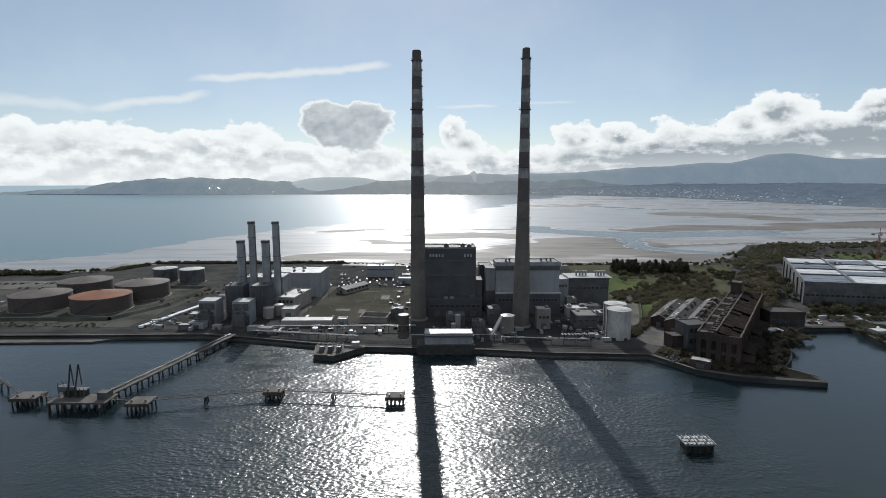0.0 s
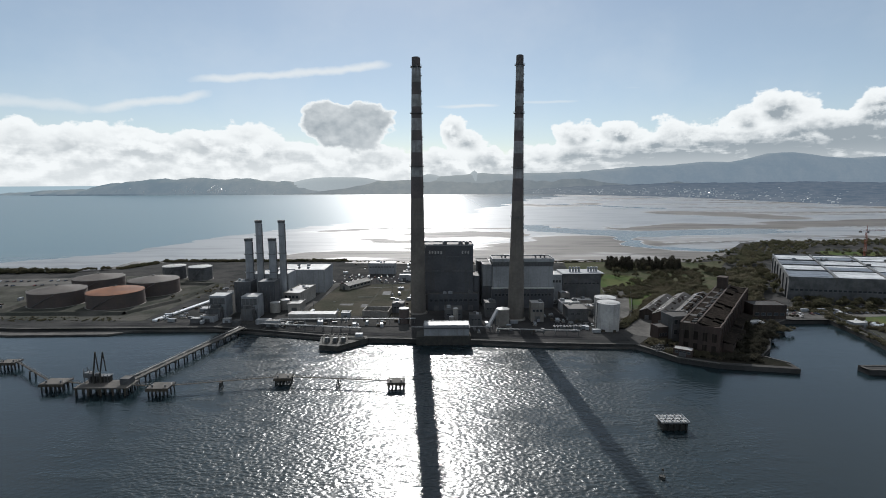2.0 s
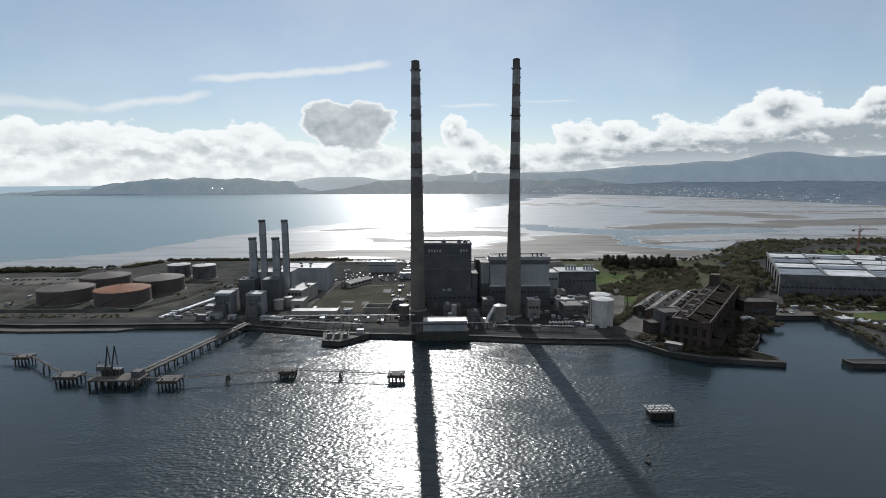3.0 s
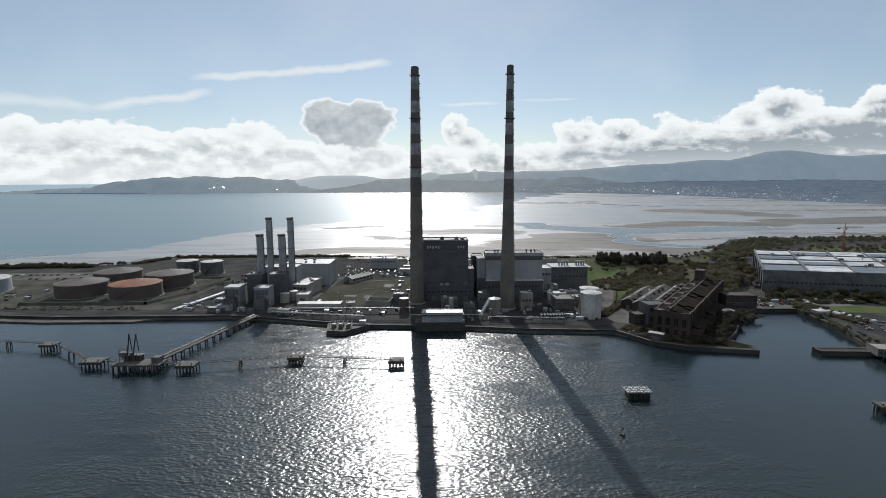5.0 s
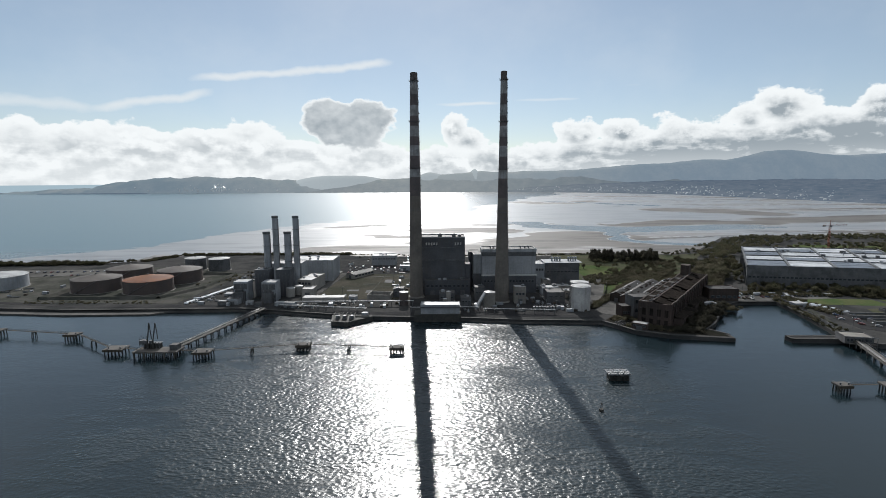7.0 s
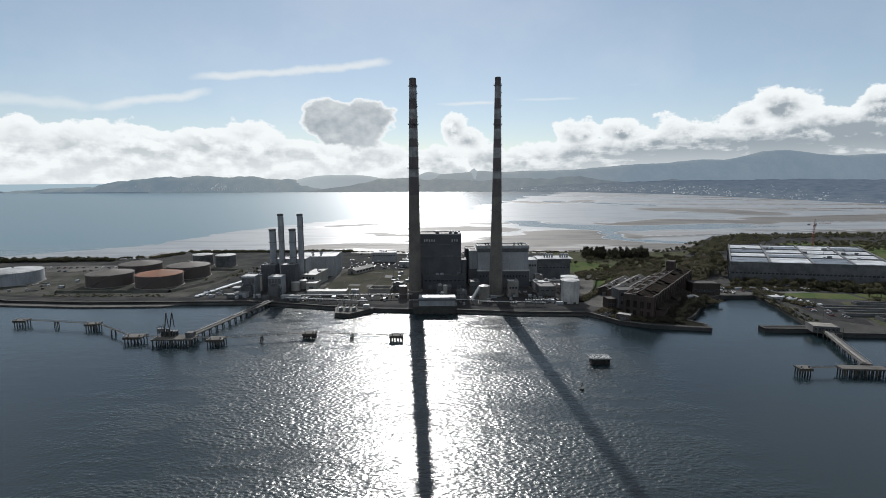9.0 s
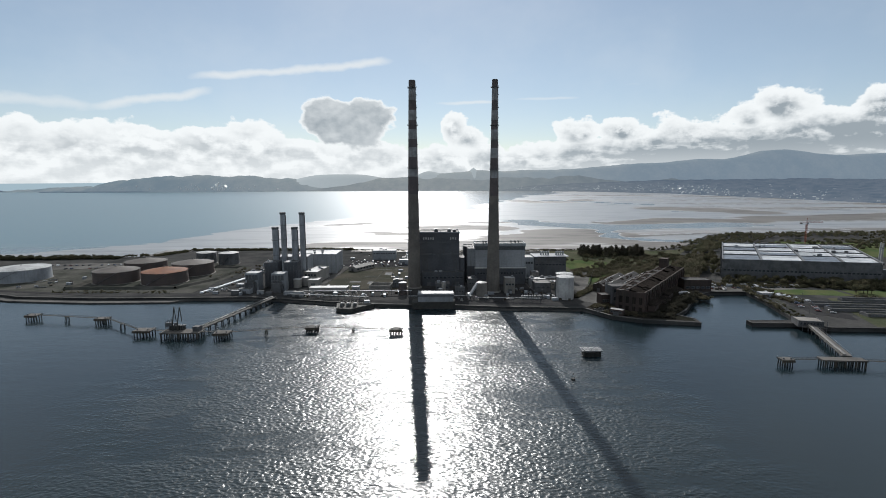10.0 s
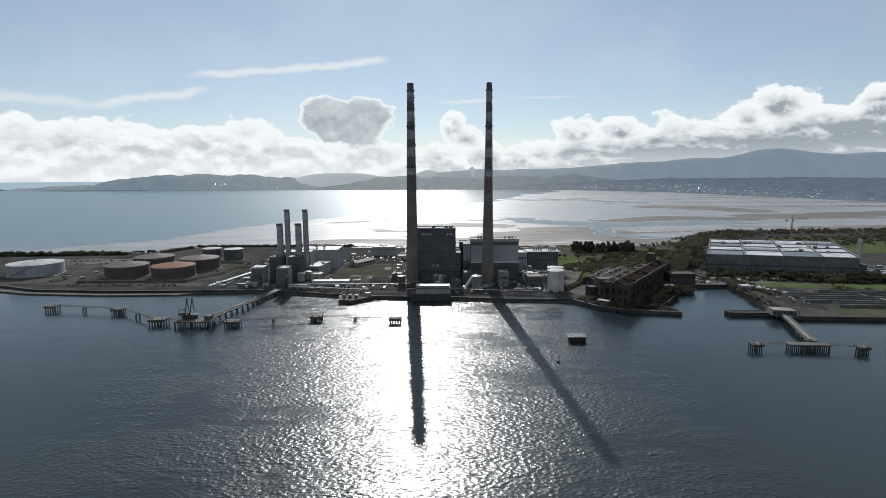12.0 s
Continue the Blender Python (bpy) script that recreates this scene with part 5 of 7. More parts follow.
for i in range(9):
    t = thing("transformer", 103.5 + i * 2.4, -88, G, "grey transformer bay with pale cooling fins", "transformer", "quayside transformers")
    part("tank", box(B(), -0.8, 0.8, -1.6, 1.6, -0.1, 3.0), M_STEEL, t)
    for k in range(3):
        part("cooling_fin", box(B(), -0.7 + k * 0.55, -0.5 + k * 0.55, -2.2, -1.62, 0.5, 2.8), M_CLAD, t)
    part("bushing", cyl(B(), 0, 0.4, 3.0, 4.6, 0.22, 0.12, 8), M_CLAD, t)
# dosing tank with its sloping conveyor
t = thing("dosing_tank", 66.5, -74, G, "white round dosing tank with a domed top", "tank")
part("shell", cyl(B(), 0, 0, -0.2, 13, 5.0, None, 28), M_CONC, t)
part("dome", cyl(B(), 0, 0, 13, 13.5, 5.2, 3.4, 28, 0.9), M_ROOFLT, t)
t = thing("conveyor", 58, -84, G, "sloping enclosed conveyor up to the dosing tank", "conveyor")
part("gallery", beam(B(), (-4.5, -6, 2.0), (3.6, 6.0, 11.5), 2.2, 2.2), M_CLAD, t)
for k in (0.15, 0.5, 0.85):
    part("leg", rod(B(), (-4.5 + 8.1 * k, -6 + 12 * k, -0.2), (-4.5 + 8.1 * k, -6 + 12 * k, 2.1 + 9.5 * k), 0.25, 6), M_STEEL, t)
t = thing("oil_day_tank", -10, -66, G, "brown round day tank with a pale top", "tank")
part("shell", cyl(B(), 0, 0, -0.2, 11.5, 4.0, None, 28), M_TANKDK, t)
part("roof", cyl(B(), 0, 0, 11.5, 11.9, 4.2, 4.0, 28, 0.6), M_ROOFLT, t)
for x, y, h in ((30, -76, 14), (27, -78, 8)):
    t = thing("lime_silo", x, y, G, "narrow grey silo in the dark yard", "silo", "yard silos")
    part("shell", cyl(B(), 0, 0, -0.2, h, 2.0, None, 20), M_CONC, t)
    part("cap", cyl(B(), 0, 0, h, h + 0.3, 2.1, 1.5, 20, 0.6), M_ROOFLT, t)

# open concrete basin on the field
t = thing("settling_basin", -34, -40, G, "square open concrete basin with dark inside", "basin", rz=-6)
for q in ((-11, 11, -8, -7.2), (-11, 11, 7.2, 8), (-11, -10.2, -7.2, 7.2), (10.2, 11, -7.2, 7.2)):
    part("wall", box(B(), *q, -0.2, 5.0), M_CONC, t)
part("floor", box(B(), -10.2, 10.2, -7.2, 7.2, -0.2, 0.6), M_WEED, t)

# the outfall block that stands out from the quay
t = thing("outfall_block", -50, -112, 0, "dark concrete outfall block with steel screens on top", "quay block")
part("base", prism(B(), [(-17, 9), (-14, -10), (-1, -13), (17, 5), (16, 9)], -4, 5.2), M_WEED, t)
bm = B()
for i in range(6):
    for y in (-6, 1):
        x = -12.5 + i * 3.2
        rod(bm, (x, y, 5.2), (x, y, 9.6), 0.16, 5)
for y in (-6, 1):
    rod(bm, (-12.8, y, 9.6), (3.8, y, 9.6), 0.2, 5)
for i in range(6):
    x = -12.5 + i * 3.2
    rod(bm, (x, -6, 9.6), (x, 1, 9.6), 0.16, 5)
part("screen_frame", bm, M_CONC, t, "pale steel screen frame")
for x in (-10, -4.5, 1):
    part("screen_housing", box(B(), x - 1.7, x + 1.7, -4.5, -0.5, 5.2, 8.2, 0.85), M_STEEL, t)
part("parapet", box(B(), 3, 15, 3.0, 3.5, 5.2, 6.4), M_CONC, t)
part("hut", box(B(), 8, 13, 4.2, 8.2, 5.2, 8.2), M_CLAD, t)


def pipe_bridge(x0, x1, y, z, label, pipes=4, span=9.0, slope=0.0):
    L = x1 - x0
    t = thing("pipe_bridge", x0, y, G, label, "pipe rack", "pipe bridges", math.degrees(math.atan2(slope, L)))
    n = max(2, int(L / span))
    for i in range(n + 1):
        x = L * i / n
        bm = B()
        for s in (-1.3, 1.3):
            box(bm, x - 0.16, x + 0.16, s - 0.16, s + 0.16, -0.2, z - G)
        box(bm, x - 0.16, x + 0.16, -1.6, 1.6, z - G, z - G + 0.3)
        part("portal", bm, M_STEEL, t)
    for k in range(pipes):
        yy = -1.3 + 2.6 * k / max(1, pipes - 1)
        part("pipe", rod(B(), (-1, yy, z - G + 0.6), (L + 1, yy, z - G + 0.6), 0.22 + 0.08 * (k % 2), 8), M_ROOFLT if k % 2 else M_STEEL, t)
    return t


pipe_bridge(-106, -2, -69, 8.2, "long steel pipe bridge along the quay road", 5)
pipe_bridge(-118, -40, -78, 7.5, "low steel pipe rack near the quay edge", 4, 7.0, -14)
pipe_bridge(-2, 55, -92, 8.0, "low steel pipe rack in front of the halls", 3, 8.0)
pipe_bridge(60, 118, -96, 7.5, "low steel pipe rack near the quay edge", 3, 8.0, -6)
# the bright covered pipeway beside the stacks
t = thing("pipeway", -209, -58, G, "bright white covered pipeway across the tank farm", "pipeway", rz=math.degrees(math.atan2(74, 17)))
part("cover", box(B(), -1, 86, -2.1, 2.1, 0.4, 1.7, 0.99), M_SHEEN, t)
for i in range(10):
    part("support", box(B(), 3 + i * 7.6, 3.8 + i * 7.6, -1.4, 1.4, -0.2, 0.4), M_CONC, t)
# bunds of the tank farm
for pts in ([(-360, -34), (-248, -34)], [(-248, -34), (-226, 12)], [(-226, 12), (-222, 88)], [(-302, 28), (-302, 84)], [(-360, 34), (-302, 31)], [(-360, -34), (-362, 60)], [(-222, 88), (-330, 94)]):
    t = thing("earth_bund", pts[0][0], pts[0][1], G, "low grassy earth bund round oil tanks", "bund", "tank bunds", math.degrees(math.atan2(pts[1][1] - pts[0][1], pts[1][0] - pts[0][0])))
    L = math.dist(*pts)
    bm = B()
    n = int(L / 4)
    rows_ = []
    for i in range(n + 1):
        k = L * i / n
        rows_.append([bm.verts.new((k, w + noise.noise((k / 6, w, L)) * 0.4, zz + (noise.noise((k / 5, w * 3, L)) * 0.35 if zz > 0 else 0))) for w, zz in ((-4, -0.2), (-1.3, 2.3), (1.3, 2.3), (4, -0.2))])
    for a, b in zip(rows_, rows_[1:]):
        for j in range(3):
            bm.faces.new((a[j], b[j], b[j + 1], a[j + 1]))
    part("bank", bm, M_SCRUB, t)
rnd = random.Random(5)
for i, (x, y) in enumerate(((-172, -34), (-182, -24), (-166, -58), (-174, -62), (-188, 40), (-176, 52), (-190, 70), (-172, 76), (-196, 96), (-178, 104), (-160, 100), (-150, -62), (-140, -68), (-120, -66), (-110, -74))):
    w, d, h = rnd.uniform(5, 12), rnd.uniform(4, 8), rnd.uniform(2.6, 5)
    block("site_cabin", x - w / 2, x + w / 2, y - d / 2, y + d / 2, h, M_CLAD if i % 3 else M_DARKCONC, M_ROOFLT if i % 2 else M_ROOFDK, "small flat-roofed site cabin among pipework", "cabin", "site cabins", parapet=0.15, door=1, rz=rnd.uniform(-8, 8))


def lamp_post(x, y, h=10):
    t = thing("street_lamp", x, y, G, "grey steel lighting column in the yard", "street lamp", "yard lamps")
    part("pole", cyl(B(), 0, 0, -0.2, h, 0.14, 0.09, 8), M_STEEL, t)
    bm = B()
    box(bm, -1.1, 1.1, -0.18, 0.18, h, h + 0.22)
    part("lantern", bm, M_STEEL, t)


for x, y in ((-92, -20), (-88, 40), (-50, 90), (-12, 90), (-60, 100), (-30, 60), (-70, -40), (-20, -50), (164, 10), (172, 60), (180, 110), (-150, -66), (60, -100), (120, -100), (310, -44), (350, -40), (345, -120), (330, -150)):
    lamp_post(x, y, 11)

# ---- the old brick power station ----
RZ = math.degrees(math.atan2(95, 72))  # its long axis runs back from the quay


def brick_range(x, y, w, L, h, rise, label, name="old_works", windows=10):
    """A gabled brick range; x, y: the middle of its front gable, L back along its axis."""
    a = radians(RZ)
    cx, cy = x + math.cos(a) * L / 2, y + math.sin(a) * L / 2
    t = shed(name, cx, cy, w, L, h, rise, M_BRICK, M_SLATE, label, RZ - 90, "old brick ranges", windows=windows, category="ruin")
    rnd = random.Random(int(w * 10 + L))
    X = w / 2
    for k in range(int(L / 3.2)):
        side, f0 = rnd.choice((-1, 1)), rnd.uniform(0.05, 0.6)
        f1 = min(0.96, f0 + rnd.uniform(0.15, 0.5))
        y0 = -L / 2 + 1 + rnd.uniform(0, L - 7)
        y1 = y0 + rnd.choice((0.5, 0.8, 2.4, 3.6, 5.0))
        bm = B()
        lo = [bm.verts.new((side * X * (1 - f), y, h + rise * f + 0.2)) for f, y in ((f0, y0), (f1, y0), (f1, y1), (f0, y1))]
        hi = [bm.verts.new(v.co + Vector((0, 0, 0.16 + 0.01 * (k % 7)))) for v in lo]
        bm.faces.new(lo[::-1])
        bm.faces.new(hi)
        for i in range(4):
            bm.faces.new((lo[i], lo[(i + 1) % 4], hi[(i + 1) % 4], hi[i]))
        bmesh.ops.recalc_face_normals(bm, faces=bm.faces)
        # bright white strips stand in for sun glints, dark ones for lost slates
        part("roof_patch", bm, M_SHEEN if (y1 - y0 < 1 and rnd.random() < 0.7) else M_OLDROOF, t)
    return t


brick_range(194.7, -90.8, 14, 100, 8.5, 3.0, "long derelict brick turbine house with a broken slate roof")
a = radians(RZ)
t = thing("old_boiler_house", 185, -140, G, "huge roofless brick boiler house, dark and derelict", "ruin", "", RZ - 90)
OW, OL, OH = 24.0, 148.0, 18.5
EAST = OW / 2
GLAZED = -1.0  # the wall between the open western bay and the roofed eastern bay


def broken_wall(x0, x1, y0, y1, top, seed, steps=14):
    """A brick wall with a worn, uneven top; it runs along its longer side."""
    rnd = random.Random(seed)
    bm = B()
    along_y = (y1 - y0) > (x1 - x0)
    rows_ = []
    for k in range(steps + 1):
        f = k / steps
        z = top + rnd.choice((0, 0, 0.2, -0.5, -0.25)) * (0 < k < steps)
        if along_y:
            y = y0 + (y1 - y0) * f
            ring = ((x0, y, -0.3), (x1, y, -0.3), (x1, y, z), (x0, y, z))
        else:
            x = x0 + (x1 - x0) * f
            ring = ((x, y1, -0.3), (x, y0, -0.3), (x, y0, z), (x, y1, z))
        rows_.append([bm.verts.new(p) for p in ring])
    for p, q in zip(rows_, rows_[1:]):
        for n in range(4):
            bm.faces.new((p[n], p[(n + 1) % 4], q[(n + 1) % 4], q[n]))
    bm.faces.new(rows_[0][::-1])
    bm.faces.new(rows_[-1])
    bmesh.ops.recalc_face_normals(bm, faces=bm.faces)
    return bm


part("gable_wall", broken_wall(-EAST, EAST, 0, 0.9, OH, 1, 9), M_BRICK, t)
part("gable_wall", broken_wall(-EAST, EAST, OL - 0.9, OL, OH, 2, 9), M_BRICK, t)
part("wall", broken_wall(-EAST, -EAST + 0.9, 0.9, OL - 0.9, OH, 3, 30), M_BRICK, t)
part("wall", broken_wall(EAST - 0.9, EAST, 0.9, OL - 0.9, OH, 4, 30), M_BRICK, t)
part("inner_wall", broken_wall(GLAZED - 1.0, GLAZED, 0.9, OL - 0.9, OH + 1.6, 5, 40), M_BRICK, t)
rnd = random.Random(41)
for k in range(36):
    # sheets of the low sloping roof, uneven, slipped, some gone
    y0 = 0.9 + k * 4.05
    for n, (xa, xb) in enumerate(((GLAZED, 5.2), (5.2, EAST - 0.9))):
        if rnd.random() < 0.16:
            continue
        dz = rnd.uniform(-0.2, 0.06)
        za, zb = OH + 1.0 - 0.22 * (xa - GLAZED), OH + 1.0 - 0.22 * (xb - GLAZED)
        bm = B()
        lo = [bm.verts.new(p) for p in ((xa, y0, za + dz), (xb + 0.1, y0, zb + dz * 0.4), (xb + 0.1, y0 + 3.9, zb + dz * 0.4), (xa, y0 + 3.9, za + dz * 0.8))]
        hi = [bm.verts.new(v.co + Vector((0, 0, 0.3))) for v in lo]
        bm.faces.new(lo[::-1])
        bm.faces.new(hi)
        for i in range(4):
            bm.faces.new((lo[i], lo[(i + 1) % 4], hi[(i + 1) % 4], hi[i]))
        part("roof_sheet", bm, M_OLDROOF, t)
part("floor", box(B(), -EAST + 0.9, GLAZED - 1.0, 0.9, OL - 0.9, -0.2, 8.0), M_EARTH, t)
for k in range(26):
    y = 4 + k * 5.6
    part("roof_beam", box(B(), -6.4, GLAZED - 1.0, y - 0.4, y + 0.4, OH - 1.2, OH - 0.3), M_DARKCONC if k % 3 else M_BRICK, t)
    if rnd.random() < 0.45:
        part("roof_slab", box(B(), -6.4, -6.4 + rnd.uniform(0.6, 2.2), y + 0.4, y + rnd.uniform(2.4, 4.6), OH - 1.0, OH - 0.6), M_SLATE, t)
    part("flat_roof", box(B(), -EAST + 0.9, -6.45, y - 2.75, y + 2.75, OH - 1.1, OH - 0.75 + 0.08 * (k % 3)), M_OLDROOF if k % 4 else M_SLATE, t)
for k in range(17):
    # blind arches between brick piers on the side towards the basin
    y = 4.0 + k * 8.7
    part("bracing_pier", box(B(), EAST, EAST + 0.8, y, y + 1.5, -0.3, OH - rnd.uniform(0.4, 1.6), 0.94), M_BRICK, t)
    part("boarded_window", box(B(), EAST - 0.05, EAST + 0.12, y + 3.0, y + 7.0, 6.5, OH - 4.0), M_OLDROOF, t)
    if k % 2:
        part("boarded_window", box(B(), EAST - 0.05, EAST + 0.12, y + 3.4, y + 6.4, 1.0, 4.6), M_OLDROOF, t)
for k in range(4):
    x = -EAST + 3.2 + k * 5.4
    part("boarded_window", box(B(), x, x + 2.6, -0.12, 0.05, 8.0, 13.5), M_OLDROOF, t)
    part("boarded_window", box(B(), x, x + 2.6, -0.12, 0.05, 2.0, 5.6), M_OLDROOF, t)
part("stair_tower", box(B(), -EAST + 1.5, -EAST + 9, OL - 12, OL - 2, OH - 0.6, OH + 9), M_BRICK, t)
part("brick_buttress", box(B(), -EAST + 1, -EAST + 3, -1.2, 0.0, -0.3, OH - 5), M_BRICK, t)
for y0, y1, w, h in ((6, 26, 7.0, 7.0), (27, 52, 9.0, 5.2), (56, 74, 6.0, 6.4), (80, 104, 8.0, 4.6)):
    part("lean_to", box(B(), EAST + 0.9, EAST + w, y0, y1, -0.3, h), M_BRICK, t)
    bm = B()
    lo = [bm.verts.new(p) for p in ((EAST + 0.9, y0 - 0.3, h + 1.6), (EAST + w + 0.4, y0 - 0.3, h), (EAST + w + 0.4, y1 + 0.3, h), (EAST + 0.9, y1 + 0.3, h + 1.6))]
    hi = [bm.verts.new(v.co + Vector((0, 0, 0.25))) for v in lo]
    bm.faces.new(lo[::-1])
    bm.faces.new(hi)
    for i in range(4):
        bm.faces.new((lo[i], lo[(i + 1) % 4], hi[(i + 1) % 4], hi[i]))
    part("lean_to_roof", bm, M_OLDROOF, t)
brick_range(187.7, -76.9, 12.4, 84, 8.0, 2.8, "derelict brick range with missing slates", windows=7)
brick_range(183.7, -61.3, 11.4, 66, 6.6, 2.6, "low derelict brick range with patched pale roof", windows=7)
block("old_engine_house", 177, 193, -116, -102, 17, M_DARKCONC, M_SLATE, "square derelict grey engine house with a flat roof", "ruin", parapet=0.6, windows=((5, 8, 4), (12, 15, 4)), rz=8)
block("old_annex", 169, 176.5, -114, -104, 9, M_BRICK, M_SLATE, "low derelict brick annex with small windows", "ruin", parapet=0.4, windows=((3, 5, 3),), rz=8)
block("old_pump_house", 167.5, 178.5, -148, -141, 4.2, M_BRICK, M_ROOFLT, "low brick pump house with a pale flat roof", "ruin", parapet=0.3, door=1, windows=((2, 3.2, 4),), rz=-34)
block("basin_warehouse", 270, 296, -62, -46, 11, M_BRICK, M_SLATE, "plain brick warehouse at the head of the basin", "ruin", parapet=0.5, windows=((3, 5, 5),), rz=-4)
for k in range(6):
    a = radians(RZ)
    t = thing("roof_monitor", 194.7 + math.cos(a) * (10 + 15.5 * k), -90.8 + math.sin(a) * (10 + 15.5 * k), G + 10.8, "broken glazed roof monitor on the turbine house", "roof monitor", "roof monitors", RZ - 90)
    part("frame", box(B(), -2.6, 2.6, -5.0, 5.0, -1.2, 1.1, 0.7), M_OLDROOF, t)
    part("glazing", box(B(), -2.5, -2.0, -4.0, 4.0, 0.1, 0.7), M_GLASS, t)
block("basin_shed", 252, 262, -88, -80, 4.5, M_CLAD, M_ROOFLT, "small pale shed on the basin wall", "shed", parapet=0.2, door=1)
rnd = random.Random(9)
for i in range(9):
    t = thing("rubble_heap", rnd.uniform(160, 170), rnd.uniform(-140, -118) , G, "heap of broken concrete and timber", "rubble", "rubble heaps")
    for k in range(9):
        x, y, s = rnd.gauss(0, 1.2), rnd.gauss(0, 1.0), rnd.uniform(0.4, 1.2)
        part("broken_slab", box(B(), x - s, x + s, y - s * 0.7, y + s * 0.7, -0.2, rnd.uniform(0.4, 1.6), 0.6), M_DARKCONC if (i + k) % 3 == 0 else M_EARTH, t)

# ---- treatment works: the long shed with roof bays ----
WU, WV = Vector((150, -34, 0)).normalized(), Vector((84, 151, 0)).normalized()
WO = Vector((344, 6, 0))


def wq(bm, u0, u1, v0, v1, z0, z1):
    pts = [WU * u + WV * v for u, v in ((u0, v0), (u1, v0), (u1, v1), (u0, v1))]
    return prism(bm, [(p.x, p.y) for p in pts], z0, z1)


t = thing("treatment_hall", WO.x, WO.y, G, "long grey treatment hall with white and blue roof bays", "industrial building")
part("wall", wq(B(), 0, 156, 0, 168, -0.3, 19.6), M_STEEL, t)
part("base_course", wq(B(), -0.3, 156.3, -0.3, 0.0 - 0.02, -0.3, 8.2), M_STEEL, t, "darker blue-grey lower wall")
for i in range(39):
    part("louvre", wq(B(), 2 + i * 3.95, 4.6 + i * 3.95, -0.45, -0.05, 8.6, 10.2), M_GLASS, t)
U = [0, 40, 82, 120, 156]
V = [0, 46, 84, 122, 168]
rnd = random.Random(3)
for i in range(4):
    for j in range(4):
        u0, u1, v0, v1 = U[i] + 1.6, U[i + 1] - 1.6, V[j] + 1.2, V[j + 1] - 1.2
        white = (i + j) % 2 == 1 or (i, j) in ((3, 1), (2, 2))
        slats = 4
        for k in range(slats):
            a, b = v0 + (v1 - v0) * k / slats, v0 + (v1 - v0) * (k + 1) / slats - 0.25
            part("roof_panel", wq(B(), u0, u1, a, b, 19.6, 20.5 + 0.12 * ((k + i) % 3)), M_ROOFSHEET if white or k == 3 and j % 2 else M_BLUE, t, "white roof sheeting" if white else "blue-grey roof sheeting")
for i in range(5):
    part("roof_kerb", wq(B(), U[i] - (0.4 if i in (0, 4) else 1.0), U[i] + 1.0, 0, 168, 19.6, 21.8), M_STEEL, t)
for j in range(5):
    part("roof_kerb", wq(B(), 1.0, 155, V[j] - 0.5 + (0.5 if j == 0 else 0), V[j] + 0.7, 19.6, 21.6), M_STEEL, t)
for k in range(16):
    u, v = rnd.uniform(8, 148), rnd.choice(V[1:4]) + rnd.uniform(-4, 4)
    s = rnd.uniform(0.6, 1.5)
    part("roof_unit", wq(B(), u - s * 1.6, u + s * 1.6, v - s, v + s, 21.0, 22.4 + s), M_STEEL if k % 2 else M_CLAD, t)
bm = B()
for k in range(3):
    for u in (103 + k * 11, ):
        rod(bm, WU * u + WV * 84 + Vector((0, 0, 21)), WU * u + WV * 84 + Vector((0, 0, 27)), 0.3, 6)
rod(bm, WU * 103 + WV * 84 + Vector((0, 0, 27)), WU * 125 + WV * 84 + Vector((0, 0, 27)), 0.3, 6)
part("gantry", bm, M_CLAD, t)
for k in range(6):
    part("buttress", wq(B(), -1.2, -0.02, 12 + k * 28, 14 + k * 28, -0.3, 19), M_STEEL, t)

for x, y, h in ((529, 14, 38), (533.5, 16, 37)):
    s = thing("vent_stack", x, y, G, "slim pale vent stack at the treatment works", "stack", "vent stacks")
    part("shaft", cyl(B(), 0, 0, -0.2, h, 1.0, 0.9, 16), M_TANKWH, s)
    part("collar", cyl(B(), 0, 0, h - 6, h - 5.4, 1.5, None, 16), M_STEEL, s)
rnd = random.Random(12)
for k in range(16):
    x, y = 512 + rnd.uniform(0, 60), -36 + rnd.uniform(0, 50)
    h = rnd.uniform(3, 11)
    block("process_unit", x - 3, x + 3, y - 2.5, y + 2.5, h, M_CLAD if k % 2 else M_STEEL, M_ROOFLT, "small pale process unit with pipework", "plant unit", "process units", parapet=0.15, rz=-12)
for k in range(4):
    t = thing("covered_walkway", 514 + k * 6, -44 + k * 15, G, "raised pale pipe gantry at the treatment works", "gantry", "works gantries", -12)
    part("deck", box(B(), 0, 48, -0.9, 0.9, 6.5, 7.4), M_TANKWH, t)
    for i in range(7):
        part("leg", box(B(), 1 + i * 7.5, 1.5 + i * 7.5, -0.8, 0.8, -0.2, 6.5), M_STEEL, t)
# long open settling tanks
for k, (x, y, L, w) in enumerate(((352, -118, 150, 10), (356, -136, 150, 10), (372, -154, 140, 10), (392, -104, 160, 7), (500, -130, 160, 12), (505, -152, 160, 12))):
    t = thing("settling_tank", x, y, G, "long open settling tank with concrete walls", "basin", "settling tanks", -6)
    for q in ((0, L, -w / 2, -w / 2 + 0.8), (0, L, w / 2 - 0.8, w / 2), (0, 0.8, -w / 2 + 0.8, w / 2 - 0.8), (L - 0.8, L, -w / 2 + 0.8, w / 2 - 0.8)):
        part("wall", box(B(), *q, -0.2, 2.6), M_DARKCONC, t)
    part("water_surface", box(B(), 0.8, L - 0.8, -w / 2 + 0.8, w / 2 - 0.8, -0.2, 1.4), M_SCRUB, t)
    part("walkway", box(B(), L * 0.45, L * 0.45 + 1.4, -w / 2, w / 2, 2.6, 2.9), M_CONC, t)
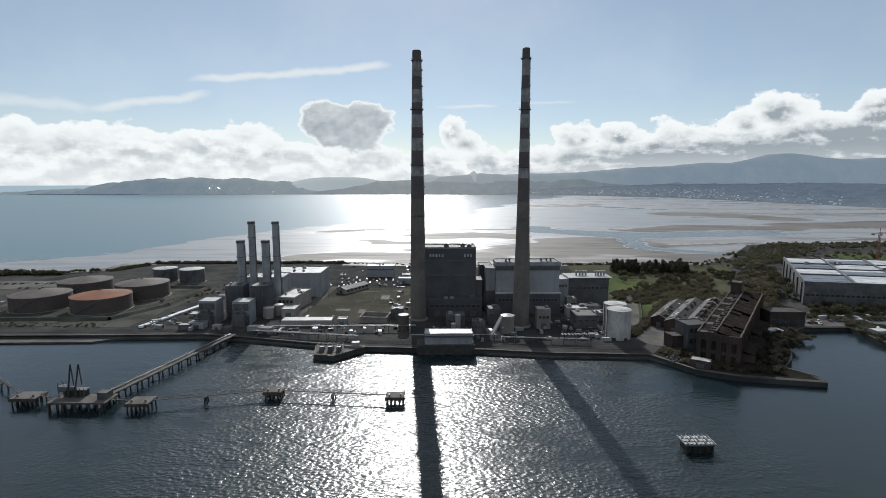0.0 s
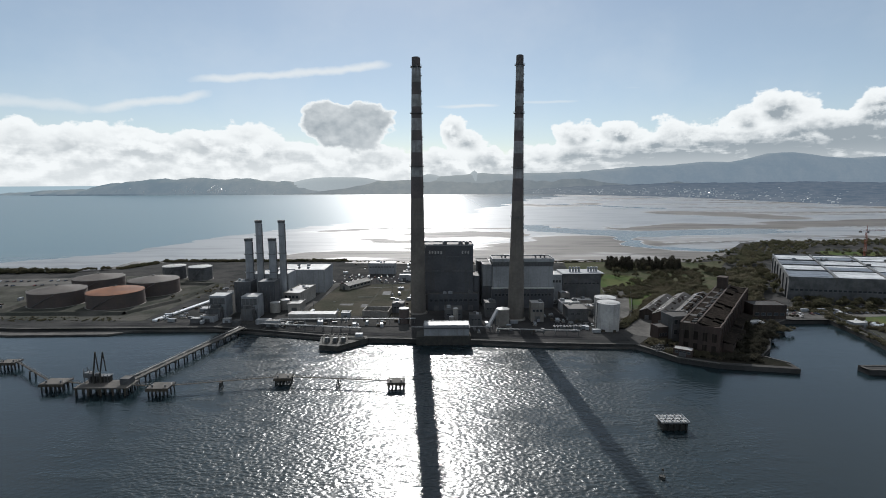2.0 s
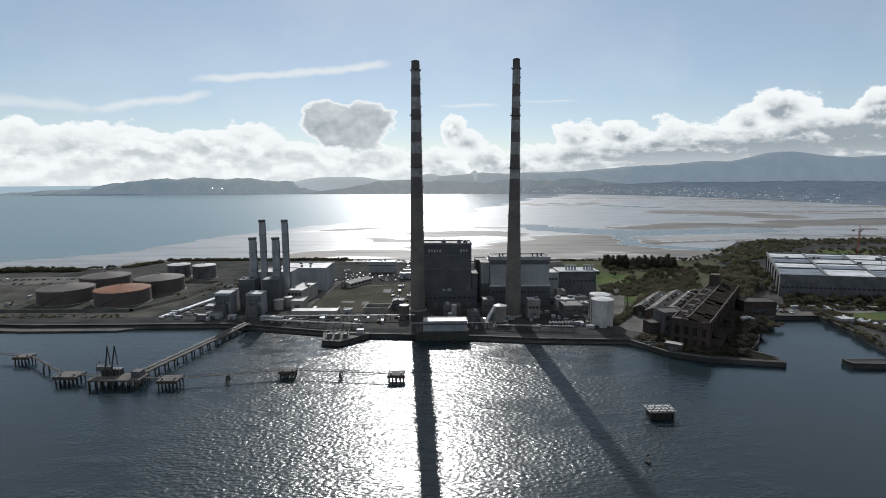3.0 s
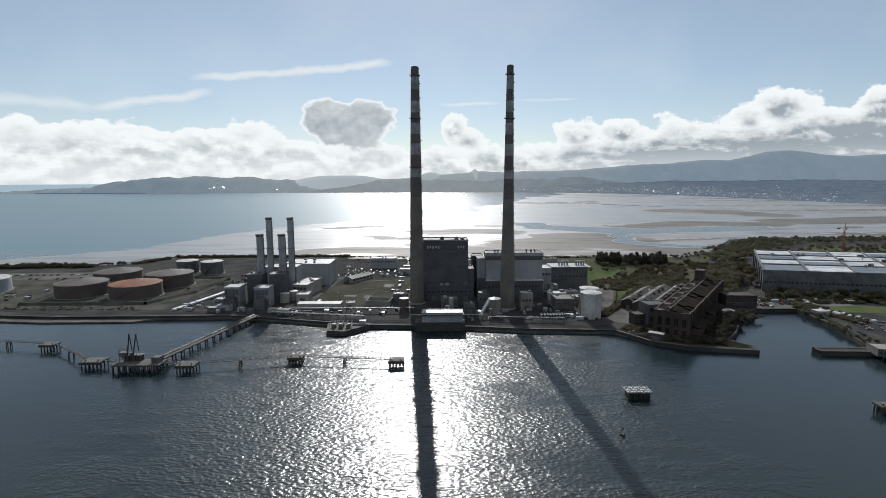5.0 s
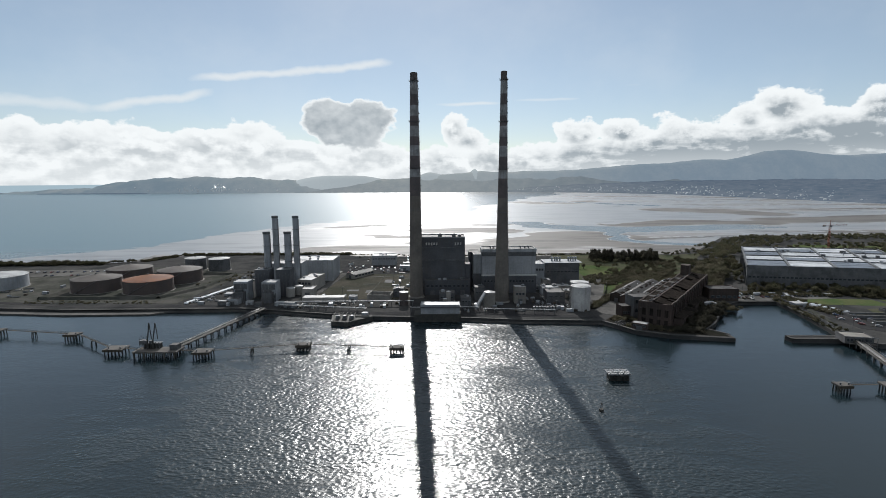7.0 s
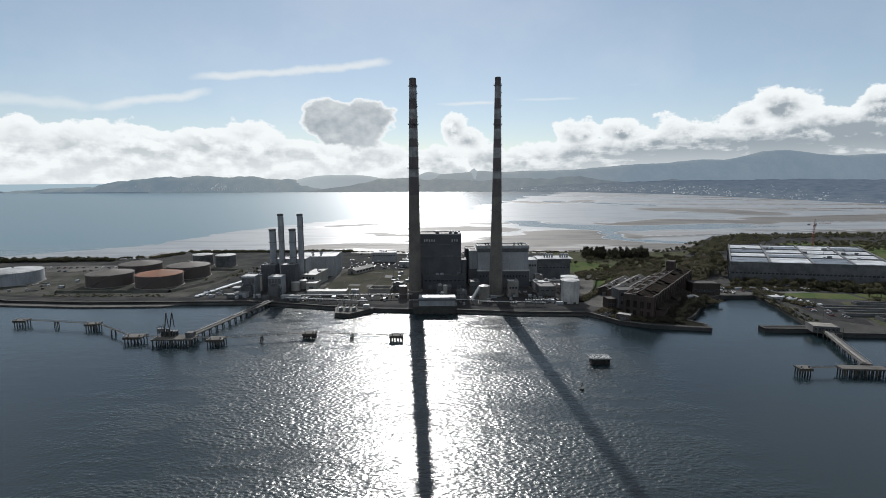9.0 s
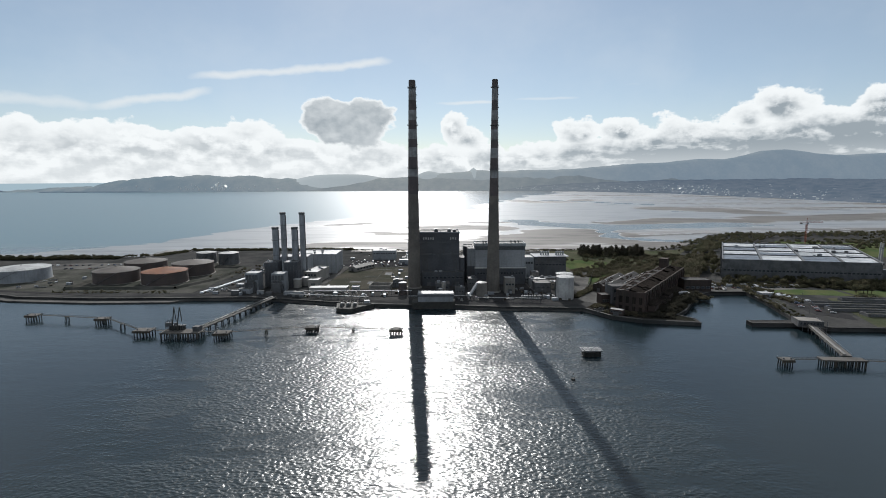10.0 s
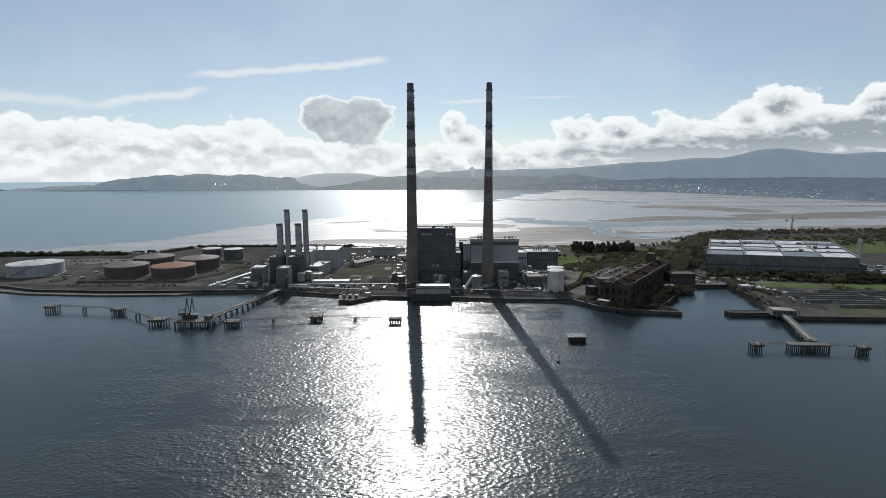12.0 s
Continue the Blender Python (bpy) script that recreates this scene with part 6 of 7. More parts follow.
block("jetty_office", 299, 316, -185, -172, 4.2, M_DARKCONC, M_CONC, "grey concrete jetty building over the quay wall", "building", parapet=0.5, windows=((1.5, 3.2, 7),), rz=-14)
jo = thing("access_gantry", 307, -186.5, 0, "dark steel access gantry in front of the jetty building", "gantry", "", -14)
for k in range(5):
    part("post", box(B(), -8 + k * 4 - 0.15, -8 + k * 4 + 0.15, -1.2, -0.9, -4, 9.4), M_STEEL, jo)
part("rail", box(B(), -8.2, 8.2, -1.2, -0.9, 9.4, 9.6), M_STEEL, jo)
part("walkway", box(B(), -8.2, 8.2, -1.6, 0.4, 4.6, 4.9), M_DECK, jo)
block("basin_hut", 330, 340, -88, -80, 3.6, M_CLAD, M_TANKWH, "small hut with a bright white roof", "shed", parapet=0.2, door=1)



def covered_trailer(x, y, L, turn):
    t = thing("covered_trailer", x, y, G + 0.1, "white covered boat trailer parked by the basin", "trailer", "covered trailers", turn)
    bm = B()
    prof = [(-1.1, 0.6), (1.1, 0.6), (1.15, 1.5), (0.5, 2.3), (-0.5, 2.3), (-1.15, 1.5)]
    ends = [[bm.verts.new((sx * L / 2, y_ * k, 0.6 + (z_ - 0.6) * k)) for y_, z_ in prof] for sx, k in ((-1, 0.95), (0.55, 1.0), (1, 0.55))]
    for a, b in zip(ends, ends[1:]):
        for i in range(6):
            bm.faces.new((a[i], a[(i + 1) % 6], b[(i + 1) % 6], b[i]))
    bm.faces.new(ends[0][::-1])
    bm.faces.new(ends[-1])
    bmesh.ops.recalc_face_normals(bm, faces=bm.faces)
    part("cover", bm, M_SHEEN, t, "taut white cover")
    part("chassis", box(B(), -L / 2, L / 2 + 1.2, -0.5, 0.5, 0.42, 0.58), M_STEEL, t)
    for sy in (-0.95, 0.95):
        part("wheel", rod(B(), (-L * 0.12, sy - 0.12, 0.32), (-L * 0.12, sy + 0.12, 0.32), 0.32, 10), M_RUBBER, t)


for x, y, L, turn in ((336, -86, 6.5, 20), (339.5, -90, 7.5, 28), (343, -94, 6.0, 24), (338, -95, 7.0, 18), (342, -101, 8.0, 30), (346, -105, 6.5, 22), (345, -112, 7.0, 34), (349, -116, 6.0, 12), (334, -80, 6.0, 40)):
    covered_trailer(x + 10, y + 8, L, turn)

# tower crane beyond the treatment hall
t = thing("tower_crane", 571, 190, G, "red lattice tower crane beyond the treatment hall", "crane")
bm = B()
for sx in (-0.9, 0.9):
    for sy in (-0.9, 0.9):
        rod(bm, (sx, sy, -0.2), (sx, sy, 44), 0.2, 4)
for k in range(22):
    z = k * 2
    for s in (-0.9, 0.9):
        rod(bm, (-0.9, s, z), (0.9, s, z + 2), 0.1, 4)
        rod(bm, (s, -0.9, z), (s, 0.9, z + 2), 0.1, 4)
part("mast", bm, M_CRANE, t)
part("cab", box(B(), 0.9, 2.6, -0.9, 0.9, 43.0, 45.4), M_CLAD, t)
bm = B()
for s in (-0.6, 0.6):
    rod(bm, (-10, s, 45.4), (24, s, 45.4), 0.18, 4)
rod(bm, (-2, 0, 47.2), (24, 0, 46.6), 0.18, 4)
for k in range(13):
    rod(bm, (-2 + k * 2, -0.6, 45.4), (-1 + k * 2, 0, 47.1), 0.09, 4)
    rod(bm, (-1 + k * 2, 0, 47.1), (k * 2, 0.6, 45.4), 0.09, 4)
part("jib", bm, M_CRANE, t)
bm = B()
rod(bm, (0, 0, 44), (0, 0, 52.5), 0.3, 5)
rod(bm, (0, 0, 52.3), (18, 0, 46.6), 0.07, 4)
rod(bm, (0, 0, 52.3), (-9.5, 0, 45.5), 0.07, 4)
part("tower_head", bm, M_CRANE, t)
part("counterweight", box(B(), -10, -7, -1.0, 1.0, 43.4, 45.3), M_CONC, t)

# ---- trees and scrub ----


def leaf_cloud(rnd, lobes, count, size, squash=0.8):
    """Leaf clumps as small tilted quads, thick near the lobes' skins, with gaps between them."""
    v, f = [], []
    for _ in range(count):
        cx, cy, cz, r = rnd.choice(lobes)
        d = Vector((rnd.gauss(0, 1), rnd.gauss(0, 1), rnd.gauss(0, 1))).normalized()
        p = Vector((cx, cy, cz)) + Vector((d.x, d.y, d.z * squash)) * r * rnd.uniform(0.55, 1.08)
        n = (d + Vector((rnd.gauss(0, 0.6), rnd.gauss(0, 0.6), rnd.gauss(0, 0.6)))).normalized()
        a = n.orthogonal().normalized()
        b = n.cross(a)
        s = size * rnd.uniform(0.6, 1.4)
        k = len(v)
        v += [p + a * s, p + b * s * 0.8, p - a * s, p - b * s * 0.7]
        f.append((k, k + 1, k + 2, k + 3))
    return v, f


def tree_shape(seed, kind):
    rnd = random.Random(seed)
    if kind == "broad":
        h, r, n, size = rnd.uniform(8, 11), rnd.uniform(3.4, 4.6), 460, 0.52
        lobes = [(rnd.gauss(0, r * 0.4), rnd.gauss(0, r * 0.4), h * rnd.uniform(0.45, 0.8), r * rnd.uniform(0.4, 0.62)) for _ in range(8)]
    elif kind == "pine":
        h, r, n, size = rnd.uniform(8.5, 11), rnd.uniform(3.2, 4.2), 420, 0.55
        lobes = [(rnd.gauss(0, 0.3), rnd.gauss(0, 0.3), h * (0.25 + 0.7 * k / 8), r * (1.0 - 0.5 * k / 8)) for k in range(9)]
    else:
        h, r, n, size = rnd.uniform(2.8, 4.2), rnd.uniform(2.2, 3.2), 240, 0.45
        lobes = [(rnd.gauss(0, r * 0.5), rnd.gauss(0, r * 0.5), h * rnd.uniform(0.25, 0.65), r * rnd.uniform(0.4, 0.6)) for _ in range(6)]
    return h, leaf_cloud(rnd, lobes, n, size), lobes


def leaf_mesh(name, v, f, material):
    me = bpy.data.meshes.new(name)
    me.from_pydata([tuple(p) for p in v], [], f)
    me.materials.append(material)
    return me


KINDS = {}
for kind, material, label in (("broad", M_LEAF, "broadleaved tree with an uneven dull-green crown"), ("pine", M_PINE, "dark narrow conifer in a shelter belt"), ("bush", M_BARE, "low brown-green scrub bush")):
    for s in range(3):
        h, (v, f), lobes = tree_shape(100 + s * 7 + len(kind), kind)
        t = thing("bush" if kind == "bush" else "tree", 0, 0, 0, label, "bush" if kind == "bush" else "tree", kind + " growth")
        bm = B()
        cyl(bm, 0, 0, -0.3, h * 0.6, 0.3 if kind != "bush" else 0.15, 0.1, 8)
        for lx, ly, lz, lr in lobes[:4]:
            rod(bm, (0, 0, h * 0.3), (lx * 0.8, ly * 0.8, lz), 0.1, 5)
        part("trunk", bm, M_BARK, t)
        crown = new("crown", leaf_mesh("crown", v, f, material))
        crown.parent = t
        KINDS.setdefault(kind, []).append((t, v, f))
def plant_at(kind, x, y, scale, turn, rnd, z=G):
    src = KINDS[kind][rnd.randrange(3)][0]
    copy_thing(src, pose(x, y, z, 0, 0, turn) @ Matrix.Diagonal((scale, scale, scale * rnd.uniform(0.85, 1.15), 1)))


def grove(kind, count, inside, lo, hi, seed):
    """Trees scattered in a slanted strip: inside = (x0, y0, x1, y1, half-width)."""
    rnd = random.Random(seed)
    x0, y0, x1, y1, w = inside
    L = math.hypot(x1 - x0, y1 - y0)
    for _ in range(count):
        k, s = rnd.random(), rnd.uniform(-w, w)
        plant_at(kind, x0 + (x1 - x0) * k - (y1 - y0) / L * s, y0 + (y1 - y0) * k + (x1 - x0) / L * s, rnd.uniform(lo, hi), rnd.uniform(0, 360), rnd)


grove("pine", 80, (232, 176, 322, 166, 13), 0.95, 1.3, 1)
grove("broad", 34, (190, 120, 276, 160, 26), 0.5, 0.85, 2)
grove("broad", 30, (224, 60, 306, 120, 20), 0.45, 0.8, 3)
grove("broad", 80, (336, 30, 402, 165, 18), 0.7, 1.1, 6)
grove("broad", 30, (296, 0, 322, 40, 14), 0.6, 0.95, 7)
grove("broad", 95, (340, -14, 506, -54, 11), 0.5, 0.85, 8)
grove("broad", 8, (428, -74, 446, -74, 6), 0.7, 1.0, 10)
grove("bush", 30, (334, -60, 322, -130, 5), 0.5, 1.0, 11)
grove("bush", 26, (162, -120, 196, -134, 6), 0.45, 0.9, 12)
grove("bush", 40, (-226, 20, -196, 100, 16), 0.3, 0.7, 14)
grove("bush", 40, (400, -92, 620, -112, 7), 0.5, 1.0, 16)


def woods(name, label, groups, seed, material=None):
    """Far woods: many crowns joined, of kind stuff."""
    rnd = random.Random(seed)
    V, F, off = [], [], 0
    for kind, count, (x0, y0, x1, y1, w), lo, hi in groups:
        L = math.hypot(x1 - x0, y1 - y0)
        for _ in range(count):
            _, v, f = KINDS[kind][rnd.randrange(3)]
            k, s, sc, a = rnd.random(), rnd.uniform(-w, w), rnd.uniform(lo, hi), rnd.uniform(0, 6.28)
            px, py = x0 + (x1 - x0) * k - (y1 - y0) / L * s, y0 + (y1 - y0) * k + (x1 - x0) / L * s
            arr = np.array([tuple(p) for p in v]) * sc
            c, d = math.cos(a), math.sin(a)
            V.append(np.stack([arr[:, 0] * c - arr[:, 1] * d + px, arr[:, 0] * d + arr[:, 1] * c + py, arr[:, 2] + G - 0.4], 1))
            F.append(np.array(f) + off)
            off += len(v)
    me = bpy.data.meshes.new(name)
    me.from_pydata(np.concatenate(V).tolist(), [], np.concatenate(F).tolist())
    me.materials.append(material or M_LEAF)
    return tagged(new(name, me), label, "woods", "", "stuff")


woods("scrub_thicket", "brown-green scrub thickets on waste ground", [("bush", 180, (182, 24, 270, 80, 24), 0.6, 1.2), ("bush", 150, (206, -12, 262, 50, 6), 0.7, 1.3), ("bush", 170, (336, -24, 352, -110, 9), 0.5, 1.0), ("bush", 70, (160, -122, 176, -114, 4), 0.4, 0.8), ("bush", 100, (166, -136, 196, -152, 5), 0.3, 0.8), ("bush", 90, (208, -150, 256, -92, 4), 0.3, 0.7), ("bush", 120, (154, -86, 206, -12, 2.5), 0.6, 1.1), ("bush", 120, (300, -30, 420, -46, 8), 0.5, 1.1), ("bush", 90, (262, -56, 276, -96, 7), 0.4, 0.9), ("bush", 130, (214, -6, 300, 100, 8), 0.6, 1.2), ("bush", 100, (-370, -46, -236, -52, 6), 0.25, 0.5), ("bush", 240, (250, 20, 320, 180, 26), 0.7, 1.4), ("bush", 160, (190, 30, 300, 60, 22), 0.6, 1.2)], 24, M_BARE)
woods("weeds", "tufts of dry weeds over the yards and the field", [("bush", 260, (-50, -44, -44, 84, 44), 0.08, 0.2), ("bush", 200, (-350, 10, -220, 20, 70), 0.1, 0.25), ("bush", 120, (-430, -46, -110, -66, 8), 0.1, 0.22),
      ("bush", 160, (-30, -96, 150, -104, 6), 0.08, 0.2), ("bush", 120, (160, -30, 186, 140, 10), 0.12, 0.3), ("bush", 150, (340, -20, 360, -160, 18), 0.12, 0.3), ("bush", 150, (-200, -60, -190, 110, 24), 0.08, 0.22)], 25, M_BARE)
woods("tree_belt", "dense dull-green tree belt in front of the treatment hall", [("broad", 110, (326, -20, 510, -58, 10), 0.5, 0.85), ("broad", 60, (330, 10, 350, 160, 12), 0.6, 0.95), ("bush", 120, (322, -30, 510, -66, 8), 0.7, 1.3), ("bush", 90, (334, -64, 316, -158, 5), 0.25, 0.6)], 26)
woods("ivy_bank", "dark ivy and low trees along the basin wall of the old works", [("broad", 90, (214, -142, 268, -76, 8), 0.35, 0.72), ("bush", 120, (208, -148, 262, -84, 9), 0.7, 1.4), ("bush", 60, (190, -150, 214, -154, 5), 0.5, 1.0)], 27, M_PINE)
woods("bare_trees", "brown half-bare trees behind the old works", [("broad", 46, (300, 0, 350, 84, 15), 1.0, 1.45), ("broad", 40, (322, 40, 372, 120, 12), 0.9, 1.3), ("broad", 24, (276, -24, 310, -8, 8), 0.6, 0.95)], 28, M_BARE)
woods("woodland", "dense dull-green woodland beyond the treatment works", [("broad", 260, (462, 268, 640, 420, 40), 0.45, 0.8), ("broad", 460, (580, 400, 1100, 430, 34), 0.5, 0.8),
      ("broad", 220, (640, 250, 1000, 300, 50), 0.55, 0.95), ("broad", 130, (396, 190, 500, 280, 20), 0.55, 0.9), ("bush", 200, (450, 250, 900, 330, 56), 0.8, 1.3)], 21)
woods("shelter_belt", "low dark hedge of wind-bent trees along the shore", [("broad", 330, (-900, 158, -440, 170, 6), 0.4, 0.72), ("bush", 420, (-900, 156, -430, 170, 6), 0.9, 1.5), ("broad", 30, (-432, 172, -398, 190, 5), 0.35, 0.6)], 22)
woods("shore_scrub", "low scrub along the bay shore", [("bush", 110, (-390, 192, -366, 240, 7), 0.6, 1.1), ("bush", 340, (-366, 252, -110, 250, 6), 0.6, 1.2), ("bush", 90, (-110, 246, 80, 222, 4), 0.4, 0.7),
      ("bush", 90, (80, 222, 260, 240, 5), 0.4, 0.8), ("broad", 40, (350, 214, 440, 270, 12), 0.35, 0.6)], 23)
for rows_ in KINDS.values():
    for t, _, _ in rows_:
        for ob in (*t.children, t):
            bpy.data.objects.remove(ob)


# ---- vehicles ----
def car_model(paint, van=False):
    t = thing("van" if van else "car", 0, 0, 0, ("parked %s van" if van else "parked %s car") % paint.name.split("_")[-1].split(".")[0] + " on worn paving", "van" if van else "car", "parked vehicles")
    bm = B()
    if van:
        prof = [(-2.6, 0.35), (2.6, 0.35), (2.6, 1.1), (1.9, 1.3), (1.3, 2.2), (-2.6, 2.3)]
    else:
        prof = [(-2.1, 0.3), (2.1, 0.3), (2.15, 0.75), (1.1, 0.92), (-2.0, 0.98), (-2.15, 0.7)]
    a = [bm.verts.new((x, -0.88, z)) for x, z in prof]
    b = [bm.verts.new((x, 0.88, z)) for x, z in prof]
    bm.faces.new(a)
    bm.faces.new(b[::-1])
    for i in range(len(prof)):
        j = (i + 1) % len(prof)
        bm.faces.new((a[j], a[i], b[i], b[j]))
    part("body", bm, paint, t)
    if not van:
        bm = B()
        box(bm, -1.8, 0.9, -0.8, 0.8, 0.95, 1.42, 0.74)
        part("glasshouse", bm, M_GLASS, t)
        part("roof_panel", box(B(), -1.4, 0.5, -0.62, 0.62, 1.42, 1.47), paint, t)
    else:
        part("windscreen", box(B(), 1.35, 1.9, -0.8, 0.8, 1.35, 2.0, 0.8), M_GLASS, t)
    for x in (-1.35, 1.35):
        for y in (-0.8, 0.8):
            w = part("wheel", rod(B(), (x, y - 0.12, 0.33), (x, y + 0.12, 0.33), 0.33, 10), M_RUBBER, t)
            part("rim", rod(B(), (x, y - 0.13, 0.33), (x, y + 0.13, 0.33), 0.18, 8), M_STEEL, w)
    return t


CARS = [car_model(p) for p in M_CARS] + [car_model(M_CARS[0], True)]
LOTS = [(-92, 104, 84, 0, 14), (-92, 112, 84, 0, 11), (-96, 126, 66, 0, 9), (-96, 134, 66, 0, 8), (-80, -2, 0, 40, 0),
        (-510, 84, 120, 4, 16), (-500, 108, 110, 6, 14), (300, -50, 96, 4, 20), (316, -36, 70, 0, 9), (344, -142, 18, 34, 9), (352, -148, 18, 34, 9), (340, -128, 12, 30, 7), (-90, 92, 30, 0, 6), (128, -78, 18, 0, 4)]
rnd = random.Random(31)
used = set()
for x0, y0, dx, dy, n in LOTS:
    for i in range(n):
        if rnd.random() < 0.25:
            continue
        k = (i + 0.5) / n
        which = rnd.choice((0, 1, 1, 2, 2, 3, 3, 4, 5))
        spot = pose(x0 + dx * k, y0 + dy * k, G + 0.12, 0, 0, 90 + math.degrees(math.atan2(dy, dx)) + rnd.uniform(-4, 4) + rnd.choice((0, 180)))
        if which in used:
            copy_thing(CARS[which], spot)
        else:
            used.add(which)
            CARS[which].matrix_basis = spot

# ---- loose plant in the yards ----
def skip(t):
    part("tub", box(B(), -1.9, 1.9, -0.9, 0.9, 0.0, 1.4), M_RUST if len(t.name) % 2 else M_STEEL, t)
    part("rim", box(B(), -2.0, 2.0, -1.0, 1.0, 1.4, 1.5), M_STEEL, t)


def container(t):
    part("box", box(B(), -3.0, 3.0, -1.2, 1.2, 0.0, 2.5), M_STACK, t)
    part("door", box(B(), 3.0, 3.06, -1.1, 1.1, 0.15, 2.4), M_STEEL, t)
    for i in range(8):
        part("rib", box(B(), -2.7 + i * 0.75, -2.55 + i * 0.75, -1.26, -1.2, 0.1, 2.4), M_CLAD, t)


def pipe_stack(t):
    for i in range(4):
        part("pipe", rod(B(), (-4, -0.9 + i * 0.6, 0.28), (4, -0.9 + i * 0.6, 0.28), 0.28, 8), M_STEEL, t)
    for i in range(3):
        part("pipe", rod(B(), (-4, -0.6 + i * 0.6, 0.78), (4, -0.6 + i * 0.6, 0.78), 0.28, 8), M_STEEL, t)


def pump_skid(t):
    part("base", box(B(), -2.2, 2.2, -1.2, 1.2, 0, 0.3), M_CONC, t)
    part("vessel", rod(B(), (-1.8, 0, 1.3), (1.8, 0, 1.3), 0.8, 14), M_CLAD, t)
    part("valve", cyl(B(), 0.8, 0, 2.0, 3.0, 0.2, 0.3, 8), M_STEEL, t)
    for x in (-1.2, 1.2):
        part("saddle", box(B(), x - 0.15, x + 0.15, -0.7, 0.7, 0.3, 0.9), M_STEEL, t)


def pallet_stack(t):
    part("load", box(B(), -1.4, 1.4, -1.1, 1.1, 0.15, 1.7, 0.93), M_TIMBER, t)
    part("pallet", box(B(), -1.5, 1.5, -1.2, 1.2, 0, 0.15), M_TIMBER, t)


CLUTTER = (("skip", skip, "open steel waste skip in the yard", "skip"), ("shipping_container", container, "pale steel shipping container in the yard", "container"),
           ("stacked_pipework", pipe_stack, "stack of spare steel pipes on the ground", "pipes"), ("pump_skid", pump_skid, "white pressure vessel on a concrete skid", "plant unit"),
           ("pallet_load", pallet_stack, "timber pallet with a covered load", "pallet"))
MODELS = []
for name, make, label, cat in CLUTTER:
    t = thing(name, 0, 0, 0, label, cat, "yard clutter")
    make(t)
    MODELS.append(t)
rnd = random.Random(64)
ZONES = [(-210, -160, -66, -10, 26), (-205, -150, 30, 110, 34), (-118, -8, -78, -58, 34), (-30, -8, -40, 80, 12), (-96, -60, -46, -30, 10), (98, 152, -96, -40, 26), (118, 160, -36, 20, 24),
         (4, 96, -94, -62, 30), (-100, -10, 88, 98, 10), (-420, -362, -30, 60, 16), (164, 210, -104, -60, 8), (296, 400, -58, -26, 16), (500, 600, -50, 20, 30), (-100, 20, 150, 220, 40), (20, 180, 60, 210, 40)]
for x0, x1, y0, y1, n in ZONES:
    for _ in range(n):
        copy_thing(rnd.choice(MODELS), pose(rnd.uniform(x0, x1), rnd.uniform(y0, y1), G + 0.02, 0, 0, rnd.choice((0, 90)) + rnd.uniform(-12, 12)))
for t in MODELS:
    for ob in (*t.children, t):
        bpy.data.objects.remove(ob)

# fences beside the tracks
for x0, y0, x1, y1 in ((172, -58, 184, -30), (184, -30, 212, 48), (300, 30, 354, 140), (336, -60, 328, -104), (328, -104, 316, -150)):
    L = math.hypot(x1 - x0, y1 - y0)
    t = thing("fence", x0, y0, G, "grey steel palisade fence", "fence", "boundary fences", math.degrees(math.atan2(y1 - y0, x1 - x0)))
    n = int(L / 4)
    for i in range(n + 1):
        part("post", box(B(), L * i / n - 0.1, L * i / n + 0.1, -0.1, 0.1, -0.2, 2.6), M_STEEL, t)
    for z in (0.6, 2.2):
        part("rail", box(B(), 0.1, L - 0.1, -0.06, 0.06, z, z + 0.14), M_STEEL, t)
    part("mesh_panel", box(B(), 0.1, L - 0.1, 0.07, 0.1, 0.1, 2.4), M_DARKCONC, t)

# ---- far shore: harbour moles and pale houses ----
for y, x0, x1 in ((4100, -3560, -2700), (4060, -3300, -2560)):
    bm = B()
    prism(bm, [(x0, y), (x1, y - 10), (x1, y + 6), (x0, y + 8)], -3, 7)
    setting("harbour_mole", bm, M_COAST, "far dark stone harbour mole", "far coast")
rnd = random.Random(77)
bm = B()


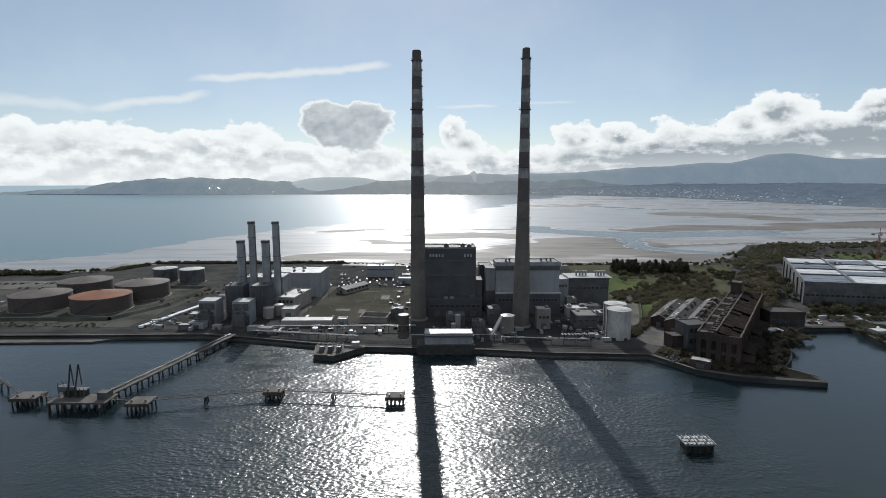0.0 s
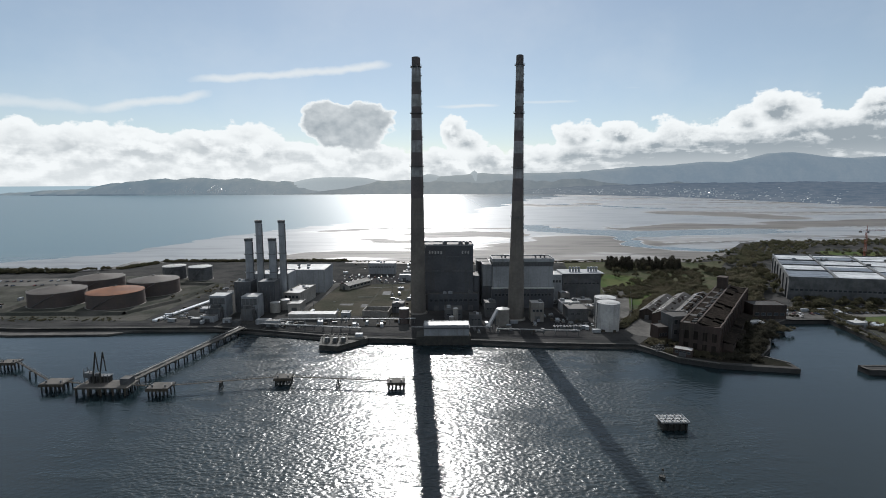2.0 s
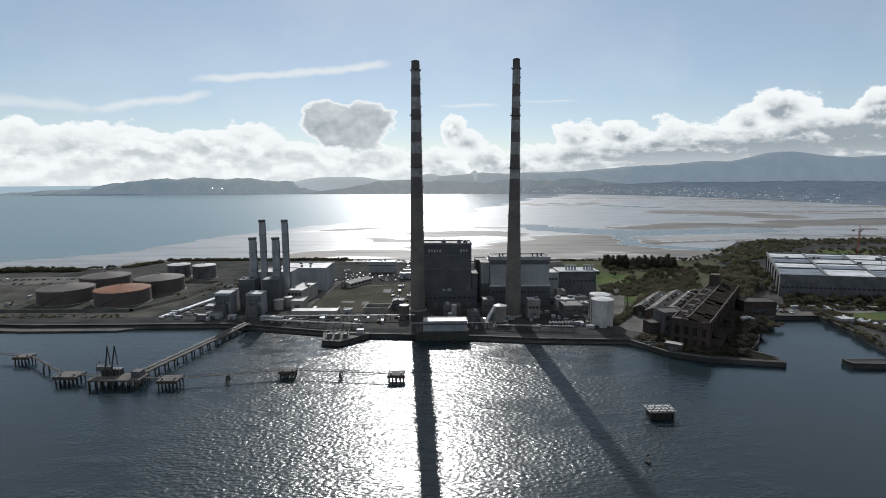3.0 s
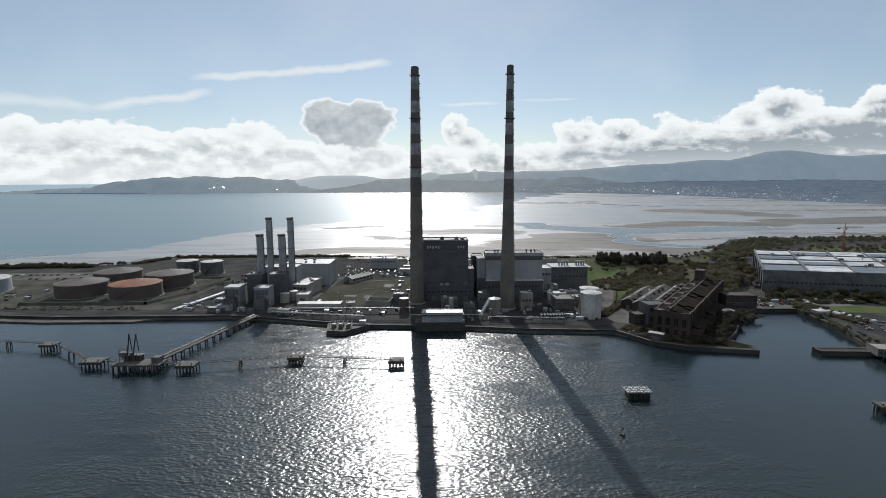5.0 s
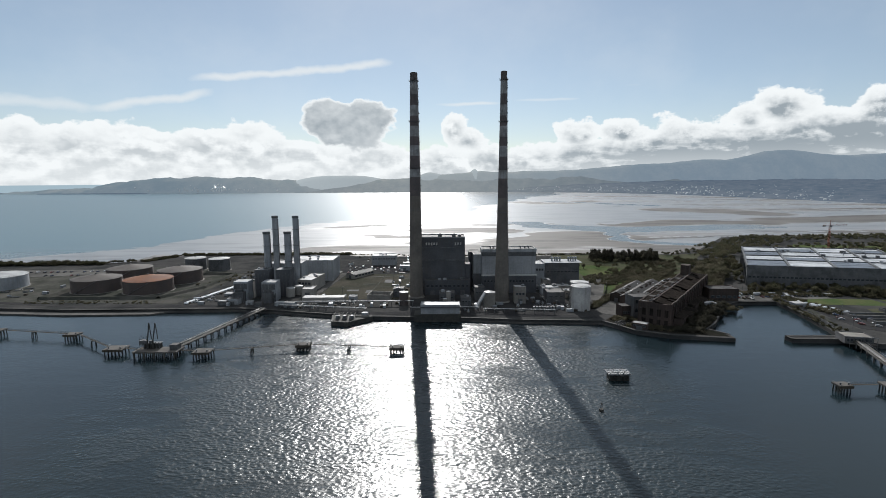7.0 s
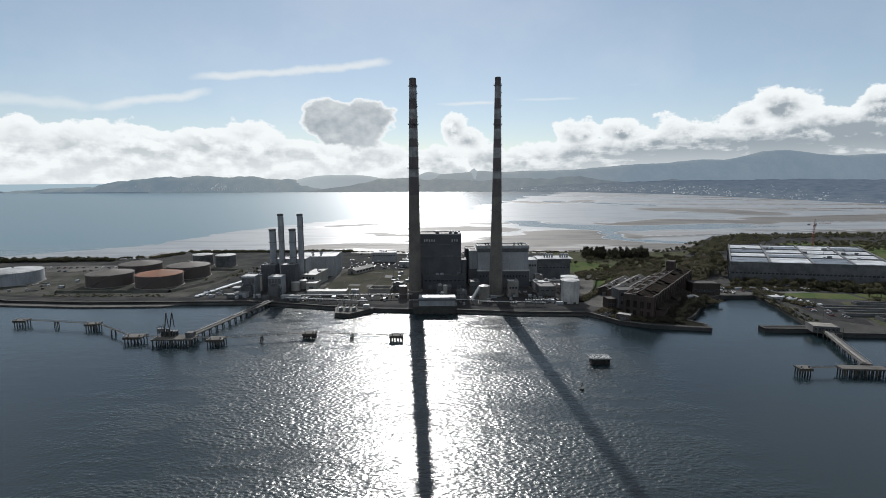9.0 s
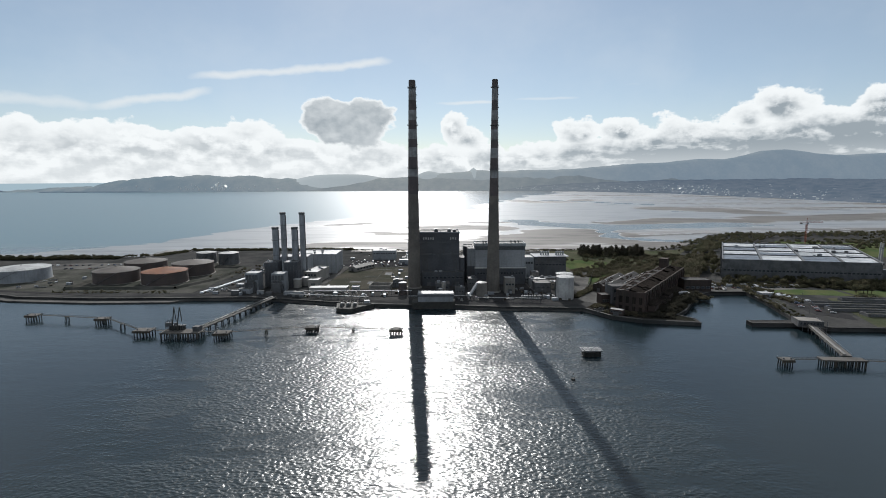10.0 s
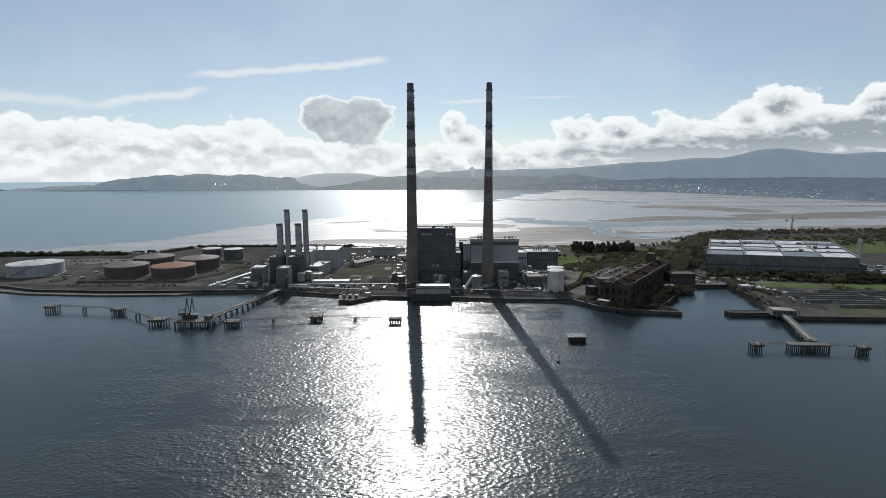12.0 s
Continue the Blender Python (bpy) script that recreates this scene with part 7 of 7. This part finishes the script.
def far_house(x, y, z, w, d, h, pitch, turn):
    """A small house whose roof falls towards the bay."""
    c, k = math.cos(turn), math.sin(turn)
    rise = d * 2 * math.tan(pitch)
    lo = [bm.verts.new((x + a * c - b * k, y + a * k + b * c, z - 12)) for a, b in ((-w, -d), (w, -d), (w, d), (-w, d))]
    hi = [bm.verts.new((v.co.x, v.co.y, z + h + (rise if i > 1 else 0))) for i, v in enumerate(lo)]
    bm.faces.new(hi)
    for i in range(4):
        bm.faces.new((lo[i], lo[(i + 1) % 4], hi[(i + 1) % 4], hi[i]))


TO_SUN = SUN_FROM.normalized()


def sunny_roof(x, y, z):
    """The pitch and turn of a roof that throws the sun towards the estuary."""
    n = (TO_SUN + (Vector((20, -500, 115)) - Vector((x, y, z))).normalized()).normalized()
    return math.acos(n.z) + rnd.gauss(0, 0.05), math.atan2(n.x, -n.y) + rnd.gauss(0, 0.08)


for _ in range(480):
    u = min(0.95, max(0.24, rnd.choice((rnd.uniform(0.24, 0.95), rnd.gauss(0.52, 0.05), rnd.gauss(0.66, 0.06)))))
    x, y = shore(u)
    a = math.atan2(x - 20, y + 500)
    near = math.hypot(x - 20, y + 500)
    d = near + abs(rnd.gauss(0, 0.30)) * (4800 - near) + 25
    k = min(1, max(0, (d - near) / max(60, 4860 / max(math.cos(a), 0.62) - near)))
    z = 102 * k ** 0.62 * (0.35 + 0.65 * min(1, max(0, (u - 0.25) / 0.3)))
    s = rnd.choice((1.0, 1.2, 1.5, 1.8, 2.4, 3.4)) * rnd.uniform(0.8, 1.2)
    px, py = 20 + d * math.sin(a), -500 + d * math.cos(a)
    sunny = s < 1.7 and rnd.random() < 0.14
    pitch, turn = sunny_roof(px, py, z) if sunny else (radians(rnd.uniform(8, 28)), -a * 0.5 + rnd.gauss(0, 0.5))
    far_house(px, py, z, s * rnd.uniform(1, 2.4), s, rnd.uniform(2, 4), pitch, turn)
for _ in range(60):
    z = rnd.choice((rnd.uniform(20, 50), rnd.uniform(20, 80)))
    s = rnd.uniform(1.6, 4)
    px, py = rnd.choice((rnd.gauss(-1960, 60), rnd.gauss(-2050, 330))), 4135 + z * 0.8
    pitch, turn = sunny_roof(px, py, z) if rnd.random() < 0.2 else (radians(rnd.uniform(8, 26)), 0.2 + rnd.gauss(0, 0.4))
    far_house(px, py, z, s * 1.6, s, rnd.uniform(2, 6), pitch, turn)
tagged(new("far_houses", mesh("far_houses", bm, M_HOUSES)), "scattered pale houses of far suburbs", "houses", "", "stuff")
